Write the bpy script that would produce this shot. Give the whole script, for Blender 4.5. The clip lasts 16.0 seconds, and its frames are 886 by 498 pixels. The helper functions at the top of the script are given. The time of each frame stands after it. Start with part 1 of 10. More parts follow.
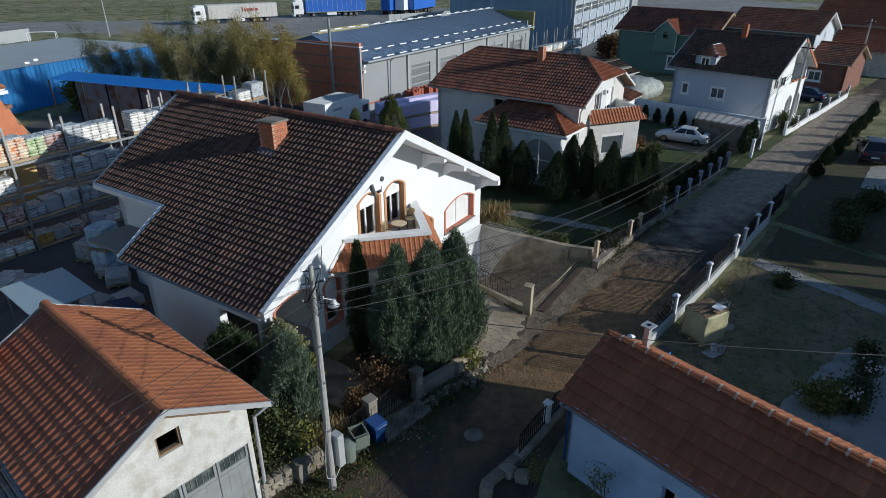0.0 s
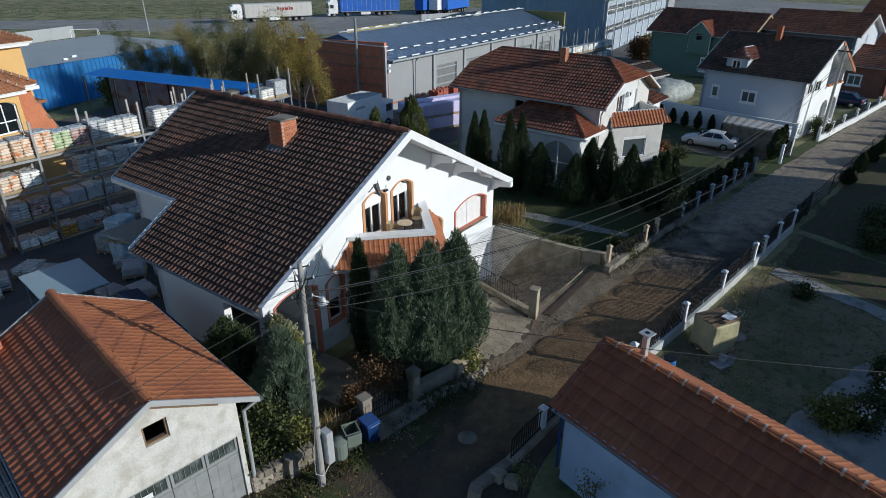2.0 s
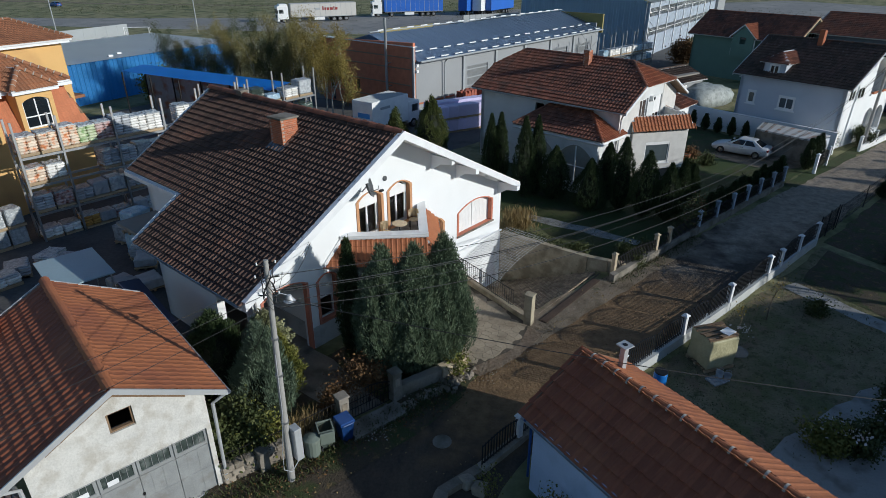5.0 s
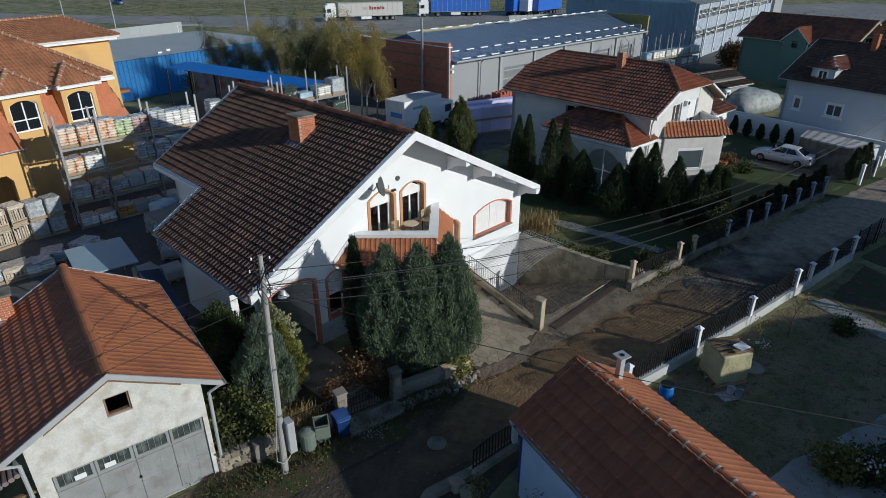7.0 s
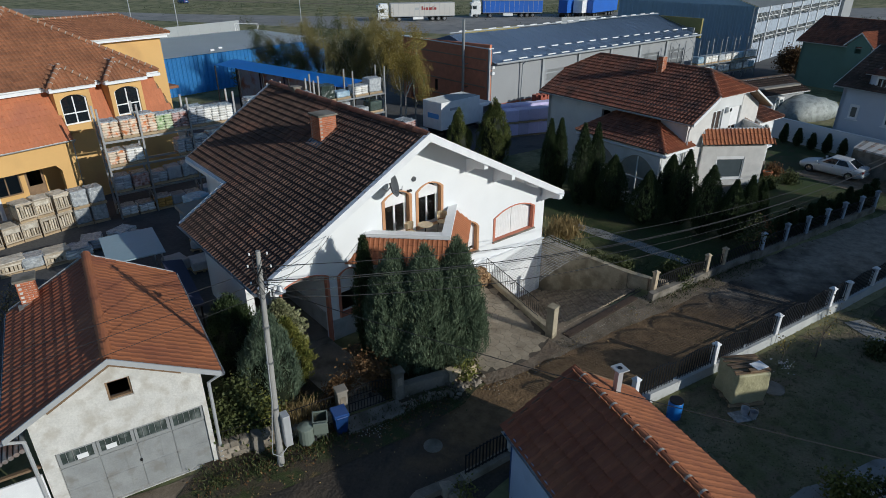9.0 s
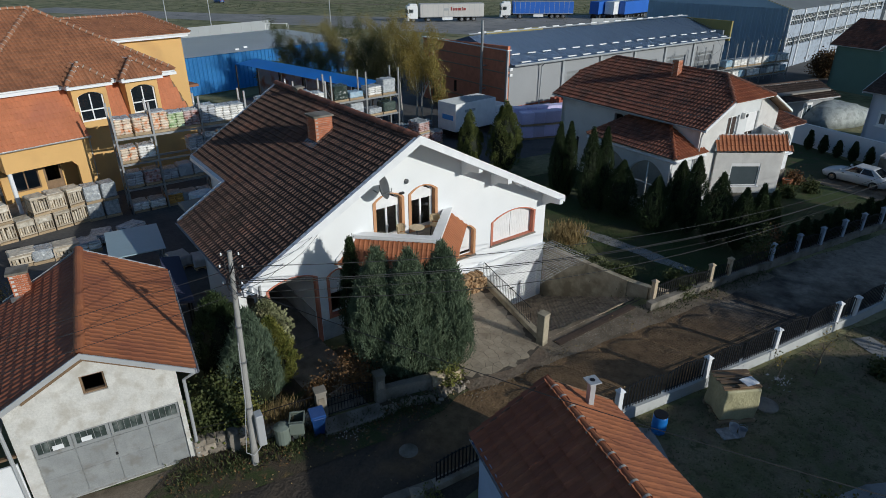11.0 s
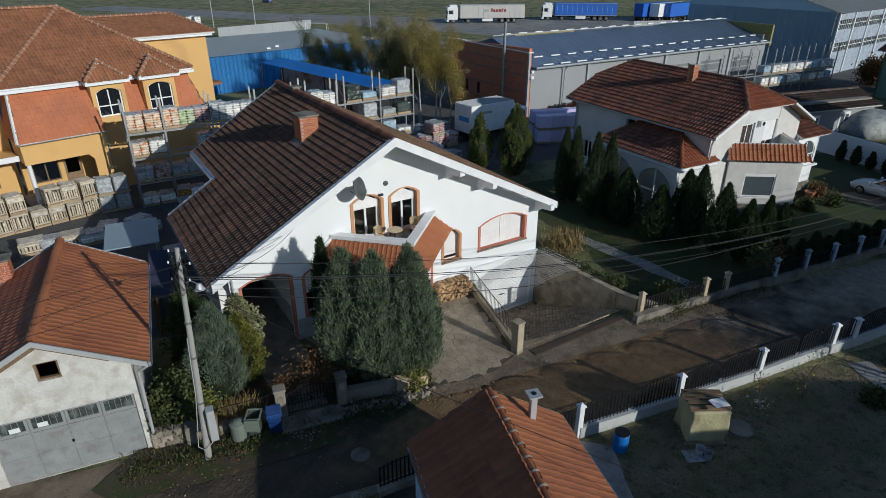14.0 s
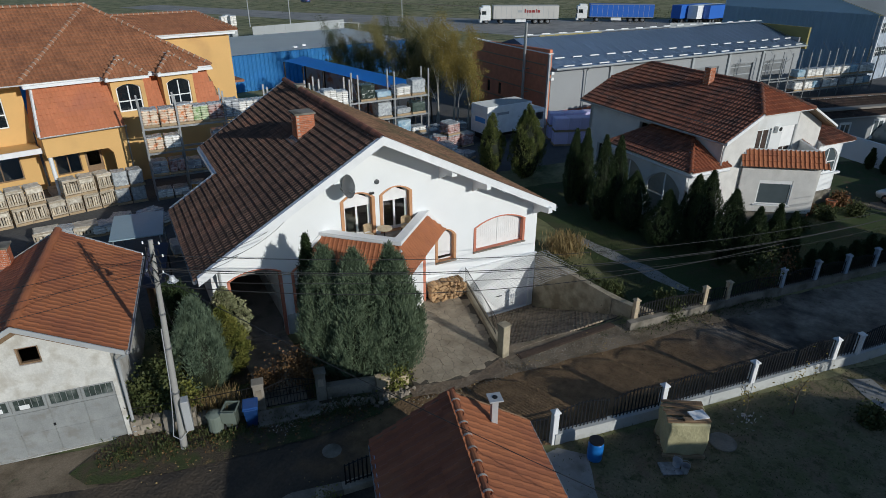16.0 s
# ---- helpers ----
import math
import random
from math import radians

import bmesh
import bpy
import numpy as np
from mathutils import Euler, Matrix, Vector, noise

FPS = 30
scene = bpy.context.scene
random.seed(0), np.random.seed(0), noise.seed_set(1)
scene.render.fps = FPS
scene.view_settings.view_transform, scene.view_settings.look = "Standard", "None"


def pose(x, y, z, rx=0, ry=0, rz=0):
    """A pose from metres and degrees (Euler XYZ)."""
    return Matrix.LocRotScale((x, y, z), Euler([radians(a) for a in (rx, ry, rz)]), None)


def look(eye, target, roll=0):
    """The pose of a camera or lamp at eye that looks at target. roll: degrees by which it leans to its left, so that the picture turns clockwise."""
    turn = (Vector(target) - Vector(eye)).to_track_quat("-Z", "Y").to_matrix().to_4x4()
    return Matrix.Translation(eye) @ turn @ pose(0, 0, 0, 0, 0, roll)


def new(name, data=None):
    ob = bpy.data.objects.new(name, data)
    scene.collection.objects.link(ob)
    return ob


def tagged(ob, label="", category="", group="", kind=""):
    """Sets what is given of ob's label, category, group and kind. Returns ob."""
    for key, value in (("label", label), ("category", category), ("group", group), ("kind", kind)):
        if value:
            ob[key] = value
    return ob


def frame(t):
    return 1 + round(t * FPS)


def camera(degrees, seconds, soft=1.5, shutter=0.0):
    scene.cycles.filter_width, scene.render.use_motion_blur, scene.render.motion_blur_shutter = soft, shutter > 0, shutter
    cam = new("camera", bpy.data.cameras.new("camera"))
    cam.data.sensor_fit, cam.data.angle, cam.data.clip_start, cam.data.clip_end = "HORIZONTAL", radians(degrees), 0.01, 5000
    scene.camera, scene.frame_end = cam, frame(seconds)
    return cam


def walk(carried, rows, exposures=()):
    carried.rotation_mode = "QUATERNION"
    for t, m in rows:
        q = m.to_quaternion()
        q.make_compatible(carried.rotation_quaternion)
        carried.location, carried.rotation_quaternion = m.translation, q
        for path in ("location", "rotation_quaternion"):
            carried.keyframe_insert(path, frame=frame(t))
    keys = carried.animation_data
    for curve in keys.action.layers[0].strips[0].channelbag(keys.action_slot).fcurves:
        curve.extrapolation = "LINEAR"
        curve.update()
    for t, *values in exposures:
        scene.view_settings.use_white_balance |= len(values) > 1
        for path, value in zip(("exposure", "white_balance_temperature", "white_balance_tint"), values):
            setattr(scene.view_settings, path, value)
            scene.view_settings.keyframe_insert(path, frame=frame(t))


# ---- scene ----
cam = camera(72.7, 16.0, soft=0.4)
METRES, EYE, TILT, LEAN, TURN = 11.5, 13.62, -26.0, 0.0, 0.0
ROWS = [
    (0.0, 0.0, 0.0, 0.0, 0.0, 0.0, -0.0),
    (0.5, 0.0193, 0.0014, 0.0006, 0.61, 0.01, -0.31),
    (1.0, 0.0419, 0.0037, 0.0013, 1.52, -0.0, -0.75),
    (1.5, 0.064, 0.0065, 0.0018, 2.28, -0.02, -1.14),
    (2.0, 0.0896, 0.0099, 0.0028, 2.98, -0.03, -1.48),
    (2.5, 0.1147, 0.0131, 0.0041, 3.56, -0.05, -1.76),
    (3.0, 0.1422, 0.0172, 0.0064, 4.24, -0.08, -2.12),
    (3.5, 0.1683, 0.0211, 0.0089, 4.92, -0.1, -2.45),
    (4.0, 0.1978, 0.0251, 0.0112, 5.66, -0.11, -2.79),
    (6.5, 0.336, 0.045, 0.024, 9.86, -0.36, -4.81),
    (7.0, 0.3645, 0.0506, 0.0282, 11.18, -0.48, -5.44),
    (7.5, 0.3909, 0.0565, 0.0319, 12.35, -0.59, -6.0),
    (8.0, 0.4199, 0.0641, 0.0366, 13.61, -0.72, -6.62),
    (8.5, 0.4477, 0.0725, 0.0415, 14.73, -0.84, -7.13),
    (9.0, 0.478, 0.0833, 0.0472, 15.83, -0.96, -7.65),
    (11.5, 0.6307, 0.1514, 0.0849, 19.4, -1.44, -9.29),
    (12.0, 0.6641, 0.1679, 0.0932, 20.13, -1.54, -9.62),
    (12.5, 0.6946, 0.183, 0.101, 20.82, -1.65, -9.94),
    (13.0, 0.7282, 0.1996, 0.1092, 21.55, -1.77, -10.27),
    (13.5, 0.7599, 0.2148, 0.1168, 22.25, -1.88, -10.59),
    (14.0, 0.7948, 0.2313, 0.1245, 22.93, -2.0, -10.9),
    (14.5, 0.8271, 0.2468, 0.1312, 23.57, -2.1, -11.18),
    (15.0, 0.8617, 0.2639, 0.1382, 24.3, -2.23, -11.5),
    (15.5, 0.8936, 0.2805, 0.1452, 25.14, -2.39, -11.87),
    (16.0, 0.9279, 0.3, 0.1534, 26.29, -2.62, -12.37),
]
walk(cam, [(t, pose(0, 0, EYE, TILT, LEAN, TURN) @ pose(METRES * x, METRES * y, METRES * z, 90 + pitch, roll, yaw)) for t, x, y, z, yaw, pitch, roll in ROWS],
     [(0.0, 0.25, 5900, 6), (4.0, 0.2, 5900, 6), (9.0, 0.02, 6000, 6), (16.0, -0.06, 6000, 6)])

# ---- sky and sun ----
SUN_AZ, SUN_EL = radians(-15.0), radians(18.5)      # where the sun stands: angle from +x, and height
SUN_DIR = Vector((math.cos(SUN_AZ) * math.cos(SUN_EL), math.sin(SUN_AZ) * math.cos(SUN_EL), math.sin(SUN_EL)))
world = bpy.data.worlds.new("sky")
scene.world = world
world.use_nodes = True
wn = world.node_tree.nodes
sky = wn.new("ShaderNodeTexSky")
sky.sky_type, sky.sun_disc = "NISHITA", False
sky.sun_elevation, sky.sun_rotation = SUN_EL, math.pi / 2 - SUN_AZ
sky.air_density, sky.dust_density, sky.ozone_density = 1.0, 0.3, 3.0
wn["Background"].inputs["Strength"].default_value = 0.077
world.node_tree.links.new(sky.outputs[0], wn["Background"].inputs["Color"])
sun = new("sun", bpy.data.lights.new("sun", "SUN"))
sun.data.energy, sun.data.angle, sun.data.color = 3.2, radians(0.53), (1.0, 0.93, 0.83)
sun.matrix_world = look(SUN_DIR * 100, (0, 0, 0))


# ---- materials ----
def mat(name, base, rough=0.8, metal=0.0, var=0.25, scale=1.2, fine=30.0, bump=0.25, depth=0.01, tint=None, tint_at=0.6,
        tint_scale=0.8, rand=0.0, spec=0.5):
    """A surface with broad and fine variation, stains of another tint and fine relief, in world metres."""
    m = bpy.data.materials.new(name)
    m.use_nodes = True
    nt, n, l = m.node_tree, m.node_tree.nodes, m.node_tree.links
    bsdf = n["Principled BSDF"]
    geo = n.new("ShaderNodeNewGeometry")
    big, small = n.new("ShaderNodeTexNoise"), n.new("ShaderNodeTexNoise")
    for t, s, d in ((big, scale, 5.0), (small, fine, 3.0)):
        t.inputs["Scale"].default_value, t.inputs["Detail"].default_value = s, d
        l.new(geo.outputs["Position"], t.inputs["Vector"])
    mix = n.new("ShaderNodeMix")
    mix.data_type = "RGBA"
    mix.inputs[6].default_value = (*[c * (1 - var) for c in base], 1)
    mix.inputs[7].default_value = (*[min(1, c * (1 + var)) for c in base], 1)
    fac = n.new("ShaderNodeMath")
    fac.operation = "MULTIPLY_ADD"
    l.new(big.outputs["Fac"], fac.inputs[0])
    fac.inputs[1].default_value = 1.3
    half = n.new("ShaderNodeMath")
    half.operation = "MULTIPLY_ADD"
    l.new(small.outputs["Fac"], half.inputs[0])
    half.inputs[1].default_value, half.inputs[2].default_value = 0.8, -0.55
    l.new(half.outputs[0], fac.inputs[2])
    fac.use_clamp = True
    l.new(fac.outputs[0], mix.inputs[0])
    col = mix.outputs[2]
    if tint:
        t3 = n.new("ShaderNodeTexNoise")
        t3.inputs["Scale"].default_value, t3.inputs["Detail"].default_value = tint_scale, 6.0
        l.new(geo.outputs["Position"], t3.inputs["Vector"])
        ramp = n.new("ShaderNodeValToRGB")
        ramp.color_ramp.elements[0].position, ramp.color_ramp.elements[1].position = tint_at - 0.09, tint_at + 0.09
        l.new(t3.outputs["Fac"], ramp.inputs["Fac"])
        mx = n.new("ShaderNodeMix")
        mx.data_type = "RGBA"
        l.new(ramp.outputs["Color"], mx.inputs[0])
        l.new(col, mx.inputs[6])
        mx.inputs[7].default_value = (*tint, 1)
        col = mx.outputs[2]
    if rand:
        info = n.new("ShaderNodeObjectInfo")
        add = n.new("ShaderNodeMath")
        add.operation = "ADD"
        l.new(info.outputs["Random"], add.inputs[0])
        l.new(geo.outputs["Random Per Island"], add.inputs[1])
        fr = n.new("ShaderNodeMath")
        fr.operation = "FRACT"
        l.new(add.outputs[0], fr.inputs[0])
        rng = n.new("ShaderNodeMapRange")
        rng.inputs["To Min"].default_value, rng.inputs["To Max"].default_value = 1 - rand, 1 + rand
        l.new(fr.outputs[0], rng.inputs["Value"])
        hsv = n.new("ShaderNodeHueSaturation")
        l.new(rng.outputs["Result"], hsv.inputs["Value"])
        l.new(col, hsv.inputs["Color"])
        col = hsv.outputs["Color"]
    l.new(col, bsdf.inputs["Base Color"])
    bsdf.inputs["Roughness"].default_value, bsdf.inputs["Metallic"].default_value = rough, metal
    bsdf.inputs["Specular IOR Level"].default_value = spec
    if bump:
        b = n.new("ShaderNodeBump")
        b.inputs["Strength"].default_value, b.inputs["Distance"].default_value = bump, depth
        l.new(small.outputs["Fac"], b.inputs["Height"])
        l.new(b.outputs["Normal"], bsdf.inputs["Normal"])
    return m


def plain(name, base, rough=0.5, metal=0.0, spec=0.5):
    return mat(name, base, rough, metal, var=0.12, scale=2.0, fine=60.0, bump=0.05, spec=spec)


def glass(name, tint=(0.75, 0.8, 0.8)):
    m = bpy.data.materials.new(name)
    m.use_nodes = True
    b = m.node_tree.nodes["Principled BSDF"]
    b.inputs["Base Color"].default_value = (*tint, 1)
    b.inputs["Transmission Weight"].default_value, b.inputs["Roughness"].default_value, b.inputs["IOR"].default_value = 1.0, 0.03, 1.45
    return m


def leafy(name, dark, light, rough=0.65):
    """Foliage: every leaf of its own shade."""
    m = bpy.data.materials.new(name)
    m.use_nodes = True
    n, l = m.node_tree.nodes, m.node_tree.links
    b = n["Principled BSDF"]
    geo = n.new("ShaderNodeNewGeometry")
    no = n.new("ShaderNodeTexNoise")
    no.inputs["Scale"].default_value, no.inputs["Detail"].default_value = 3.2, 4.0
    l.new(geo.outputs["Position"], no.inputs["Vector"])
    add = n.new("ShaderNodeMath")
    add.operation = "MULTIPLY_ADD"
    l.new(geo.outputs["Random Per Island"], add.inputs[0])
    add.inputs[1].default_value = 0.28
    sub = n.new("ShaderNodeMath")
    sub.operation = "MULTIPLY_ADD"
    l.new(no.outputs["Fac"], sub.inputs[0])
    sub.inputs[1].default_value, sub.inputs[2].default_value = 1.5, -0.5
    l.new(sub.outputs[0], add.inputs[2])
    add.use_clamp = True
    mx = n.new("ShaderNodeMix")
    mx.data_type = "RGBA"
    l.new(add.outputs[0], mx.inputs[0])
    mx.inputs[6].default_value, mx.inputs[7].default_value = (*dark, 1), (*light, 1)
    l.new(mx.outputs[2], b.inputs["Base Color"])
    b.inputs["Roughness"].default_value = rough
    b.inputs["Specular IOR Level"].default_value = 0.25
    return m


def worn_ground(name, base, patches, rough=0.9, grain=9.0, relief=0.5, depth=0.03, spec=0.4, spots=()):
    """Earth, turf or asphalt: base colour and a list of (colour, noise scale, threshold, softness, stretch) laid over it."""
    m = bpy.data.materials.new(name)
    m.use_nodes = True
    n, l = m.node_tree.nodes, m.node_tree.links
    b = n["Principled BSDF"]
    geo = n.new("ShaderNodeNewGeometry")
    fine = n.new("ShaderNodeTexNoise")
    fine.inputs["Scale"].default_value, fine.inputs["Detail"].default_value = grain, 8.0
    l.new(geo.outputs["Position"], fine.inputs["Vector"])
    mx = n.new("ShaderNodeMix")
    mx.data_type = "RGBA"
    l.new(fine.outputs["Fac"], mx.inputs[0])
    mx.inputs[6].default_value = (*[c * 0.55 for c in base], 1)
    mx.inputs[7].default_value = (*[c * 1.45 for c in base], 1)
    col = mx.outputs[2]
    for i, (tone, s, at, soft, stretch) in enumerate(patches):
        mp = n.new("ShaderNodeMapping")
        mp.inputs["Rotation"].default_value = (0, 0, radians(-50))
        mp.inputs["Location"].default_value = (i * 7.3, i * 3.1, 0)
        mp.inputs["Scale"].default_value = (1, stretch, 1)
        l.new(geo.outputs["Position"], mp.inputs["Vector"])
        t = n.new("ShaderNodeTexNoise")
        t.inputs["Scale"].default_value, t.inputs["Detail"].default_value = s, 7.0
        t.inputs["Roughness"].default_value = 0.62
        l.new(mp.outputs[0], t.inputs["Vector"])
        r = n.new("ShaderNodeMapRange")
        r.inputs["From Min"].default_value, r.inputs["From Max"].default_value = at - soft, at + soft
        l.new(t.outputs["Fac"], r.inputs["Value"])
        m2 = n.new("ShaderNodeMix")
        m2.data_type = "RGBA"
        l.new(r.outputs["Result"], m2.inputs[0])
        l.new(col, m2.inputs[6])
        tone_mix = n.new("ShaderNodeMix")
        tone_mix.data_type = "RGBA"
        l.new(fine.outputs["Fac"], tone_mix.inputs[0])
        tone_mix.inputs[6].default_value = (*[c * 0.6 for c in tone], 1)
        tone_mix.inputs[7].default_value = (*[c * 1.4 for c in tone], 1)
        l.new(tone_mix.outputs[2], m2.inputs[7])
        col = m2.outputs[2]
    for tone, (cx, cy), (rx, ry), turn in spots:
        # a tone laid as an oval on the ground with a frayed edge: sunlit road, pale dust
        mp = n.new("ShaderNodeMapping")
        mp.vector_type = "TEXTURE"
        mp.inputs["Location"].default_value, mp.inputs["Rotation"].default_value, mp.inputs["Scale"].default_value = (cx, cy, 0), (0, 0, radians(turn)), (rx, ry, 1)
        l.new(geo.outputs["Position"], mp.inputs["Vector"])
        ln = n.new("ShaderNodeVectorMath")
        ln.operation = "LENGTH"
        l.new(mp.outputs[0], ln.inputs[0])
        no = n.new("ShaderNodeTexNoise")
        no.inputs["Scale"].default_value, no.inputs["Detail"].default_value = 0.9, 6.0
        l.new(geo.outputs["Position"], no.inputs["Vector"])
        ad = n.new("ShaderNodeMath")
        ad.operation = "ADD"
        l.new(ln.outputs["Value"], ad.inputs[0])
        l.new(no.outputs["Fac"], ad.inputs[1])
        r = n.new("ShaderNodeMapRange")
        r.inputs["From Min"].default_value, r.inputs["From Max"].default_value = 1.65, 1.3
        l.new(ad.outputs[0], r.inputs["Value"])
        m2 = n.new("ShaderNodeMix")
        m2.data_type = "RGBA"
        l.new(r.outputs["Result"], m2.inputs[0])
        l.new(col, m2.inputs[6])
        tm = n.new("ShaderNodeMix")
        tm.data_type = "RGBA"
        mott = n.new("ShaderNodeTexNoise")
        mott.inputs["Scale"].default_value, mott.inputs["Detail"].default_value, mott.inputs["Roughness"].default_value = 2.2, 9.0, 0.7
        l.new(geo.outputs["Position"], mott.inputs["Vector"])
        mr = n.new("ShaderNodeMapRange")
        mr.inputs["From Min"].default_value, mr.inputs["From Max"].default_value = 0.34, 0.66
        l.new(mott.outputs["Fac"], mr.inputs["Value"])
        l.new(mr.outputs["Result"], tm.inputs[0])
        tm.inputs[6].default_value, tm.inputs[7].default_value = (*[c * 0.62 for c in tone], 1), (*[c * 1.22 for c in tone], 1)
        l.new(tm.outputs[2], m2.inputs[7])
        col = m2.outputs[2]
    l.new(col, b.inputs["Base Color"])
    b.inputs["Roughness"].default_value, b.inputs["Specular IOR Level"].default_value = rough, spec
    bp = n.new("ShaderNodeBump")
    bp.inputs["Strength"].default_value, bp.inputs["Distance"].default_value = relief, depth
    l.new(fine.outputs["Fac"], bp.inputs["Height"])
    l.new(bp.outputs["Normal"], b.inputs["Normal"])
    return m


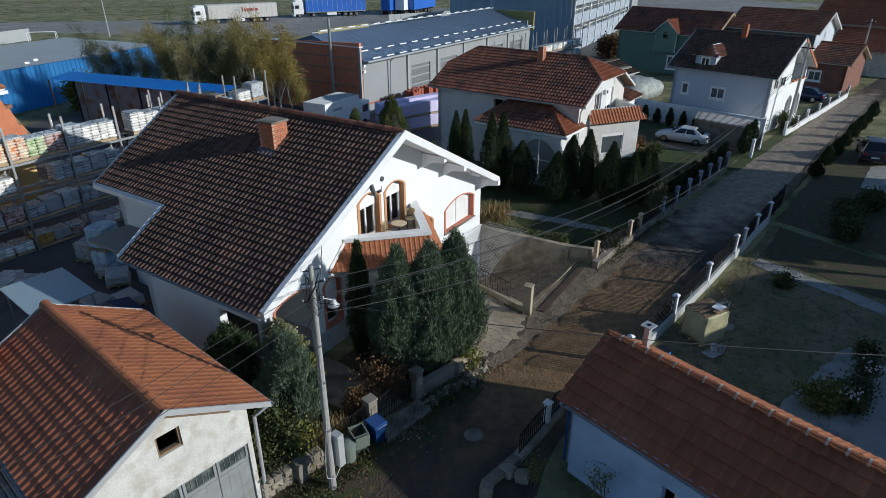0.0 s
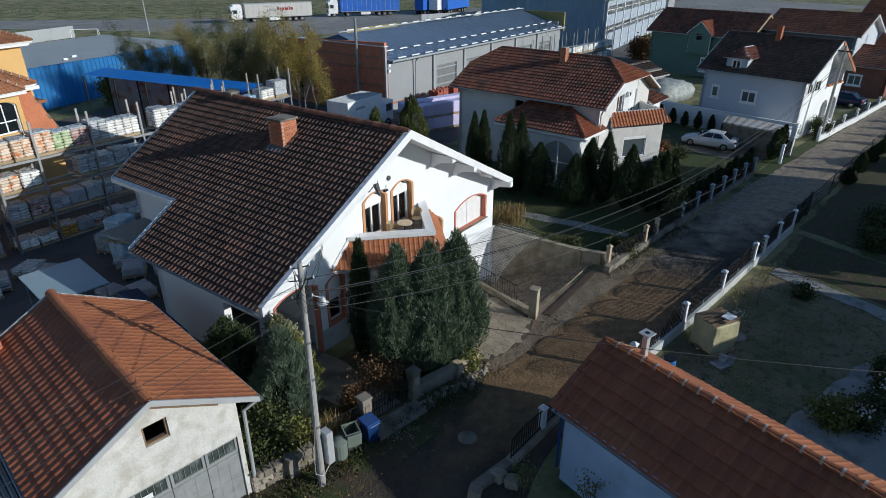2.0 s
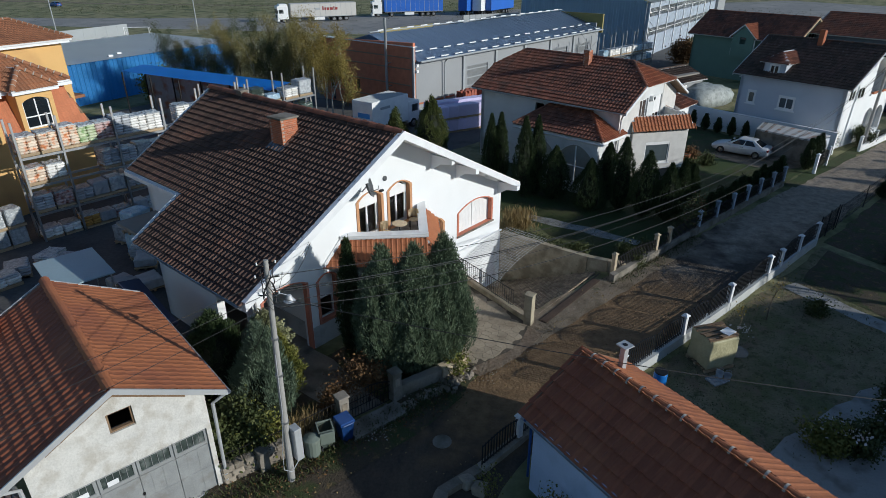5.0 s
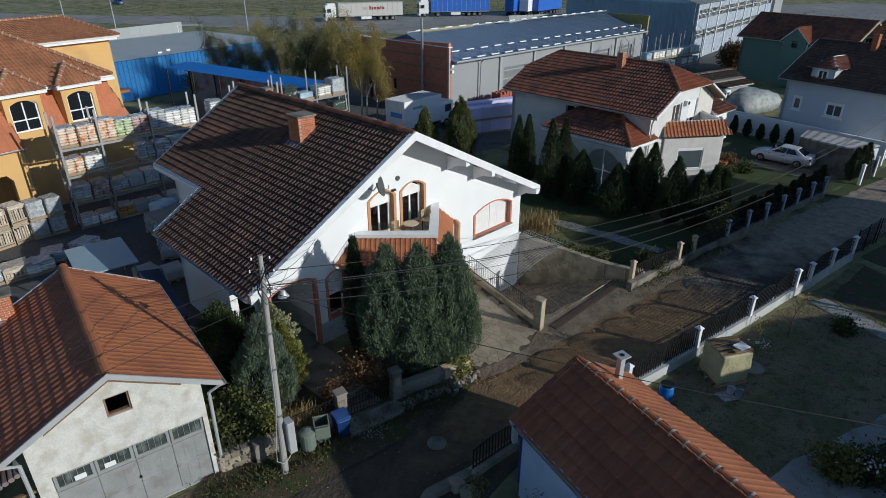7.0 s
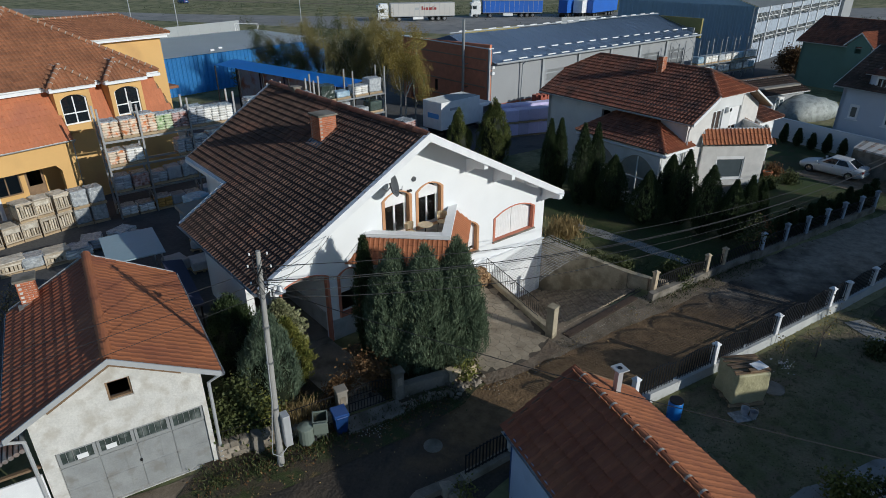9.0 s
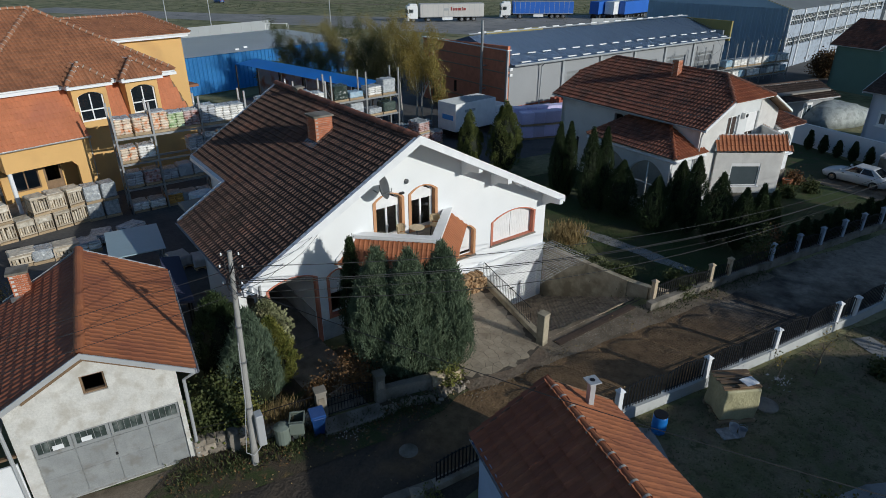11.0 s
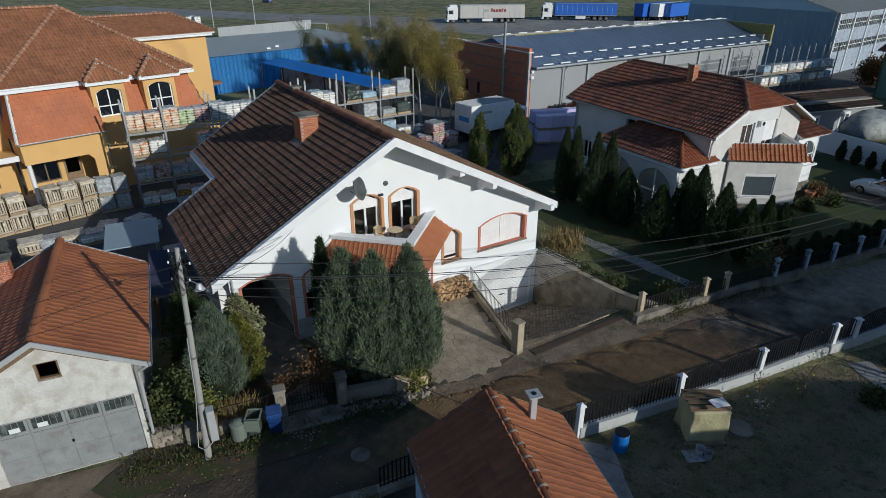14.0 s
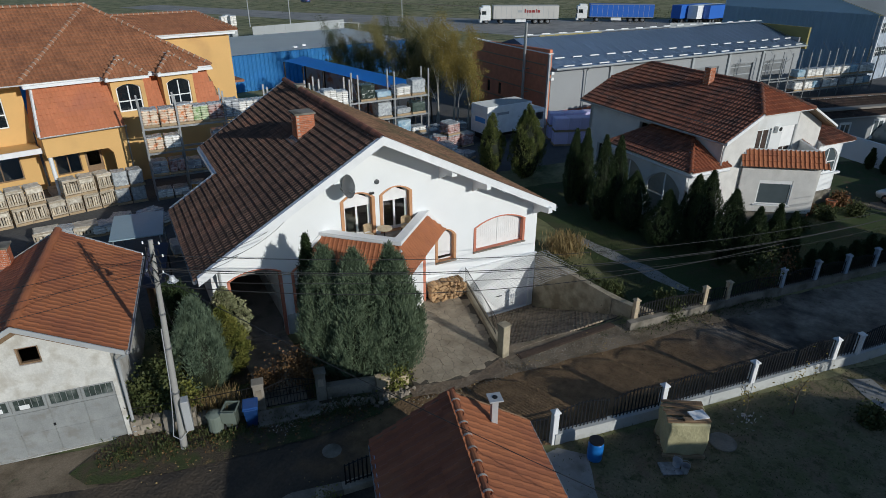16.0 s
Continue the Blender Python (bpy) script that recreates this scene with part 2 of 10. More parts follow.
M = dict(
    field=worn_ground("field_turf", (0.21, 0.205, 0.095), [((0.29, 0.26, 0.14), 0.05, 0.52, 0.08, 1), ((0.05, 0.07, 0.02), 0.3, 0.55, 0.1, 1)], grain=3.0),
    # base lowered to carry the garden's shade and grazing sun
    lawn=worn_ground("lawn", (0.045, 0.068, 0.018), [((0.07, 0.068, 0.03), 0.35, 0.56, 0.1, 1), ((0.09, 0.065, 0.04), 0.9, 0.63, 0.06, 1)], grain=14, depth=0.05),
    yard=worn_ground("bare_yard_turf", (0.215, 0.178, 0.105), [((0.125, 0.128, 0.055), 0.55, 0.5, 0.09, 1), ((0.18, 0.137, 0.085), 1.1, 0.56, 0.07, 1), ((0.085, 0.088, 0.038), 2.6, 0.58, 0.06, 1)], grain=14, relief=0.8, depth=0.07),
    # first spot paints the sunlit stretch of street, second is pale dust
    asphalt=worn_ground("old_asphalt", (0.062, 0.052, 0.043), [((0.12, 0.092, 0.064), 0.28, 0.57, 0.1, 0.35), ((0.042, 0.037, 0.033), 0.7, 0.58, 0.08, 0.5)], grain=11, rough=0.85, relief=0.9, depth=0.06, spec=0.25, spots=[((0.20, 0.128, 0.068), (5.6, 20.2), (7.6, 3.4), 48), ((0.32, 0.265, 0.205), (29, 47.5), (25, 3.2), 48)]),
    # lot asphalt in two tones: shaded storage yard, sunlit truck lot
    lot=worn_ground("lot_asphalt", (0.088, 0.086, 0.086), [((0.12, 0.115, 0.105), 0.1, 0.55, 0.1, 1), ((0.06, 0.06, 0.062), 0.4, 0.58, 0.08, 1)], grain=6, depth=0.01),
    sunlit_lot=worn_ground("sunlit_lot_asphalt", (0.24, 0.235, 0.225), [((0.30, 0.29, 0.27), 0.08, 0.55, 0.1, 1), ((0.17, 0.17, 0.17), 0.3, 0.58, 0.08, 1)], grain=5, depth=0.01),
    paleroof=mat("pale_grey_sheet_roof", (0.78, 0.82, 0.82), 0.5, var=0.08, scale=0.2, fine=8, bump=0.04),
    mud=worn_ground("churned_mud", (0.19, 0.14, 0.095), [((0.12, 0.09, 0.065), 0.7, 0.54, 0.09, 0.4), ((0.25, 0.20, 0.145), 1.6, 0.6, 0.08, 0.6)], grain=7, depth=0.08, relief=0.8, rough=0.75),
    gravel=worn_ground("gravel_earth", (0.22, 0.175, 0.125), [((0.13, 0.10, 0.065), 0.8, 0.52, 0.08, 1), ((0.075, 0.08, 0.04), 1.2, 0.66, 0.05, 1)], grain=26, depth=0.03, relief=0.8),
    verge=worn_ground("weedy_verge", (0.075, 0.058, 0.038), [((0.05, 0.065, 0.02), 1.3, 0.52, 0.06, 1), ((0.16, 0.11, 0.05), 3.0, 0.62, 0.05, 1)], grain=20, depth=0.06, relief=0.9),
    pavingstone=mat("driveway_slate", (0.36, 0.30, 0.22), 0.85, var=0.3, scale=1.8, fine=14, rand=0.1, bump=0.5, depth=0.02, tint=(0.21, 0.17, 0.12), tint_at=0.6, tint_scale=0.9, spec=0.25),
    paving=mat("concrete_slab", (0.30, 0.29, 0.27), 0.85, var=0.2, scale=0.9, fine=20, tint=(0.18, 0.17, 0.15), tint_scale=1.5),
    cobble=mat("ramp_cobble", (0.30, 0.235, 0.165), 0.85, var=0.3, scale=1.5, fine=14, rand=0.25, bump=0.4, tint=(0.17, 0.13, 0.09), tint_scale=0.8),
    joint=mat("joint_earth", (0.09, 0.075, 0.055), 0.95),
    stained=mat("stained_old_concrete", (0.40, 0.345, 0.245), 0.92, var=0.25, scale=2.2, fine=12, bump=0.7, depth=0.03, tint=(0.235, 0.20, 0.135), tint_scale=1.6, tint_at=0.53),
    # concrete toned warm as if sunlit, with earthy stains
    sunlit_wall=mat("sunlit_earthy_wall", (0.52, 0.42, 0.29), 0.92, var=0.25, scale=2.5, fine=12, bump=0.6, depth=0.03, tint=(0.28, 0.22, 0.15), tint_at=0.6, tint_scale=2.5),
    whitewash=mat("worn_whitewash", (0.46, 0.47, 0.46), 0.9, var=0.15, scale=1.5, fine=18, bump=0.3, tint=(0.28, 0.28, 0.26), tint_scale=1.2, tint_at=0.62),
    # blue-grey that puts shade on the fence posts; also the factory front
    cool_grey=mat("blue_grey_tone", (0.36, 0.41, 0.48), 0.85, var=0.18, scale=2.5, fine=20, bump=0.25, tint=(0.22, 0.24, 0.27), tint_scale=2.0, tint_at=0.6),
    canopy_sheet=mat("grey_teal_sheet", (0.30, 0.41, 0.46), 0.5, var=0.08, scale=0.6, fine=10, bump=0.05),
    dark_sheet=mat("dark_violet_sheet", (0.05, 0.05, 0.085), 0.5, var=0.1, scale=1.0, fine=12, bump=0.05),
    grey_pane=mat("sky_grey_pane", (0.085, 0.105, 0.115), 0.08, var=0.15, scale=0.8, fine=4, bump=0.0, spec=0.9),
    green_pane=mat("dusty_green_pane", (0.05, 0.065, 0.06), 0.2, var=0.5, scale=2.2, fine=9, bump=0.0, tint=(0.16, 0.18, 0.17), tint_at=0.58, tint_scale=3.0, spec=0.7),
    shedblue=mat("pale_blue_limewash", (0.40, 0.50, 0.70), 0.9, var=0.1, scale=0.9, fine=20, bump=0.2, tint=(0.30, 0.38, 0.55), tint_at=0.62, tint_scale=0.8),
    frosted=mat("pale_frosted_pane", (0.34, 0.33, 0.29), 0.25, var=0.12, scale=1.5, fine=6, bump=0.0, spec=0.7),
    concrete=mat("weathered_concrete", (0.23, 0.205, 0.17), 0.9, var=0.3, scale=1.4, fine=16, bump=0.5, tint=(0.11, 0.10, 0.075), tint_scale=1.3, tint_at=0.56),
    stone=mat("rubble_stone", (0.27, 0.23, 0.18), 0.9, var=0.35, scale=3, fine=14, bump=0.6, depth=0.03, rand=0.35, tint=(0.12, 0.10, 0.07)),
    white=mat("white_render", (0.80, 0.81, 0.815), 0.85, var=0.05, scale=0.7, fine=60, bump=0.12, depth=0.004),
    oldwhite=mat("flaking_white_render", (0.60, 0.585, 0.55), 0.9, var=0.2, scale=2.4, fine=18, bump=0.6, depth=0.02, tint=(0.47, 0.44, 0.39), tint_at=0.57, tint_scale=2.6),
    greywhite=mat("grey_white_render", (0.64, 0.645, 0.64), 0.9, var=0.1, scale=0.9, fine=30, bump=0.2, tint=(0.52, 0.52, 0.50), tint_at=0.62, tint_scale=0.8),
    bluewhite=mat("pale_blue_render", (0.55, 0.585, 0.645), 0.9, var=0.07, scale=0.9, fine=30, bump=0.15),
    paint=plain("white_paint", (0.78, 0.785, 0.79), 0.45),
    pvc=plain("white_plastic", (0.82, 0.82, 0.81), 0.3),
    shutter=plain("roller_shutter_white", (0.80, 0.79, 0.78), 0.5),
    ochre=mat("ochre_trim", (0.52, 0.27, 0.135), 0.8, var=0.12, scale=3, fine=40, bump=0.1),
    salmon=mat("salmon_trim", (0.52, 0.19, 0.12), 0.8, var=0.12, scale=3, fine=40, bump=0.1),
    # one roof in two tones: darker for the slope turned from the sun
    tile_shade_side=mat("weathered_tile_shade_side", (0.092, 0.052, 0.036), 0.75, var=0.4, scale=0.8, fine=14, bump=0.4, tint=(0.17, 0.078, 0.048), tint_at=0.62, tint_scale=0.45, rand=0.4),
    tile_sun_side=mat("mossy_tile_sun_side", (0.16, 0.088, 0.05), 0.85, var=0.3, scale=0.9, fine=14, bump=0.4, tint=(0.09, 0.065, 0.035), tint_at=0.55, tint_scale=0.6, rand=0.3),
    # on garage and outbuilding, red stands for the shaded slope, orange the sunny
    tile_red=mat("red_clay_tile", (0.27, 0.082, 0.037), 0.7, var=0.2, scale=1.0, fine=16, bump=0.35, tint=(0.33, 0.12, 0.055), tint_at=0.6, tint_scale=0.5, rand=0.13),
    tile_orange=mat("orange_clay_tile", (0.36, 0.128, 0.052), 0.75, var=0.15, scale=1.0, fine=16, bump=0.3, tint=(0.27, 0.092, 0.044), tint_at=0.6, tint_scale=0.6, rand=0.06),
    tile_brown=mat("brown_clay_tile", (0.20, 0.075, 0.042), 0.75, var=0.25, scale=0.9, fine=16, bump=0.35, tint=(0.10, 0.05, 0.035), tint_at=0.58, tint_scale=0.7, rand=0.35),
    tile_black=mat("black_brown_tile", (0.075, 0.05, 0.036), 0.85, var=0.3, scale=0.9, fine=14, bump=0.35, tint=(0.10, 0.06, 0.045), rand=0.35),
    mortar=mat("ridge_mortar", (0.42, 0.38, 0.33), 0.9, var=0.2, fine=30),
    brick=mat("red_brick", (0.42, 0.135, 0.062), 0.85, var=0.2, scale=4, fine=30, rand=0.2, bump=0.3),
    brick_dark=mat("brown_brick_cladding", (0.50, 0.18, 0.10), 0.85, var=0.2, scale=2, fine=20, rand=0.2, bump=0.3),
    brick_low=mat("dull_brick_wall", (0.20, 0.09, 0.065), 0.9, var=0.25, scale=2, fine=20, bump=0.3),
    yellow=mat("amber_render", (0.68, 0.42, 0.16), 0.85, var=0.08, scale=0.6, fine=30, bump=0.12, tint=(0.58, 0.35, 0.14), tint_at=0.62, tint_scale=0.5),
    green=mat("sea_green_render", (0.12, 0.20, 0.165), 0.9, var=0.1, scale=0.7, fine=30, bump=0.1),
    greyblue=mat("grey_blue_sheet", (0.42, 0.56, 0.70), 0.45, var=0.08, scale=0.3, fine=10, bump=0.05),
    bluesheet=mat("blue_corrugated_sheet", (0.07, 0.32, 0.72), 0.4, var=0.12, scale=0.4, fine=12, bump=0.05),
    bluedark=mat("blue_sheet_roof", (0.03, 0.30, 0.86), 0.35, var=0.1, scale=0.5, fine=12, bump=0.05),
    slateblue=mat("slate_blue_sheet_roof", (0.26, 0.36, 0.52), 0.3, var=0.1, scale=0.25, fine=8, bump=0.04),
    greysheet=mat("grey_sheet", (0.36, 0.38, 0.39), 0.5, var=0.1, scale=0.4, fine=10, bump=0.05),
    greywall=mat("grey_panel_wall", (0.30, 0.31, 0.32), 0.7, var=0.07, scale=0.5, fine=12, bump=0.05),
    rust=mat("rusty_corrugated_sheet", (0.30, 0.31, 0.31), 0.55, 0.3, var=0.2, scale=1.5, fine=12, tint=(0.24, 0.10, 0.05), tint_at=0.57, tint_scale=1.2, rand=0.25),
    steel=mat("galvanised_steel", (0.42, 0.43, 0.44), 0.42, 0.85, var=0.15, scale=3, fine=25, bump=0.05),
    zinc=plain("painted_gutter", (0.50, 0.51, 0.52), 0.45, 0.3),
    iron=plain("black_iron", (0.018, 0.018, 0.02), 0.5, 0.4),
    gate=mat("grey_gate_sheet", (0.30, 0.31, 0.31), 0.45, 0.1, var=0.2, scale=2.5, fine=25, tint=(0.24, 0.235, 0.22), tint_at=0.62, tint_scale=3.0),
    wood=mat("old_wood", (0.20, 0.13, 0.075), 0.8, var=0.35, scale=3, fine=25, bump=0.4, rand=0.2),
    palewood=mat("pale_pallet_wood", (0.38, 0.28, 0.17), 0.8, var=0.25, scale=2, fine=25, bump=0.3, rand=0.2),
    log_end=mat("split_log_wood", (0.42, 0.27, 0.14), 0.85, var=0.3, scale=6, fine=40, rand=0.4),
    bark=mat("bark", (0.10, 0.08, 0.06), 0.9, var=0.3, scale=6, fine=30, bump=0.6),
    birchbark=mat("pale_birch_bark", (0.42, 0.40, 0.35), 0.8, var=0.4, scale=7, fine=20, bump=0.3),
    pole=mat("grey_concrete_pole", (0.32, 0.31, 0.29), 0.85, var=0.15, scale=2, fine=25, bump=0.3),
    rubber=plain("black_rubber", (0.015, 0.015, 0.016), 0.7),
    wire=plain("black_cable", (0.012, 0.012, 0.013), 0.6),
    bluebin=plain("blue_plastic", (0.02, 0.07, 0.24), 0.4),
    barrel=plain("bright_blue_plastic", (0.02, 0.16, 0.50), 0.35),
    greybin=plain("grey_green_plastic", (0.17, 0.20, 0.17), 0.45),
    film=mat("stretch_film_wrap", (0.42, 0.44, 0.45), 0.22, var=0.28, scale=5.0, fine=11, bump=1.0, depth=0.05, rand=0.25, tint=(0.30, 0.32, 0.34), tint_at=0.55, tint_scale=6.0),
    bag_white=mat("white_sacks", (0.76, 0.74, 0.70), 0.5, var=0.2, scale=3, fine=8, bump=0.5, depth=0.03, rand=0.2),
    bag_orange=mat("white_orange_sacks", (0.72, 0.60, 0.47), 0.5, var=0.15, scale=2, fine=8, bump=0.5, depth=0.03, tint=(0.60, 0.20, 0.06), tint_at=0.57, tint_scale=4, rand=0.15),
    bluefilm=mat("pale_blue_film_wrap", (0.40, 0.52, 0.60), 0.2, var=0.2, scale=4.0, fine=9, bump=0.9, depth=0.05, rand=0.15, tint=(0.20, 0.34, 0.46), tint_at=0.56, tint_scale=2.0),
    darkfilm=mat("dark_green_film_wrap", (0.05, 0.07, 0.06), 0.2, var=0.4, scale=5.0, fine=9, bump=0.9, depth=0.05, rand=0.3),
    brownpane=mat("brown_window_pane", (0.07, 0.05, 0.042), 0.12, var=0.3, scale=2.0, fine=5, bump=0.0, spec=0.6),
    darkpane=mat("dark_window_pane", (0.012, 0.016, 0.02), 0.06, var=0.2, scale=0.8, fine=4, bump=0.0, spec=0.6),
    slate_wall=mat("dark_slate_render", (0.10, 0.12, 0.15), 0.9, var=0.1, scale=0.7, fine=30, bump=0.1),
    rusty=mat("rusted_grate", (0.075, 0.05, 0.035), 0.8, 0.2, var=0.4, scale=5, fine=20, bump=0.4),
    bag_grey=mat("grey_sacks", (0.40, 0.41, 0.43), 0.5, var=0.2, scale=3, fine=8, bump=0.5, depth=0.03, rand=0.25),
    bag_green=mat("green_printed_sacks", (0.55, 0.60, 0.40), 0.5, var=0.2, scale=3, fine=8, bump=0.5, depth=0.03, tint=(0.18, 0.34, 0.10), tint_at=0.57, tint_scale=4, rand=0.15),
    bag_amber=mat("amber_sacks", (0.50, 0.27, 0.06), 0.5, var=0.2, scale=3, fine=8, bump=0.5, depth=0.03, rand=0.2),
    bag_red=mat("red_grey_sacks", (0.50, 0.38, 0.36), 0.5, var=0.2, scale=3, fine=8, bump=0.5, depth=0.03, tint=(0.30, 0.10, 0.07), tint_at=0.56, tint_scale=4, rand=0.2),
    crate=mat("weathered_crate_wood", (0.44, 0.37, 0.28), 0.85, var=0.3, scale=2, fine=20, bump=0.3, rand=0.25),
    dustfilm=mat("dusty_yellowed_film", (0.60, 0.545, 0.45), 0.45, var=0.3, scale=3, fine=9, bump=0.6, depth=0.03, rand=0.25, tint=(0.42, 0.37, 0.29), tint_at=0.56, tint_scale=5),
    beige=mat("beige_wrapped_stone", (0.56, 0.49, 0.385), 0.6, var=0.3, scale=4, fine=10, bump=0.6, depth=0.04, rand=0.3, tint=(0.42, 0.34, 0.23), tint_at=0.55, tint_scale=7),
    lilac=mat("lilac_foam_boards", (0.62, 0.57, 0.80), 0.5, var=0.1, scale=1, fine=10, bump=0.2, rand=0.15),
    yellowwrap=mat("yellowish_film", (0.40, 0.37, 0.22), 0.55, var=0.2, scale=3, fine=9, bump=0.6, depth=0.04),
    tarp=mat("pale_tarpaulin", (0.34, 0.37, 0.36), 0.6, var=0.35, scale=1.5, fine=8, bump=0.5, depth=0.05, tint=(0.22, 0.24, 0.23), tint_at=0.58, tint_scale=2.2),
    trailer=mat("grey_white_tarpaulin", (0.52, 0.50, 0.47), 0.6, var=0.08, scale=0.4, fine=6, bump=0.1),
    trailerblue=mat("blue_tarpaulin", (0.02, 0.12, 0.50), 0.5, var=0.1, scale=0.4, fine=6, bump=0.1),
    letter=plain("dark_red_print", (0.25, 0.03, 0.03), 0.6),
    silver=plain("silver_car_paint", (0.62, 0.64, 0.66), 0.25, 0.15),
    darkcar=plain("dark_plum_car_paint", (0.045, 0.035, 0.045), 0.25, 0.2),
    navy=plain("dark_blue_car_paint", (0.02, 0.03, 0.07), 0.25, 0.2),
    redcar=plain("orange_red_paint", (0.55, 0.12, 0.05), 0.35),
    chrome=plain("grey_alloy", (0.55, 0.55, 0.56), 0.25, 0.9),
    lampred=plain("red_lens", (0.35, 0.02, 0.02), 0.2),
    lampclear=plain("clear_lens", (0.75, 0.77, 0.78), 0.1),
    cloth=mat("cream_rattan", (0.62, 0.50, 0.33), 0.75, var=0.2, scale=10, fine=60, bump=0.4),
    curtain=mat("white_curtain", (0.62, 0.60, 0.56), 0.9, var=0.15, scale=5, fine=30),
    dish=plain("dark_grey_dish", (0.075, 0.08, 0.085), 0.4),
    clay=plain("terracotta", (0.42, 0.15, 0.07), 0.8),
    room=plain("room_plaster", (0.25, 0.23, 0.2), 0.9),
    glass=glass("window_glass"), carglass=glass("tinted_car_glass", (0.08, 0.10, 0.11)),
    juniper=leafy("blue_green_juniper", (0.045, 0.07, 0.045), (0.215, 0.275, 0.18)),
    juniper_dark=leafy("deep_blue_green_juniper", (0.04, 0.066, 0.037), (0.24, 0.30, 0.182)),
    cypress=leafy("dark_green_cypress", (0.018, 0.034, 0.013), (0.070, 0.098, 0.034)),
    # near-black, standing for the shade inside a crown
    crown_shade=leafy("crown_shade_foliage", (0.008, 0.012, 0.006), (0.022, 0.028, 0.012)),
    thuja=leafy("green_gold_thuja", (0.035, 0.06, 0.018), (0.20, 0.205, 0.055)),
    gold=leafy("yellow_green_leaves", (0.06, 0.08, 0.015), (0.27, 0.25, 0.06)),
    pale_leaf=leafy("variegated_leaves", (0.10, 0.12, 0.05), (0.46, 0.44, 0.26)),
    birchleaf=leafy("olive_birch_leaves", (0.14, 0.13, 0.05), (0.36, 0.30, 0.11)),
    autumn=leafy("autumn_leaves", (0.14, 0.115, 0.03), (0.42, 0.31, 0.08)),
    russet=leafy("russet_leaves", (0.06, 0.04, 0.02), (0.26, 0.13, 0.05)),
    shrub=leafy("dull_green_leaves", (0.03, 0.045, 0.014), (0.11, 0.12, 0.04)),
    straw=leafy("dry_straw", (0.20, 0.14, 0.06), (0.42, 0.31, 0.14)),
    flower=leafy("pale_blossom", (0.45, 0.40, 0.38), (0.8, 0.75, 0.7)),
)


# ---- building helpers ----
def part(name, bm, material, parent, label="", m=None, smooth=False):
    """One bmesh as one mesh object under a thing or a part; bm is freed."""
    me = bpy.data.meshes.new(name)
    bm.normal_update()
    bm.to_mesh(me)
    bm.free()
    me.materials.append(material)
    if smooth:
        me.shade_smooth()
    ob = new(name, me)
    ob.parent = parent
    if m is not None:
        ob.matrix_basis = m
    return tagged(ob, label) if label else ob


def thing(name, label, category, m=None, group=""):
    ob = new(name)
    ob.empty_display_size = 0.2
    if m is not None:
        ob.matrix_basis = m
    return tagged(ob, label, category, group)


def solo(name, bm, material, label, category="", kind="", m=None, group="", smooth=False):
    """A thing or piece of the setting that is a single mesh."""
    ob = part(name, bm, material, None, "", m, smooth)
    return tagged(ob, label, category, group, kind)


def box(x0, x1, y0, y1, z0, z1, bm=None, m=None):
    bm = bm or bmesh.new()
    v = [bm.verts.new((x, y, z)) for z in (z0, z1) for y in (y0, y1) for x in (x0, x1)]
    for f in ((0, 2, 3, 1), (4, 5, 7, 6), (0, 1, 5, 4), (2, 6, 7, 3), (0, 4, 6, 2), (1, 3, 7, 5)):
        bm.faces.new([v[i] for i in f])
    if m is not None:
        bmesh.ops.transform(bm, matrix=m, verts=v)
    return bm


def soft(bm, r, n=2):
    bmesh.ops.bevel(bm, geom=list(bm.edges), offset=r, segments=n, profile=0.6, affect="EDGES")
    return bm


def rod(p0, p1, r0, r1=None, n=8, bm=None, caps=True):
    bm = bm or bmesh.new()
    p0, p1 = Vector(p0), Vector(p1)
    r1 = r0 if r1 is None else r1
    q = (p1 - p0).to_track_quat("Z", "Y")
    rings = []
    for p, r in ((p0, r0), (p1, r1)):
        rings.append([bm.verts.new(p + q @ Vector((r * math.cos(a), r * math.sin(a), 0))) for a in (2 * math.pi * i / n for i in range(n))])
    for i in range(n):
        bm.faces.new((rings[0][i], rings[0][(i + 1) % n], rings[1][(i + 1) % n], rings[1][i]))
    if caps:
        bm.faces.new(rings[0][::-1])
        bm.faces.new(rings[1])
    return bm


def tube(pts, r, n=5, bm=None):
    """A bent rod; r may be one radius or one for each point."""
    bm = bm or bmesh.new()
    pts = [Vector(p) for p in pts]
    rs = r if isinstance(r, (list, tuple)) else [r] * len(pts)
    last = None
    for i, p in enumerate(pts):
        way = pts[min(i + 1, len(pts) - 1)] - pts[max(i - 1, 0)]
        q = way.to_track_quat("Z", "Y")
        ring = [bm.verts.new(p + q @ Vector((rs[i] * math.cos(a), rs[i] * math.sin(a), 0))) for a in (2 * math.pi * k / n for k in range(n))]
        if last:
            for k in range(n):
                bm.faces.new((last[k], last[(k + 1) % n], ring[(k + 1) % n], ring[k]))
        else:
            bm.faces.new(ring[::-1])
        last = ring
    bm.faces.new(last)
    return bm


def lathe(profile, n=16, bm=None, at=(0, 0, 0)):
    """Rings of (radius, height) about z."""
    bm = bm or bmesh.new()
    rings = []
    for r, z in profile:
        rings.append([bm.verts.new((at[0] + r * math.cos(2 * math.pi * k / n), at[1] + r * math.sin(2 * math.pi * k / n), at[2] + z)) for k in range(n)])
    for a, b in zip(rings, rings[1:]):
        for k in range(n):
            bm.faces.new((a[k], a[(k + 1) % n], b[(k + 1) % n], b[k]))
    bm.faces.new(rings[0][::-1])
    bm.faces.new(rings[-1])
    return bm


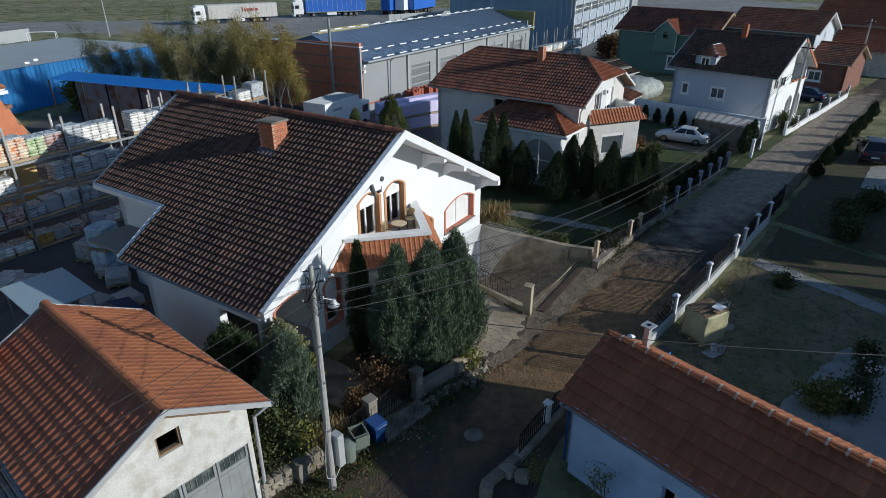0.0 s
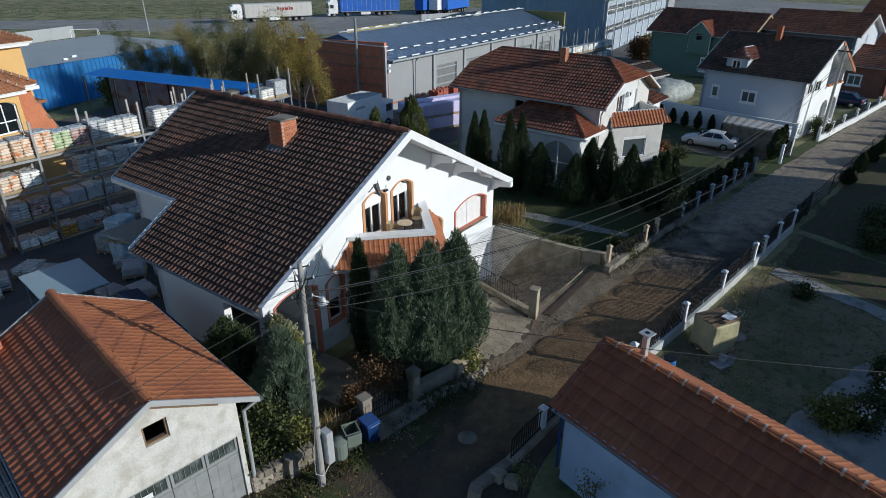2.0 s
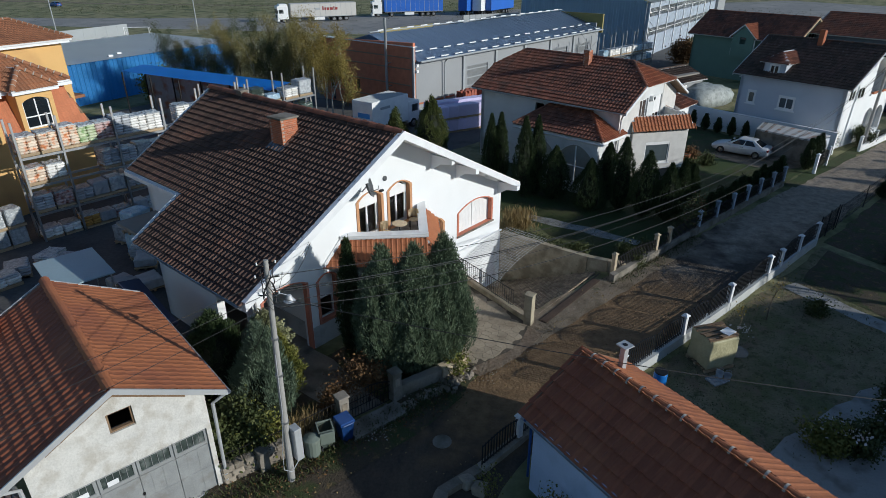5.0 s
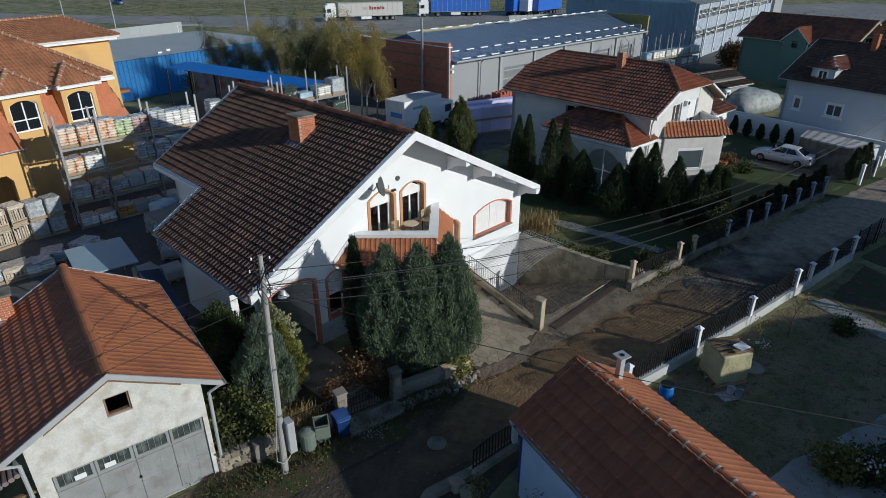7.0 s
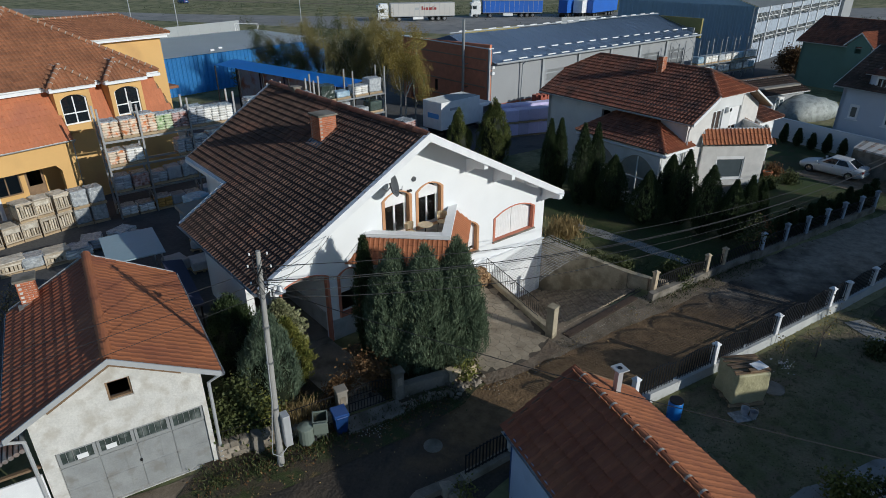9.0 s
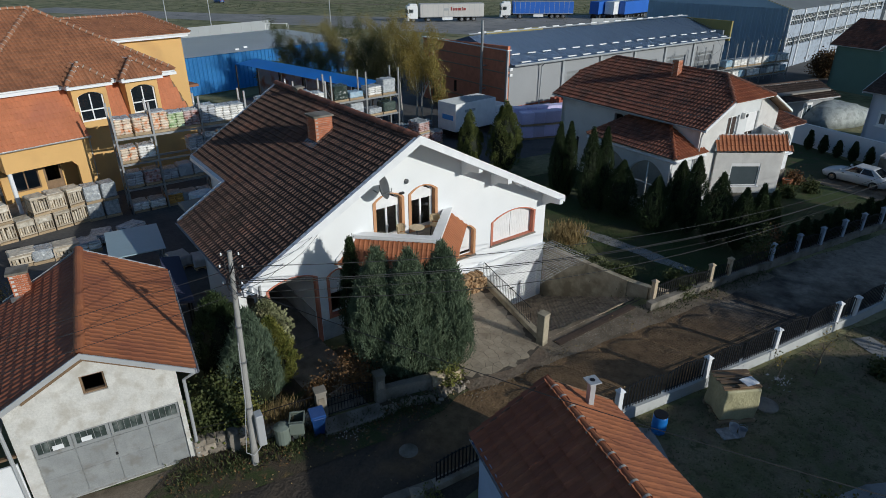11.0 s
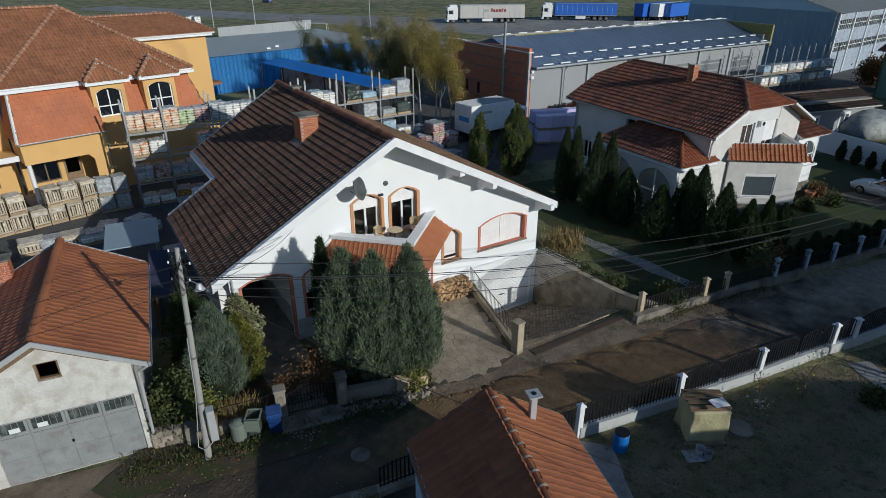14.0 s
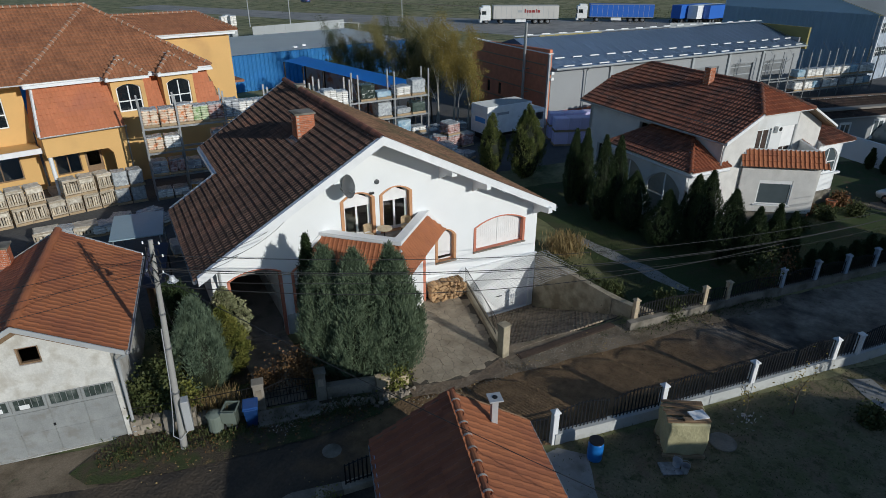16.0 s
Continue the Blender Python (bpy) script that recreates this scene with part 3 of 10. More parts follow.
def slab(pts, z0, z1, bm=None):
    """A flat polygon (x, y), given thickness."""
    bm = bm or bmesh.new()
    lo = [bm.verts.new((x, y, z0)) for x, y in pts]
    hi = [bm.verts.new((x, y, z1)) for x, y in pts]
    up = bm.faces.new(hi)
    dn = bm.faces.new(lo[::-1])
    n = len(pts)
    for i in range(n):
        bm.faces.new((lo[i], lo[(i + 1) % n], hi[(i + 1) % n], hi[i]))
    bmesh.ops.recalc_face_normals(bm, faces=bm.faces)
    return bm


def panel(outline, holes=(), y0=0.0, y1=0.25):
    """An upright wall in x and z with openings through it, y0 to y1 thick."""
    bm = bmesh.new()
    edges = []
    for loop in (outline, *holes):
        vs = [bm.verts.new((x, y0, z)) for x, z in loop]
        edges += [bm.edges.new((vs[i], vs[(i + 1) % len(vs)])) for i in range(len(vs))]
    bmesh.ops.triangle_fill(bm, use_beauty=True, use_dissolve=False, edges=edges, normal=(0, -1, 0))
    out = bmesh.ops.extrude_face_region(bm, geom=list(bm.faces))
    bmesh.ops.translate(bm, vec=(0, y1 - y0, 0), verts=[g for g in out["geom"] if isinstance(g, bmesh.types.BMVert)])
    bmesh.ops.recalc_face_normals(bm, faces=bm.faces)
    return bm


def rect(x0, x1, z0, z1):
    return [(x0, z0), (x1, z0), (x1, z1), (x0, z1)]


def arched(x0, x1, z0, z1, rise, n=8):
    """A rectangle whose top is a flat arch: z1 at the sides, z1 + rise in the middle."""
    top = [(x1 + (x0 - x1) * i / n, z1 + rise * math.sin(math.pi * i / n) ** 0.8) for i in range(1, n)]
    return [(x0, z0), (x1, z0), (x1, z1), *top, (x0, z1)]


def grown(loop, d):
    """The loop pushed outwards by d."""
    cx, cz = sum(p[0] for p in loop) / len(loop), sum(p[1] for p in loop) / len(loop)
    hx, hz = max(abs(p[0] - cx) for p in loop), max(abs(p[1] - cz) for p in loop)
    return [(cx + (x - cx) * (hx + d) / hx, cz + (z - cz) * (hz + d) / hz) for x, z in loop]


def surround(loop, d, parent, material, y0, y1, label=""):
    """A painted frame round an opening."""
    return part("surround", panel(grown(loop, d), [loop], y0, y1), material, parent, label)


def window(parent, loop, y, bars=1, cross=False, material=None, name="window", frame_w=0.07, curtain=False, glazing="glass"):
    """Frame, mullions and pane set into an opening of an upright wall; y is the outer face of the frame."""
    material = material or M["pvc"]
    xs, zs = [p[0] for p in loop], [p[1] for p in loop]
    x0, x1, z0, z1 = min(xs), max(xs), min(zs), max(zs)
    win = part(name, panel(loop, [grown(loop, -frame_w)], y, y + 0.07), material, parent)
    for i in range(bars):
        x = x0 + (x1 - x0) * (i + 1) / (bars + 1)
        part("mullion", box(x - 0.04, x + 0.04, y + 0.005, y + 0.065, z0 + frame_w, z1 - frame_w * 1.3), material, win)
    if cross:
        z = z0 + (z1 - z0) * (cross if isinstance(cross, float) else 0.5)
        part("transom", box(x0 + frame_w, x1 - frame_w, y + 0.008, y + 0.062, z - 0.035, z + 0.035), material, win)
    pane = part("pane", panel(grown(loop, -frame_w * 0.8), (), y + 0.03, y + 0.04), M[glazing], win)
    pane.visible_shadow = False
    if curtain:
        bm = bmesh.new()
        n = 24
        a = [bm.verts.new((x0 + (x1 - x0) * i / n, y + 0.18 + 0.03 * math.sin(i * 2.1), z0)) for i in range(n + 1)]
        b = [bm.verts.new((x0 + (x1 - x0) * i / n, y + 0.18 + 0.03 * math.sin(i * 2.1), z1)) for i in range(n + 1)]
        for i in range(n):
            bm.faces.new((a[i], a[i + 1], b[i + 1], b[i]))
        part("curtain", bm, M["curtain"], win)
    return win


def inside(p, poly):
    x, y, c = p[0], p[1], False
    for (x0, y0), (x1, y1) in zip(poly, poly[1:] + poly[:1]):
        if (y0 > y) != (y1 > y) and x < (x1 - x0) * (y - y0) / (y1 - y0) + x0:
            c = not c
    return c


TILE_W, TILE_L = 0.235, 0.335


def tile_verts(relief=1.0, w=TILE_W, l=TILE_L):
    """An interlocking clay tile: one roll and a flat pan, its lower end raised over the next row. x across, y down the slope, z out."""
    prof = [(0, 0.008), (0.10, 0.034), (0.24, 0.058), (0.38, 0.036), (0.5, 0.008), (0.75, 0.002), (1.0, 0.008)]
    vs, fs, k = [], [], len(prof)
    for y, dz in ((-0.03, 0.002), (l, 0.022 + 0.026 * relief)):
        vs += [(w * x, y, z * relief + dz) for x, z in prof]
    vs += [(w * x, l, 0.004) for x, z in prof]
    for r in range(2):
        for i in range(k - 1):
            a = r * k + i
            fs.append((a + k, a + k + 1, a + 1, a))
    return np.array(vs), fs


TILE_MESH = {}


def tile_mesh(material, relief):
    key = (material.name, relief)
    if key not in TILE_MESH:
        vs, fs = tile_verts(relief)
        me = bpy.data.meshes.new("tile")
        me.from_pydata([tuple(v) for v in vs], [], fs)
        me.materials.append(material)
        TILE_MESH[key] = me
    return TILE_MESH[key]


def heap(name, verts, faces, material, parent, label="", kind="stuff", smooth=False):
    me = bpy.data.meshes.new(name)
    me.from_pydata(verts, [], faces)
    me.materials.append(material)
    if smooth:
        me.shade_smooth()
    ob = new(name, me)
    ob.parent = parent
    return tagged(ob, label, "", "", kind)


def tiled_slope(parent, pts, along, material, under=None, thick=0.12, singles=0, near=None, name="roof_slope", label="", scale=1.0, relief=1.0, trim=False):
    """A roof slope through a flat polygon (local x, y, z), sheeted below and laid with tiles: the singles nearest to `near` are
    objects of their own, the rest one mesh. along: the way of the eave."""
    pts = [Vector(p) for p in pts]
    e = Vector(along).normalized()
    n = Vector((0, 0, 0))
    for i in range(len(pts)):
        n += pts[i].cross(pts[(i + 1) % len(pts)])
    n.normalize()
    if n.z < 0:
        n, pts = -n, pts[::-1]
    d = -e.cross(n).normalized()
    if d.z > 0:
        e, d = -e, -d
    e = d.cross(n)                      # e, d, n right-handed
    o = pts[0]
    flat = [((p - o).dot(e), (p - o).dot(d)) for p in pts]
    bm = bmesh.new()
    lo = [bm.verts.new(p - n * thick) for p in pts]
    hi = [bm.verts.new(p - n * 0.004) for p in pts]
    bm.faces.new(hi)
    bm.faces.new(lo[::-1])
    for i in range(len(pts)):
        j = (i + 1) % len(pts)
        bm.faces.new((lo[i], lo[j], hi[j], hi[i]))
    slope = part(name, bm, under or M["wood"], parent, label)
    s0, s1 = min(f[0] for f in flat), max(f[0] for f in flat)
    t0, t1 = min(f[1] for f in flat), max(f[1] for f in flat)
    w, l = TILE_W * scale, TILE_L * scale
    spots = []
    rows, cols = int((t1 - t0) / l) + 1, int((s1 - s0) / w) + 1
    for r in range(rows):
        t = t1 - (r + 1) * l + 0.05
        for c in range(cols):
            s = s0 + c * w
            if inside((s + w / 2, t + l * 0.5), flat) and (not trim or inside((s + w * 0.12, t + l * 0.5), flat) and inside((s + w * 0.88, t + l * 0.5), flat)):
                spots.append((s, t))
    rot = Matrix((e, d, n)).transposed()
    near = Vector(near) if near else None
    if singles:
        spots.sort(key=lambda q: (o + e * q[0] + d * q[1] - near).length)
    for s, t in spots[:singles]:
        ob = new("tile", tile_mesh(material, relief))
        ob.parent = slope
        wob = random.uniform(-0.006, 0.006)
        ob.matrix_basis = Matrix.Translation(o + e * s + d * (t + wob) + n * random.uniform(0, 0.004)) @ rot.to_4x4() @ Matrix.Scale(scale, 4)
    rest = spots[singles:]
    if rest:
        vs, fs = tile_verts(relief)
        vs = vs * scale
        R = np.array([list(e), list(d), list(n)])
        base = vs @ R
        off = np.array([list(o + e * (s) + d * (t + random.uniform(-0.006, 0.006)) + n * random.uniform(0, 0.004)) for s, t in rest])
        allv = (base[None] + off[:, None]).reshape(-1, 3)
        k = len(vs)
        allf = [tuple(i * k + a for a in f) for i in range(len(rest)) for f in fs]
        heap("tiles", allv.tolist(), allf, material, slope)
    return slope


CAP_MESH = {}


def ridge_caps(parent, p0, p1, material, r=0.13, step=0.38, mortar=None):
    """Half-round ridge tiles from p0 to p1, each overlapping the next."""
    p0, p1 = Vector(p0), Vector(p1)
    key = (material.name, r, step)
    if key not in CAP_MESH:
        vs, fs, k = [], [], 7
        for y, q in ((-0.02, 0.76), (step, 1.0), (step, 0.74)):
            vs += [(q * r * math.cos(a), y, q * r * math.sin(a)) for a in (math.pi * i / (k - 1) for i in range(k))]
        for row in range(2):
            for i in range(k - 1):
                a = row * k + i
                fs.append((a, a + 1, a + 1 + k, a + k))
        me = bpy.data.meshes.new("ridge_tile")
        me.from_pydata(vs, [], fs)
        me.materials.append(material)
        CAP_MESH[key] = me
    way = (p1 - p0).normalized()
    side = way.cross(Vector((0, 0, 1))).normalized()
    up = side.cross(way)
    rot = Matrix((side, way, up)).transposed().to_4x4()
    n = max(1, round((p1 - p0).length / step))
    for i in range(n):
        ob = new("ridge_tile", CAP_MESH[key])
        ob.parent = parent
        ob.matrix_basis = Matrix.Translation(p0 + way * (i * (p1 - p0).length / n) - up * 0.02) @ rot @ pose(0, 0, 0, 0, random.uniform(-3, 3), random.uniform(-1.5, 1.5))
        if mortar:
            q = p0 + way * ((i + 1) * (p1 - p0).length / n)
            bm = bmesh.new()
            vs = []
            for y in (-0.03, 0.03):
                vs.append([bm.verts.new(q + way * y + side * ((r + 0.012) * math.cos(a) * random.uniform(0.97, 1.05)) + up * ((r + 0.012) * math.sin(a) - 0.02)) for a in (math.pi * k / 8 for k in range(9))])
            for k in range(8):
                bm.faces.new((vs[0][k], vs[0][k + 1], vs[1][k + 1], vs[1][k]))
            part("mortar_joint", bm, mortar, parent)


def gutter(parent, p0, p1, r=0.07):
    p0, p1 = Vector(p0), Vector(p1)
    way = (p1 - p0).normalized()
    side = way.cross(Vector((0, 0, 1))).normalized()
    bm = bmesh.new()
    rows = []
    for p in (p0, p1):
        out = [p + side * r * math.cos(a) + Vector((0, 0, r * math.sin(a))) for a in (math.pi + math.pi * i / 6 for i in range(7))]
        inn = [p + side * (r - 0.012) * math.cos(a) + Vector((0, 0, (r - 0.012) * math.sin(a))) for a in (2 * math.pi - math.pi * i / 6 for i in range(7))]
        rows.append([bm.verts.new(q) for q in out + inn])
    k = len(rows[0])
    for i in range(k):
        bm.faces.new((rows[0][i], rows[0][(i + 1) % k], rows[1][(i + 1) % k], rows[1][i]))
    return part("gutter", bm, M["zinc"], parent)


# ---- plants ----
def blades(rng, pos, way, length, width):
    """Diamond leaves at pos along way: vertices and faces."""
    n = len(pos)
    way = way / np.linalg.norm(way, axis=1, keepdims=True)
    ref = rng.normal(size=(n, 3))
    side = np.cross(way, ref)
    side /= np.linalg.norm(side, axis=1, keepdims=True)
    L = (length * rng.uniform(0.6, 1.3, n))[:, None]
    W = (width * rng.uniform(0.6, 1.3, n))[:, None]
    v = np.stack([pos, pos + way * L * 0.45 + side * W, pos + way * L, pos + way * L * 0.45 - side * W], 1).reshape(-1, 3)
    f = [(4 * i, 4 * i + 1, 4 * i + 2, 4 * i + 3) for i in range(n)]
    return v, f


def conifer(name, label, at, h, r, leaf, n=5000, shape=0.6, length=0.22, width=0.035, lumps=0.25, up=1.0, seed=1, stems=1, spread=0.0, group="", base=0.03, point=1.0, category="conifer tree", plumes=0):
    """An upright conifer: trunk, inner mass coloured dark as the crown's shade, and thousands of feathery sprays with
    an uneven outline.
    """
    rng = np.random.default_rng(seed)
    t = thing(name, label, category, pose(at[0], at[1], at[2] if len(at) > 2 else 0, 0, 0, seed * 47), group)
    part("trunk", rod((0, 0, 0), (0, 0, h * 0.8), 0.05 + 0.012 * h, 0.02, 7), M["bark"], t)
    vs, fs = [], []
    tops = [(0, 0, h, r)] if stems == 1 else [(spread * math.cos(2.4 * i), spread * math.sin(2.4 * i), h * (1 - 0.07 * i), r * (0.84 - 0.05 * i)) for i in range(stems)]
    core = bmesh.new()
    per = 9                             # blades to a spray
    for k, (cx, cy, hh, rr) in enumerate(tops):
        m = n // len(tops) // per
        f = rng.uniform(0, 1, m) ** 0.85
        a = rng.uniform(0, 2 * np.pi, m)
        prof = lambda q: np.clip(np.sin(np.pi * np.clip(q * (1 - base) + base, 0, 1) ** shape), 0, 1) ** point
        lump = 1 + lumps * (np.sin(3 * a + 9 * f + k) * np.sin(5 * f * 3.1 + 2 * a + seed) + 0.5 * np.sin(7 * a - 21 * f) + 0.35 * np.sin(13 * a + 37 * f + seed))
        q = rr * prof(f) * lump * (1 - 0.34 * rng.uniform(0, 1, m) ** 2.2) + rng.normal(size=m) * 0.02
        pos = np.stack([cx * (0.6 + 0.4 * f) + q * np.cos(a), cy * (0.6 + 0.4 * f) + q * np.sin(a), 0.08 + f * hh * 0.95], 1)
        way = np.stack([np.cos(a) * 0.6, np.sin(a) * 0.6, np.full(m, up)], 1) + rng.normal(size=(m, 3)) * 0.22
        if plumes:
            # the sprays gather into upright flame-shaped plumes with gaps between them
            fp, ap = rng.uniform(0.02, 0.84, plumes), rng.uniform(0, 2 * np.pi, plumes)
            qp = rr * prof(fp) * rng.uniform(0.55, 0.86, plumes)
            slim = 0.4 + 0.6 * prof(fp)
            foot = np.stack([cx * (0.6 + 0.4 * fp) + qp * np.cos(ap), cy * (0.6 + 0.4 * fp) + qp * np.sin(ap), 0.05 + fp * hh * 0.93], 1)
            axis = np.stack([np.cos(ap) * 0.3 * (0.6 - fp), np.sin(ap) * 0.3 * (0.6 - fp), np.ones(plumes)], 1)
            size = rng.uniform(0.75, 1.25, plumes) * slim
            j = rng.integers(0, plumes, m)
            u, bb = rng.uniform(0, 1, m) ** 0.8, rng.uniform(0, 2 * np.pi, m)
            w = 0.21 * rr * size[j] * np.sin(np.pi * u ** 0.62) * (1 - 0.3 * rng.uniform(0, 1, m) ** 2)
            on = foot[j] + axis[j] * ((u - 0.3) * 0.24 * hh * size[j])[:, None] + np.stack([w * np.cos(bb), w * np.sin(bb), np.zeros(m)], 1)
            keep = rng.uniform(0, 1, m) < 0.8
            pos = np.where(keep[:, None], on, pos * np.array([0.8, 0.8, 0.96]))
            way = np.where(keep[:, None], axis[j] * 1.2 + np.stack([np.cos(bb), np.sin(bb), np.zeros(m)], 1) * 0.35 + rng.normal(size=(m, 3)) * 0.2, way)
            pos[:, 2] = np.minimum(pos[:, 2], hh * 0.99)
        way /= np.linalg.norm(way, axis=1, keepdims=True)
        along = rng.uniform(-0.5, 0.9, (m, per, 1)) * length
        P = (pos[:, None] + way[:, None] * along + rng.normal(size=(m, per, 3)) * length * 0.16).reshape(-1, 3)
        D = (way[:, None] + rng.normal(size=(m, per, 3)) * (0.24 if plumes else 0.42)).reshape(-1, 3)
        P[:, 2] = np.maximum(P[:, 2], 0.02)
        v, fc = blades(rng, P, D, length * 0.62, width)
        off = sum(len(x) for x in vs)
        vs.append(v)
        fs += [tuple(i + off for i in g) for g in fc]
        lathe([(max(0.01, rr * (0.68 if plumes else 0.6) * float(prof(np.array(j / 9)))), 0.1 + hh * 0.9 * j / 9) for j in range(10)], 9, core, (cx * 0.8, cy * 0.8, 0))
    part("inner_foliage", core, M["crown_shade"], t)
    heap("crown", np.concatenate(vs).tolist(), fs, leaf, t)
    return t


def limbs(rng, p, way, length, r, depth, bm, tips, spread=0.55, droop=0.0):
    way = way.normalized()
    pts, q, w = [p], p.copy(), way.copy()
    for i in range(3):
        w = (w + Vector(rng.normal(size=3) * 0.13) + Vector((0, 0, 0.05 - droop))).normalized()
        q = q + w * length / 3
        pts.append(q.copy())
    tube(pts, [r, r * 0.85, r * 0.7, r * 0.55], 5 if depth > 1 else 4, bm)
    if depth == 0:
        tips += [(pts[1], w), (pts[2], w), (pts[3], w)]
        return
    for i in range(3 if depth > 1 else 4):
        a = rng.uniform(0, 2 * math.pi)
        side = w.orthogonal().normalized()
        side.rotate(Matrix.Rotation(a, 3, w).to_euler())
        limbs(rng, pts[1 + i % 3], w + side * spread * rng.uniform(0.7, 1.4), length * rng.uniform(0.55, 0.75), r * 0.5, depth - 1, bm, tips, spread, droop)


def broadleaf(name, label, at, h, leaf, seed=1, depth=3, leaves=12, length=0.12, width=0.05, bark="bark", trunk=0.3, spread=0.55, cloud=0.35, r=None, droop=0.0, group="", category="tree", stems=1):
    """A deciduous tree or bush: tapered trunk, limbs and twigs, and leaves strewn about the twigs' ends."""
    rng = np.random.default_rng(seed)
    t = thing(name, label, category, pose(at[0], at[1], at[2] if len(at) > 2 else 0), group)
    wood, tips = bmesh.new(), []
    r = r or h * 0.018
    for s in range(stems):
        foot = Vector((0, 0, 0)) if stems == 1 else Vector(rng.normal(size=3) * (0.12, 0.12, 0)) * h * 0.35
        lean = Vector((0, 0, 1)) + Vector(rng.normal(size=3) * (0.06, 0.06, 0)) * (1 if stems == 1 else 4)
        hh = h * (1 if stems == 1 else rng.uniform(0.7, 1.0))
        top = foot + lean * hh * trunk
        tube([foot, foot.lerp(top, 0.5), top], [r * 1.25, r, r * 0.9], 7, wood)
        limbs(rng, top, lean, hh * 0.33, r * 0.85, depth, wood, tips, spread, droop)
        if depth > 1:
            limbs(rng, foot.lerp(top, 0.75), lean + Vector(rng.normal(size=3) * (0.7, 0.7, 0)), hh * 0.26, r * 0.6, depth - 1, wood, tips, spread, droop)
    part("trunk", wood, M[bark], t)
    if leaves:
        P = np.array([list(p) for p, w in tips]).repeat(leaves, 0)
        P = P + rng.normal(size=P.shape) * cloud * 0.5
        P[:, 2] = np.maximum(P[:, 2], 0.05)
        v, f = blades(rng, P, rng.normal(size=P.shape) + np.array([0, 0, -0.3]), length, width)
        heap("crown", v.tolist(), f, leaf, t)
    return t


def tufts(name, label, spots, leaf, n, spreadx, h, length=0.18, width=0.02, seed=3, up=1.0):
    """Low growth strewn round the spots (x, y, z)."""
    rng = np.random.default_rng(seed)
    S = np.array(spots)
    P = S[rng.integers(0, len(S), n)] + rng.normal(size=(n, 3)) * (spreadx, spreadx, 0)
    P[:, 2] += rng.uniform(0, h, n) ** 1.0
    way = rng.normal(size=(n, 3)) * 0.5 + (0, 0, up)
    v, f = blades(rng, P, way, length, width)
    return heap(name, v.tolist(), f, leaf, None, label)

# ---- ground and roads ----
HOUSE = pose(-1.37, 21.31, 0, 0, 0, 57.5)           # main house: x along its street front, y back from the ridge's tip
RAMP = [(4.35, 1.35), (8.25, 1.35), (8.9, -4.2), (3.1, -3.95)]
RAMP_W = [(HOUSE @ Vector((x, y, 0))).to_2d() for x, y in RAMP]


def ramp_depth(y):
    return -2.05 * min(1.0, max(0.0, (y + 4.0) / 4.9))


def make_ground():
    """One sheet to the horizon, sunk where the ramp leads down to the basement garage."""
    back = HOUSE.inverted()
    def ticks(lo, hi, step, far):
        a = np.arange(lo, hi + 1e-6, step).tolist()
        return [-far, -far / 3, lo - 60, lo - 20] + a + [hi + 20, hi + 60, far / 3, far]
    xs, ys = ticks(-1.0, 10.0, 0.16, 1500), ticks(19.0, 31.5, 0.16, 1500)
    bm = bmesh.new()
    rows = []
    for y in ys:
        row = []
        for x in xs:
            q = back @ Vector((x, y, 0))
            z = 0.0
            if inside((q.x, q.y), [(4.25, 1.6), (8.5, 1.6), (8.98, -3.95), (3.08, -3.95)]):
                z = ramp_depth(q.y) - 0.25
            row.append(bm.verts.new((x, y, z)))
        rows.append(row)
    for a, b in zip(rows, rows[1:]):
        for i in range(len(a) - 1):
            bm.faces.new((a[i], a[i + 1], b[i + 1], b[i]))
    return solo("ground", bm, M["field"], "dull green autumn field turf reaching to the horizon", "ground", "structure")


make_ground()

ROAD_N = [(-30, -16), (-14, 1.8), (-4.6, 10.2), (-2.6, 12.0), (-0.4, 14.4), (1.3, 17.4), (3.6, 21.1), (7.2, 25.3), (12.4, 31.3), (20.1, 40.0), (29.8, 50.3), (43.6, 65.2), (57, 79.2), (120, 144)]
ROAD_S = [(-24, -20), (-9, -2.5), (-0.5, 7.2), (2.2, 11.6), (3.6, 14.2), (6.3, 17.6), (8.3, 19.9), (12.5, 24.6), (19.4, 32.9), (26.2, 41.1), (34.2, 50.2), (46, 63.4), (60, 77), (122, 139)]


def strip(left, right, z, n=6, wave=0.0):
    bm = bmesh.new()
    last = None
    rng = np.random.default_rng(5)
    for (a, b), (c, d) in zip(zip(left, left[1:]), zip(right, right[1:])):
        k = max(2, int((Vector(b) - Vector(a)).length / 0.8))
        for i in range(k):
            p, q = Vector(a).lerp(Vector(b), i / k), Vector(c).lerp(Vector(d), i / k)
            row = []
            for j in range(n + 1):
                s = p.lerp(q, j / n)
                row.append(bm.verts.new((s.x + rng.uniform(-wave, wave) * (j in (0, n)), s.y + rng.uniform(-wave, wave) * (j in (0, n)), z + 0.03 * math.sin(math.pi * j / n))))
            if last:
                for j in range(n):
                    bm.faces.new((last[j], row[j], row[j + 1], last[j + 1]))
            last = row
    return bm


solo("road", strip(ROAD_N, ROAD_S, 0.012, wave=0.12), M["asphalt"], "narrow village street of worn dusty asphalt", "road", "structure", smooth=True)


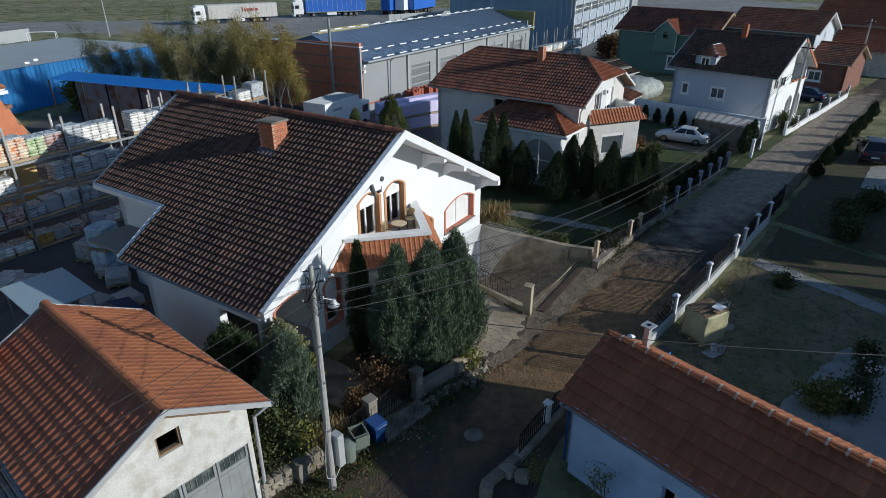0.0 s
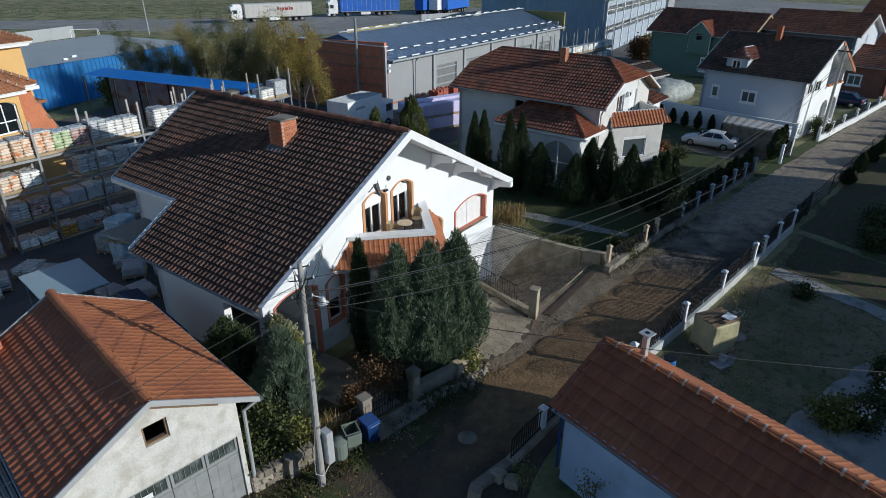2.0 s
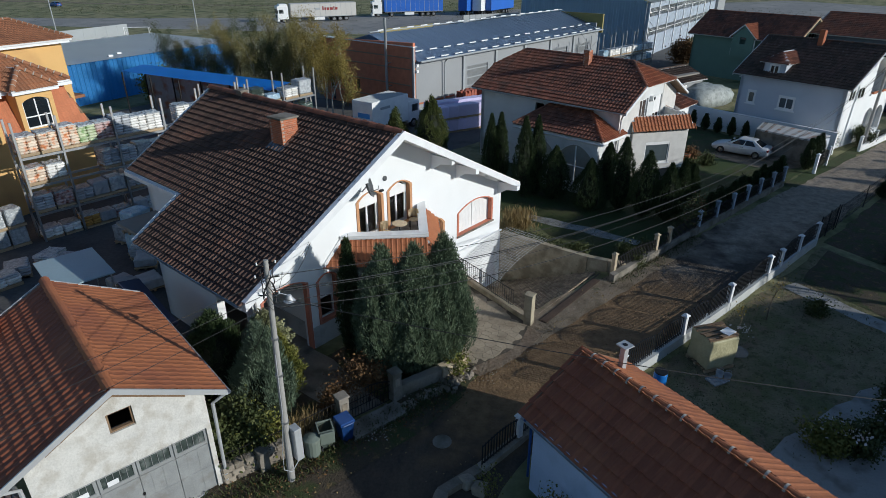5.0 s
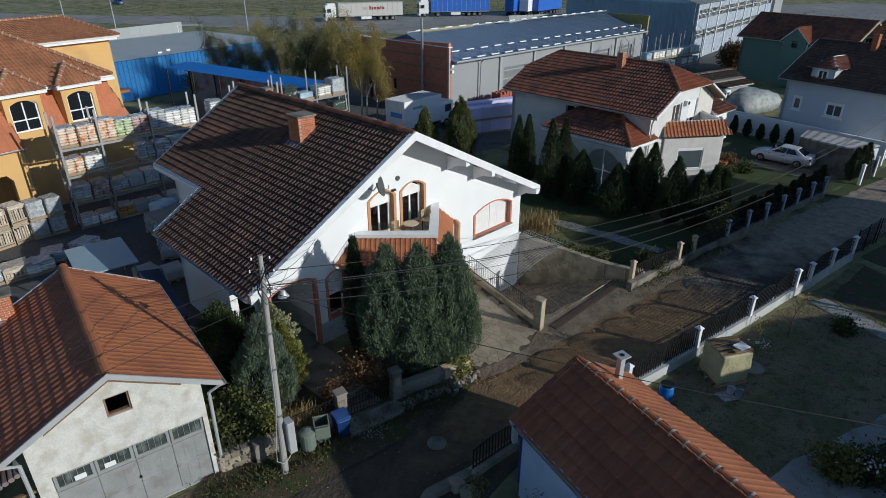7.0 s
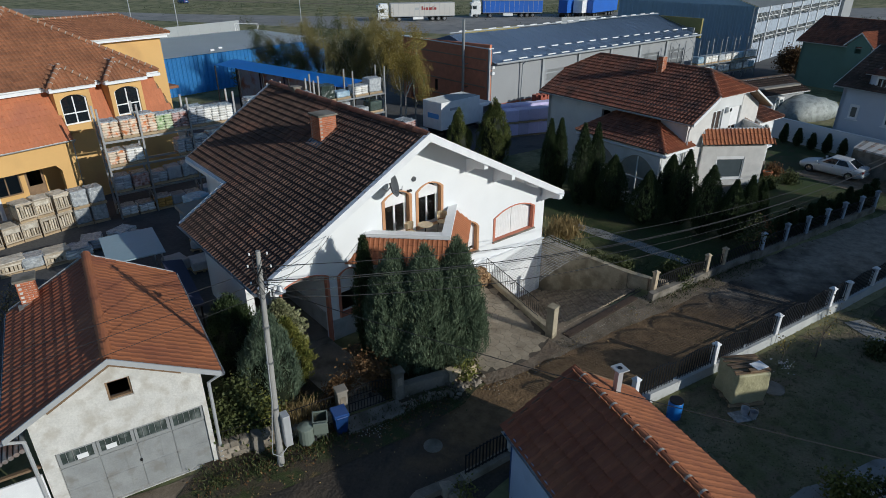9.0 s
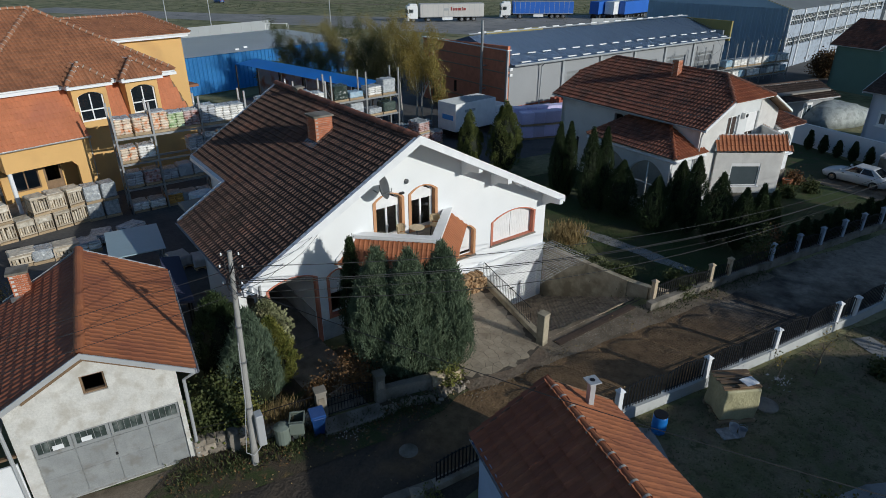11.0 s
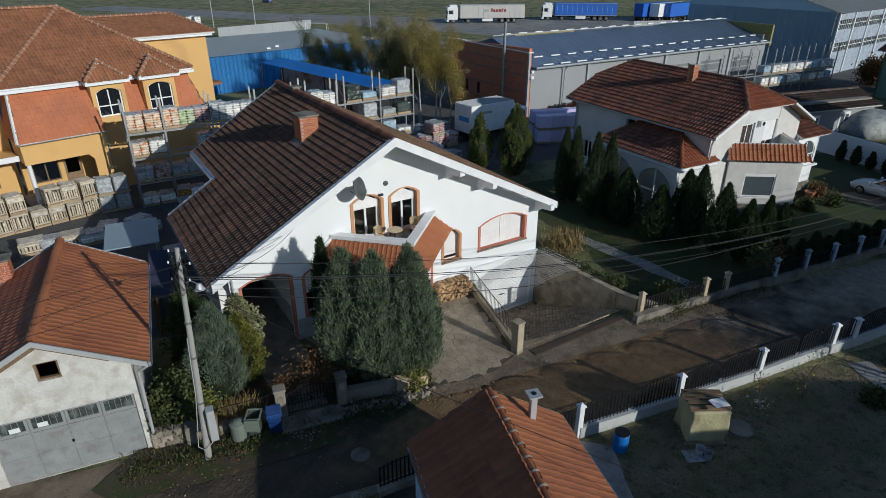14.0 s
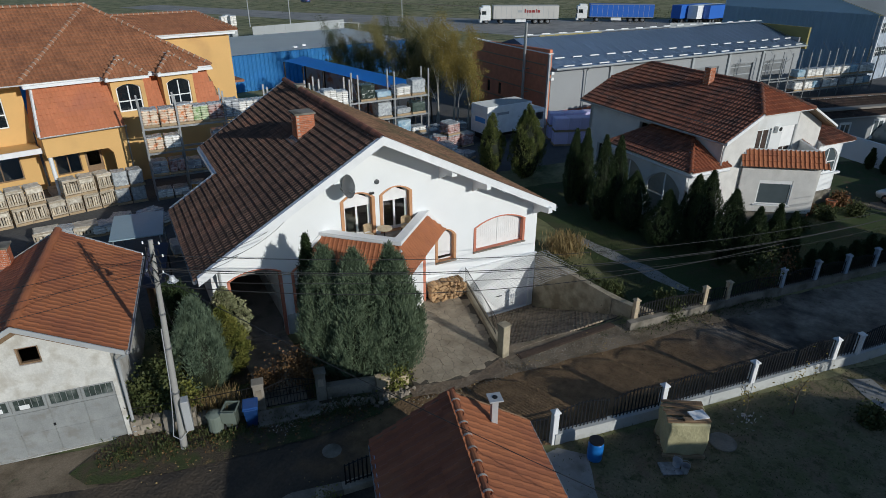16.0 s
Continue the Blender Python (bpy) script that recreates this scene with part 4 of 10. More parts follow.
def patch(name, pts, z, material, label, category="ground"):
    """A flat piece of ground with a ragged outline."""
    rng = np.random.default_rng(len(pts) * 7 + int(abs(pts[0][0]) * 10))
    out = []
    for (x0, y0), (x1, y1) in zip(pts, pts[1:] + pts[:1]):
        d = math.hypot(x1 - x0, y1 - y0)
        k = max(1, int(d / 0.7)) if d < 40 else 6
        for i in range(k):
            w = min(0.1, d * 0.03)
            out.append((x0 + (x1 - x0) * i / k + rng.uniform(-w, w), y0 + (y1 - y0) * i / k + rng.uniform(-w, w)))
    bm = bmesh.new()
    vs = [bm.verts.new((x, y, z)) for x, y in out]
    es = [bm.edges.new((vs[i], vs[(i + 1) % len(vs)])) for i in range(len(vs))]
    bmesh.ops.triangle_fill(bm, use_beauty=True, use_dissolve=False, edges=es, normal=(0, 0, 1))
    return solo(name, bm, material, label, category, "structure")


patch("storage_yard", [(-42, 12), (-20, 7), (-13, 13), (-7.6, 18.5), (-16, 28), (-13.5, 32), (-1.5, 47), (16, 74), (36, 108), (30, 118), (-10, 112), (-24, 84), (-36, 56), (-46, 30)], 0.008, M["lot"], "asphalt storage yard toned dark as shaded, between halls and racks", "yard")
patch("truck_lot", [(-170, 128), (-90, 125), (-48, 122), (-10, 118), (40, 142), (120, 200), (90, 235), (20, 200), (-20, 172), (-50, 152), (-110, 142), (-170, 142)], 0.008, M["sunlit_lot"], "asphalt truck lot toned pale as sunlit, along the field", "yard")
patch("north_lawn", [(3.4, 32.5), (7.6, 26.6), (12.6, 32.3), (20, 41), (24.5, 46.5), (17, 57.6), (10, 52), (-1, 42), (-4, 38)], 0.01, M["lawn"], "garden lawn coloured dark for the shade on it", "lawn")
patch("south_yard", [(7.0, 18.0), (9.7, 20.9), (14.8, 26.6), (18.6, 31.0), (27, 20), (20, 3), (8, 6), (9.5, 12)], 0.01, M["yard"], "patchy shaded turf of the yard", "yard")
# dark verge earth here carries the garden's shade in its colour
patch("south_garden", [(18.9, 31.6), (26.6, 40.6), (34.6, 49.6), (50, 40), (34, 18), (27.5, 20.5)], 0.01, M["verge"], "garden ground coloured dark for its shade", "garden")
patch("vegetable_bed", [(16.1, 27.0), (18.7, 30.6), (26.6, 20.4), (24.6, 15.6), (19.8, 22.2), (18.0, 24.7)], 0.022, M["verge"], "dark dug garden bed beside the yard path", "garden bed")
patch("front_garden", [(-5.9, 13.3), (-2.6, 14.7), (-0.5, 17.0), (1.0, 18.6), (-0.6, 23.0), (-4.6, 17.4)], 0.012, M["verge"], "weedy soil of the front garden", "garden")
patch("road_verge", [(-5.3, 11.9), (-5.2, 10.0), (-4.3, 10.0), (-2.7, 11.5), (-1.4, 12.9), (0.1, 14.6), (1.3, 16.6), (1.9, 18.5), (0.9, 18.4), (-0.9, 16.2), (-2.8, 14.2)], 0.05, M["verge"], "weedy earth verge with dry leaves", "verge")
patch("road_shoulder", [(1.0, 17.8), (2.4, 18.9), (4.5, 20.9), (6.4, 23.2), (7.9, 25.0), (12.8, 31.0), (12.2, 31.5), (7.0, 26.0), (5.0, 24.2), (3.2, 21.9), (1.2, 19.0)], 0.046, M["gravel"], "gravelly earth shoulder of the street", "verge")
patch("far_verge", [(20.6, 40.3), (29.6, 50.2), (36, 57.2), (43, 64.8), (42.6, 65.2), (34.6, 57.0), (28.8, 50.8), (20.2, 41)], 0.03, M["lawn"], "grass verge beside the street", "verge")
patch("garden_path", [(2.6, 33.8), (3.0, 32.7), (6.4, 31.2), (9.5, 29.6), (10.0, 30.2), (6.8, 31.9)], 0.03, M["paving"], "pale concrete path across the lawn", "path")
patch("yard_path", [(15.0, 26.3), (15.5, 25.6), (17.2, 23.6), (18.7, 21.2), (24, 14), (24.8, 14.6), (19.4, 21.9), (17.8, 24.3), (15.8, 26.8)], 0.03, M["paving"], "narrow concrete path across the yard", "path")
patch("yard_slab", [(10.6, 15.1), (11.6, 16.1), (13.2, 17.4), (15.6, 19.3), (18.8, 14.5), (14.5, 10.5)], 0.035, M["paving"], "cracked concrete slab in the yard", "slab")
patch("shed_apron", [(6.6, 17.3), (7.0, 18.0), (7.9, 18.2), (8.5, 16.9), (10.6, 13.4), (9.6, 12.6)], 0.03, M["paving"], "pale concrete apron beside the shed", "slab")
patch("car_court", [(16.6, 47.2), (20.4, 43.6), (24.4, 46.0), (20.2, 50.6)], 0.02, M["gravel"], "earth parking court by the garden wall", "yard")
patch("neighbour_slab", [(27.2, 37.0), (30.5, 41.2), (36, 42.5), (38, 37), (31, 33.5)], 0.03, M["paving"], "pale concrete slab in the neighbouring yard", "slab")
patch("garage_apron", [(-8.4, 8.2), (-6.9, 6.6), (-4.0, 10.0), (-5.2, 11.4)], 0.02, M["gravel"], "earth apron before the garage gate", "yard")
patch("field_path", [(-240, 205), (-120, 186), (-66, 188), (-66, 191), (-120, 190), (-240, 211)], 0.02, M["gravel"], "pale track across the field", "path")
patch("driveway_edge", [tuple((HOUSE @ Vector((x, y, 0))).to_2d()) for x, y in ((-1.1, -4.05), (0.0, -4.35), (0.7, -4.5), (1.6, -4.5), (2.6, -4.15), (2.65, -4.9), (0.7, -5.0), (-1.2, -4.6))], 0.082, M["mud"], "trodden earth over the driveway's edge", "verge")
patch("porch_path", [(-5.6, 17.1), (-4.6, 18.68), (-3.7, 18.15), (-2.4, 16.9), (-1.2, 16.0), (-2.2, 15.0), (-3.9, 16.0)], 0.03, M["concrete"], "grey concrete path from the gate to the porch", "path")
solo("manhole_cover", lathe([(0.30, 0.0), (0.30, 0.05), (0.27, 0.054), (0.02, 0.054)], 20), M["concrete"], "round worn concrete manhole cover in the street", "manhole cover", "structure", m=pose(0.96, 14.49, 0))

# ---- main house ----
RL, RR, RZ = 0.615, 0.508, 7.87                     # pitch of its two slopes, height of its ridge


def roof_z(x):
    return RZ + RL * x if x < 0 else RZ - RR * x


def brick_stack(parent, x0, x1, y0, y1, z0, z1, material, name="brick", l=0.25, h=0.075, wall=None):
    """Bricks laid round a rectangular shaft, each with its own edges, on a recessed mortar core."""
    core = part("mortar_core", box(x0 + 0.012, x1 - 0.012, y0 + 0.012, y1 - 0.012, z0, z1), wall or M["mortar"], parent)
    key = {}
    z, r = z0, 0
    while z < z1 - 0.03:
        for side in range(4):
            a, b = (x0, x1) if side % 2 == 0 else (y0, y1)
            n = max(1, round((b - a) / l))
            step = (b - a) / n
            for i in range(n):
                s = a + (i + (0.5 if r % 2 else 0)) * step
                w = step if s + step <= b + 1e-6 else step / 2
                k = round(w, 3)
                if k not in key:
                    bm = box(0.006, w - 0.006, 0, 0.04, 0.006, h - 0.006)
                    bm.faces.ensure_lookup_table()
                    me = bpy.data.meshes.new(name)
                    bm.to_mesh(me)
                    bm.free()
                    me.materials.append(material)
                    key[k] = me
                ob = new(name, key[k])
                ob.parent = parent
                m = (pose(s, y0, z), pose(x1, s, z, 0, 0, 90), pose(a + b - s, y1, z, 0, 0, 180), pose(x0, a + b - s, z, 0, 0, -90))[side]
                ob.matrix_basis = m
        z += h
        r += 1
    return core


def main_house():
    t = thing("house", "white rendered village house with a dark brown tiled gable roof", "house", HOUSE)
    Y = 1.35
    big = arched(4.87, 7.45, 1.72, 2.86, 0.34)
    small = arched(2.92, 3.74, 1.62, 2.80, 0.30)
    d1 = arched(-1.22, -0.02, 3.58, 5.22, 0.26)
    d2 = arched(0.42, 1.62, 3.58, 5.22, 0.26)
    arch = arched(-5.80, -3.96, 0.02, 2.90, 0.26)
    side = arched(-3.42, -2.62, 1.0, 2.72, 0.22)
    gate = rect(4.75, 8.0, -2.0, 0.12)
    front = [(-6.2, 0.0), (-6.2, roof_z(-6.2) - 0.16), (0, RZ - 0.16), (8.25, roof_z(8.25) - 0.16), (8.25, -2.1), (4.4, -2.1), (4.4, 0)]
    part("front_wall", panel(front, [big, small, d1, d2, arch, side, gate], Y, Y + 0.32), M["white"], t)
    part("basement_plinth", panel([(2.3, 0.0), (4.4, 0.0), (4.4, -2.1), (8.28, -2.1), (8.28, 0.86), (2.3, 0.86)], [gate], Y - 0.05, Y - 0.001), M["white"], t)
    part("porch_plinth", box(-3.84, -2.3, Y - 0.03, Y - 0.002, 0, 0.9), M["whitewash"], t, "grey plinth beside the porch")
    part("porch_plinth", box(-3.80, -3.752, Y + 0.33, 7.18, 0.11, 0.9), M["whitewash"], t)
    part("plinth_ledge", box(2.25, 8.32, Y - 0.12, Y - 0.002, 0.86, 0.93), M["paint"], t, "white ledge above the plinth")
    # side, back and inner walls
    part("side_wall", panel([(0, 0), (6.64, 0), (6.64, roof_z(-6.2) - 0.2), (0, roof_z(-6.2) - 0.2)], [rect(4.2, 6.2, 0.02, 2.5)], 0, 0.3), M["white"], t, m=pose(-6.2, 8.0, 0, 0, 0, -90) @ pose(0, 0, 0))
    part("side_wall", panel(rect(0, 4.6, 0, roof_z(-4.2) - 0.2), (), 0, 0.3), M["white"], t, m=pose(-4.2, 12.4, 0, 0, 0, -90))
    part("side_wall", box(-6.2, -4.2, 7.7, 8.0, 0, roof_z(-4.2) - 1.6), M["white"], t)
    part("side_wall", box(7.95, 8.25, Y + 0.3, 12.4, -2.1, roof_z(8.25) - 0.2), M["white"], t)
    part("back_wall", panel([(-4.2, 0), (8.25, 0), (8.25, roof_z(8.25) - 0.2), (0, RZ - 0.2), (-4.2, roof_z(-4.2) - 0.2)], (), 12.1, 12.4), M["white"], t)
    part("floor_slab", box(-6.0, 8.0, Y + 0.35, 12.1, 2.85, 3.0), M["room"], t)
    part("ground_floor", box(-3.4, 7.9, Y + 0.35, 12.1, 0.3, 0.4), M["room"], t)
    part("porch_inner_wall", box(-3.75, -3.4, Y + 0.32, 7.2, 0, 2.85), M["white"], t)
    back = part("porch_back_wall", panel(rect(-5.9, -3.75, 0, 2.85), [rect(-5.3, -4.3, 0.05, 2.15)], 7.2, 7.45), M["white"], t)
    d = part("door", box(-5.3, -4.3, 7.25, 7.32, 0.05, 2.15), M["wood"], t, "brown wooden porch door")
    part("handle", rod((-4.42, 7.22, 1.1), (-4.3, 7.22, 1.1), 0.015), M["steel"], d)
    part("porch_threshold", box(-5.79, -3.97, Y - 0.06, Y + 0.315, 0.0, 0.07), M["concrete"], t)
    part("porch_floor", box(-5.9, -3.75, Y + 0.32, 7.2, 0.02, 0.10), M["concrete"], t)
    # roof
    L = [(0, 0, RZ), (0, 12.95, RZ), (-4.85, 12.8, roof_z(-4.85)), (-4.85, 8.22, roof_z(-4.85)), (-6.95, 8.22, roof_z(-6.95)), (-6.9, 0.55, roof_z(-6.9))]
    R = [(0, 0, RZ), (8.6, 0.5, roof_z(8.6)), (8.6, 12.8, roof_z(8.6)), (0, 12.95, RZ)]
    # the slopes' shade and sun are also put into their tile colours
    left = tiled_slope(t, L, (0, 1, 0), M["tile_shade_side"], M["paint"], 0.14, 300, (-3.5, 0, 5), "roof_slope", "weathered brown interlocking tiles, darkened for the slope turned from the sun", relief=1.2, scale=0.88, trim=True)
    right = tiled_slope(t, R, (0, 1, 0), M["tile_sun_side"], M["paint"], 0.14, 120, (4, 0, 6), "roof_slope", "mossy brown interlocking tiles, lightened for the sunny slope", trim=True)
    ridge_caps(left, (0, 0.05, RZ + 0.03), (0, 12.95, RZ + 0.03), M["tile_brown"], 0.165, 0.42)
    for p, q in (((0, 0, RZ), (-6.9, 0.55, roof_z(-6.9))), ((0, 0, RZ), (8.6, 0.5, roof_z(8.6)))):
        a, b = Vector(p), Vector(q)
        w = (b - a).normalized()
        n = Vector((0, -1, 0))
        bm = bmesh.new()
        vs = [bm.verts.new(s + n * k + Vector((0, 0, z))) for s in (a, b) for k in (-0.16, 0.035) for z in (-0.22, 0.11)]
        for f in ((0, 1, 3, 2), (4, 6, 7, 5), (0, 2, 6, 4), (1, 5, 7, 3), (2, 3, 7, 6), (0, 4, 5, 1)):
            bm.faces.new([vs[i] for i in f])
        bmesh.ops.recalc_face_normals(bm, faces=bm.faces)
        part("verge_board", bm, M["paint"], t, "white painted verge board")
    part("verge_board", slab([(-4.9, 8.2), (-4.82, 8.2), (-4.82, 12.8), (-4.9, 12.8)], roof_z(-4.85) - 0.16, roof_z(-4.85) + 0.02), M["paint"], t)
    for a, b in (((-4.85, 8.2, roof_z(-4.85)), (-6.95, 8.2, roof_z(-6.95))), ((0, 12.97, RZ), (-4.85, 12.83, roof_z(-4.85))), ((0, 12.97, RZ), (8.6, 12.83, roof_z(8.6)))):
        bm = bmesh.new()
        vs = [bm.verts.new(Vector(s) + Vector((0, k, z))) for s in (a, b) for k in (0.0, 0.04) for z in (-0.18, 0.06)]
        for f in ((0, 1, 3, 2), (4, 6, 7, 5), (0, 2, 6, 4), (1, 5, 7, 3), (2, 3, 7, 6), (0, 4, 5, 1)):
            bm.faces.new([vs[i] for i in f])
        bmesh.ops.recalc_face_normals(bm, faces=bm.faces)
        part("verge_board", bm, M["paint"], t)
    gutter(t, (-7.0, 0.6, roof_z(-6.95) - 0.05), (-7.0, 8.2, roof_z(-6.95) - 0.05))
    gutter(t, (8.66, 0.5, roof_z(8.6) - 0.06), (8.66, 12.8, roof_z(8.6) - 0.06))
    # brackets under the verge
    for x in (-1.75, 3.1, 4.75, 8.1):
        z = roof_z(x) - 0.16
        prof = [(0, z - 0.62), (0.06, z - 0.62), (0.5, z - 0.34), (1.12, z - 0.24), (1.12, z), (0, z)]
        bm = bmesh.new()
        a = [bm.verts.new((x - 0.11, Y - p, q)) for p, q in prof]
        b = [bm.verts.new((x + 0.11, Y - p, q)) for p, q in prof]
        bm.faces.new(a)
        bm.faces.new(b[::-1])
        for i in range(len(a)):
            bm.faces.new((a[i], b[i], b[(i + 1) % len(a)], a[(i + 1) % len(a)]))
        bmesh.ops.recalc_face_normals(bm, faces=bm.faces)
        part("bracket", bm, M["white"], t, "white rafter bracket")
    for x in (5.9, 6.9):
        part("rafter_end", box(x - 0.05, x + 0.05, 0.62, 1.35, roof_z(x) - 0.3, roof_z(x) - 0.16), M["paint"], t)
    # chimney on the left slope
    ch = part("chimney", box(-1.7, -1.0, 5.0, 5.7, 6.4, 6.9), M["brick"], t, "orange brick chimney with a concrete cap")
    brick_stack(ch, -1.74, -0.96, 4.96, 5.74, 6.66, 7.86, M["brick"])
    part("cap", soft(box(-1.8, -0.9, 4.9, 5.8, 7.86, 7.94), 0.02), M["concrete"], ch, "flat concrete cap")
    bm = bmesh.new()
    vs = [bm.verts.new(p) for p in ((-2.02, 4.84, roof_z(-2.02) + 0.075), (-0.95, 4.84, roof_z(-0.95) + 0.075), (-0.95, 5.84, roof_z(-0.95) + 0.075), (-2.02, 5.84, roof_z(-2.02) + 0.075))]
    bm.faces.new(vs)
    bmesh.ops.solidify(bm, geom=list(bm.faces), thickness=-0.02)
    part("flashing", bm, M["steel"], ch, "grey metal flashing")
    vent = part("ridge_vent", soft(box(-0.14, 0.2, 10.1, 10.5, RZ - 0.2, RZ + 0.2), 0.02), M["concrete"], t, "low concrete vent astride the ridge")
    part("cap", box(-0.2, 0.26, 10.04, 10.56, RZ + 0.2, RZ + 0.25), M["concrete"], vent)
    # windows and doors
    for loop, trim, d in ((big, "salmon", 0.12), (small, "ochre", 0.12), (d1, "ochre", 0.13), (d2, "ochre", 0.13), (arched(-5.80, -3.96, -0.3, 2.90, 0.26), "salmon", 0.10), (side, "salmon", 0.11)):
        surround(grown(loop, -0.012), d, t, M[trim], Y - 0.035, Y + 0.19, {"ochre": "ochre painted surround", "salmon": "salmon painted surround"}[trim])
    def shutter(loop, y, x0, x1, z0, z1):
        w = part("window", panel(loop, [grown(loop, -0.07)], y, y + 0.06), M["pvc"], t, "window with lowered white shutter")
        part("backing", panel(grown(loop, -0.02), (), y + 0.04, y + 0.055), M["shutter"], w)
        for i in range(int((x1 - x0) / 0.11)):
            x = x0 + 0.05 + i * 0.11
            rise = 0.30 * math.sin(math.pi * min(1, max(0, (x - x0) / (x1 - x0)))) ** 0.8
            part("slat", box(x, x + 0.106, y + 0.015, y + 0.035, z0 + 0.05, z1 + rise - 0.04), M["shutter"], w)
        return w
    w = shutter(big, Y + 0.2, 4.87, 7.45, 1.72, 2.86)
    part("centre_bar", box(6.13, 6.19, Y + 0.19, Y + 0.24, 1.76, 3.16), M["pvc"], w)
    part("sill", box(4.75, 7.57, Y - 0.12, Y + 0.2, 1.66, 1.72), M["concrete"], w)
    w = part("window", panel(small, [grown(small, -0.06)], Y + 0.18, Y + 0.24), M["pvc"], t)
    part("blind", panel([(2.97, 1.80), (3.69, 1.80), (3.69, 2.82), (3.33, 3.04), (2.97, 2.82)], (), Y + 0.2, Y + 0.22), M["shutter"], w, "white roller blind, almost closed")
    part("pane", box(2.97, 3.69, Y + 0.205, Y + 0.215, 1.68, 1.86), M["glass"], w)
    part("sill", box(2.82, 3.84, Y - 0.1, Y + 0.18, 1.56, 1.62), M["concrete"], w)
    for x0, loop in ((-1.22, d1), (0.42, d2)):
        w = window(t, loop, Y + 0.2, bars=1, name="balcony_door", frame_w=0.13)
        part("shutter_box", panel([(x0 + 0.08, 4.88), (x0 + 1.12, 4.88), (x0 + 1.12, 5.16), (x0 + 0.6, 5.42), (x0 + 0.08, 5.16)], (), Y + 0.15, Y + 0.2), M["shutter"], w)
        part("handle", rod((x0 + 0.66, Y + 0.17, 4.0), (x0 + 0.66, Y + 0.17, 4.14), 0.012), M["steel"], w)
    w = window(t, side, Y + 0.2, bars=0)
    part("shutter", panel([(-3.4, 1.9), (-2.64, 1.9), (-2.64, 2.7), (-3.02, 2.9), (-3.4, 2.7)], (), Y + 0.14, Y + 0.18), M["shutter"], w)
    g = part("garage_door", box(4.75, 8.0, Y + 0.1, Y + 0.16, -2.0, 0.12), M["paint"], t, "white panelled basement garage door")
    for i in range(7):
        part("door_panel", soft(box(4.78, 7.97, Y + 0.075, Y + 0.1, -1.97 + i * 0.295, -1.97 + i * 0.295 + 0.275), 0.012, 1), M["paint"], g)
    part("handle", box(6.2, 6.5, Y + 0.03, Y + 0.075, -1.1, -1.06), M["iron"], g)
    # three-cornered balcony
    P = [(-2.2, Y), (0.1, -0.92), (2.42, Y)]
    part("balcony_floor", slab(P, 2.85, 3.58), M["paving"], t)
    for a, b in ((P[0], P[1]), (P[1], P[2])):
        a, b = Vector((*a, 0)), Vector((*b, 0))
        w = (b - a).normalized()
        n = Vector((w.y, -w.x, 0))
        for name, ins, out, z0, z1, material in (("parapet", 0.22, 0.0, 2.6, 4.06, "white"), ("coping", 0.27, 0.09, 4.06, 4.2, "paint")):
            part(name, slab([((a + w * 0.0 - n * ins).x, (a - n * ins).y), ((b - n * ins).x, (b - n * ins).y), ((b + n * out).x, (b + n * out).y), ((a + n * out).x, (a + n * out).y)], z0, z1), M[material], t)
        part("bay_wall", slab([((a - n * 0.3).x, (a - n * 0.3).y), ((b - n * 0.3).x, (b - n * 0.3).y), (b.x, b.y), (a.x, a.y)], 0, 2.85), M["white"], t)
    part("coping_corner", slab([(0.1, -1.05), (0.32, -0.82), (0.1, -0.5), (-0.12, -0.82)], 4.05, 4.206), M["paint"], t)
    # tiled apron below the parapet, mitred at the corner
    o = 0.62
    A = [(-2.2, Y, 3.98), (0.1, -0.92, 3.98), (0.1, -0.92 - o * 1.41, 3.2), (-2.2 - o * 1.41, Y, 3.2)]
    B = [(0.1, -0.92, 3.98), (2.42, Y, 3.98), (2.42 + o * 1.41, Y, 3.2), (0.1, -0.92 - o * 1.41, 3.2)]
    for pts, way in ((A, (2.3, -2.27, 0)), (B, (2.32, 2.27, 0))):
        s = tiled_slope(t, pts, way, M["tile_orange"], M["paint"], 0.08, 90, (0, -1, 4), "apron_roof", "orange clay tile apron below the balcony", relief=0.5, scale=0.8)
    for a, b in (((-2.2 - o * 1.41, Y), (-2.2, Y)), ((2.42 + o * 1.41, Y), (2.42, Y))):
        bm = bmesh.new()
        vs = [bm.verts.new((x, y, z)) for (x, zz) in ((a[0], 3.3), (b[0], 4.05)) for y in (Y - 0.06, Y - 0.01) for z in (zz - 0.12, zz + 0.09)]
        for f in ((0, 1, 3, 2), (4, 6, 7, 5), (0, 2, 6, 4), (1, 5, 7, 3), (2, 3, 7, 6), (0, 4, 5, 1)):
            bm.faces.new([vs[i] for i in f])
        bmesh.ops.recalc_face_normals(bm, faces=bm.faces)
        part("apron_edge", bm, M["paint"], t)
    part("pillar", box(2.0, 2.14, 0.95, 1.09, 0, 3.3), M["salmon"], t, "salmon pillar below the apron")
    # small fittings on the front
    part("vent_cap", lathe([(0.10, 0), (0.10, 0.05), (0.05, 0.06)], 12), M["dish"], t, "round wall vent", m=pose(0.22, Y, 5.82, 90))
    part("floodlight", soft(box(-0.12, 0.06, Y - 0.12, Y - 0.02, 5.36, 5.44), 0.01), M["iron"], t)
    a = part("downpipe", rod((-6.1, Y - 0.05, 0.1), (-6.1, Y - 0.05, 3.7), 0.045), M["zinc"], t)
    for i, x in enumerate((-3.6, -5.0)):
        part("cable_bracket", rod((x, Y, 5.0 - i * 0.8), (x, Y - 0.35, 5.05 - i * 0.8), 0.02), M["steel"], t)
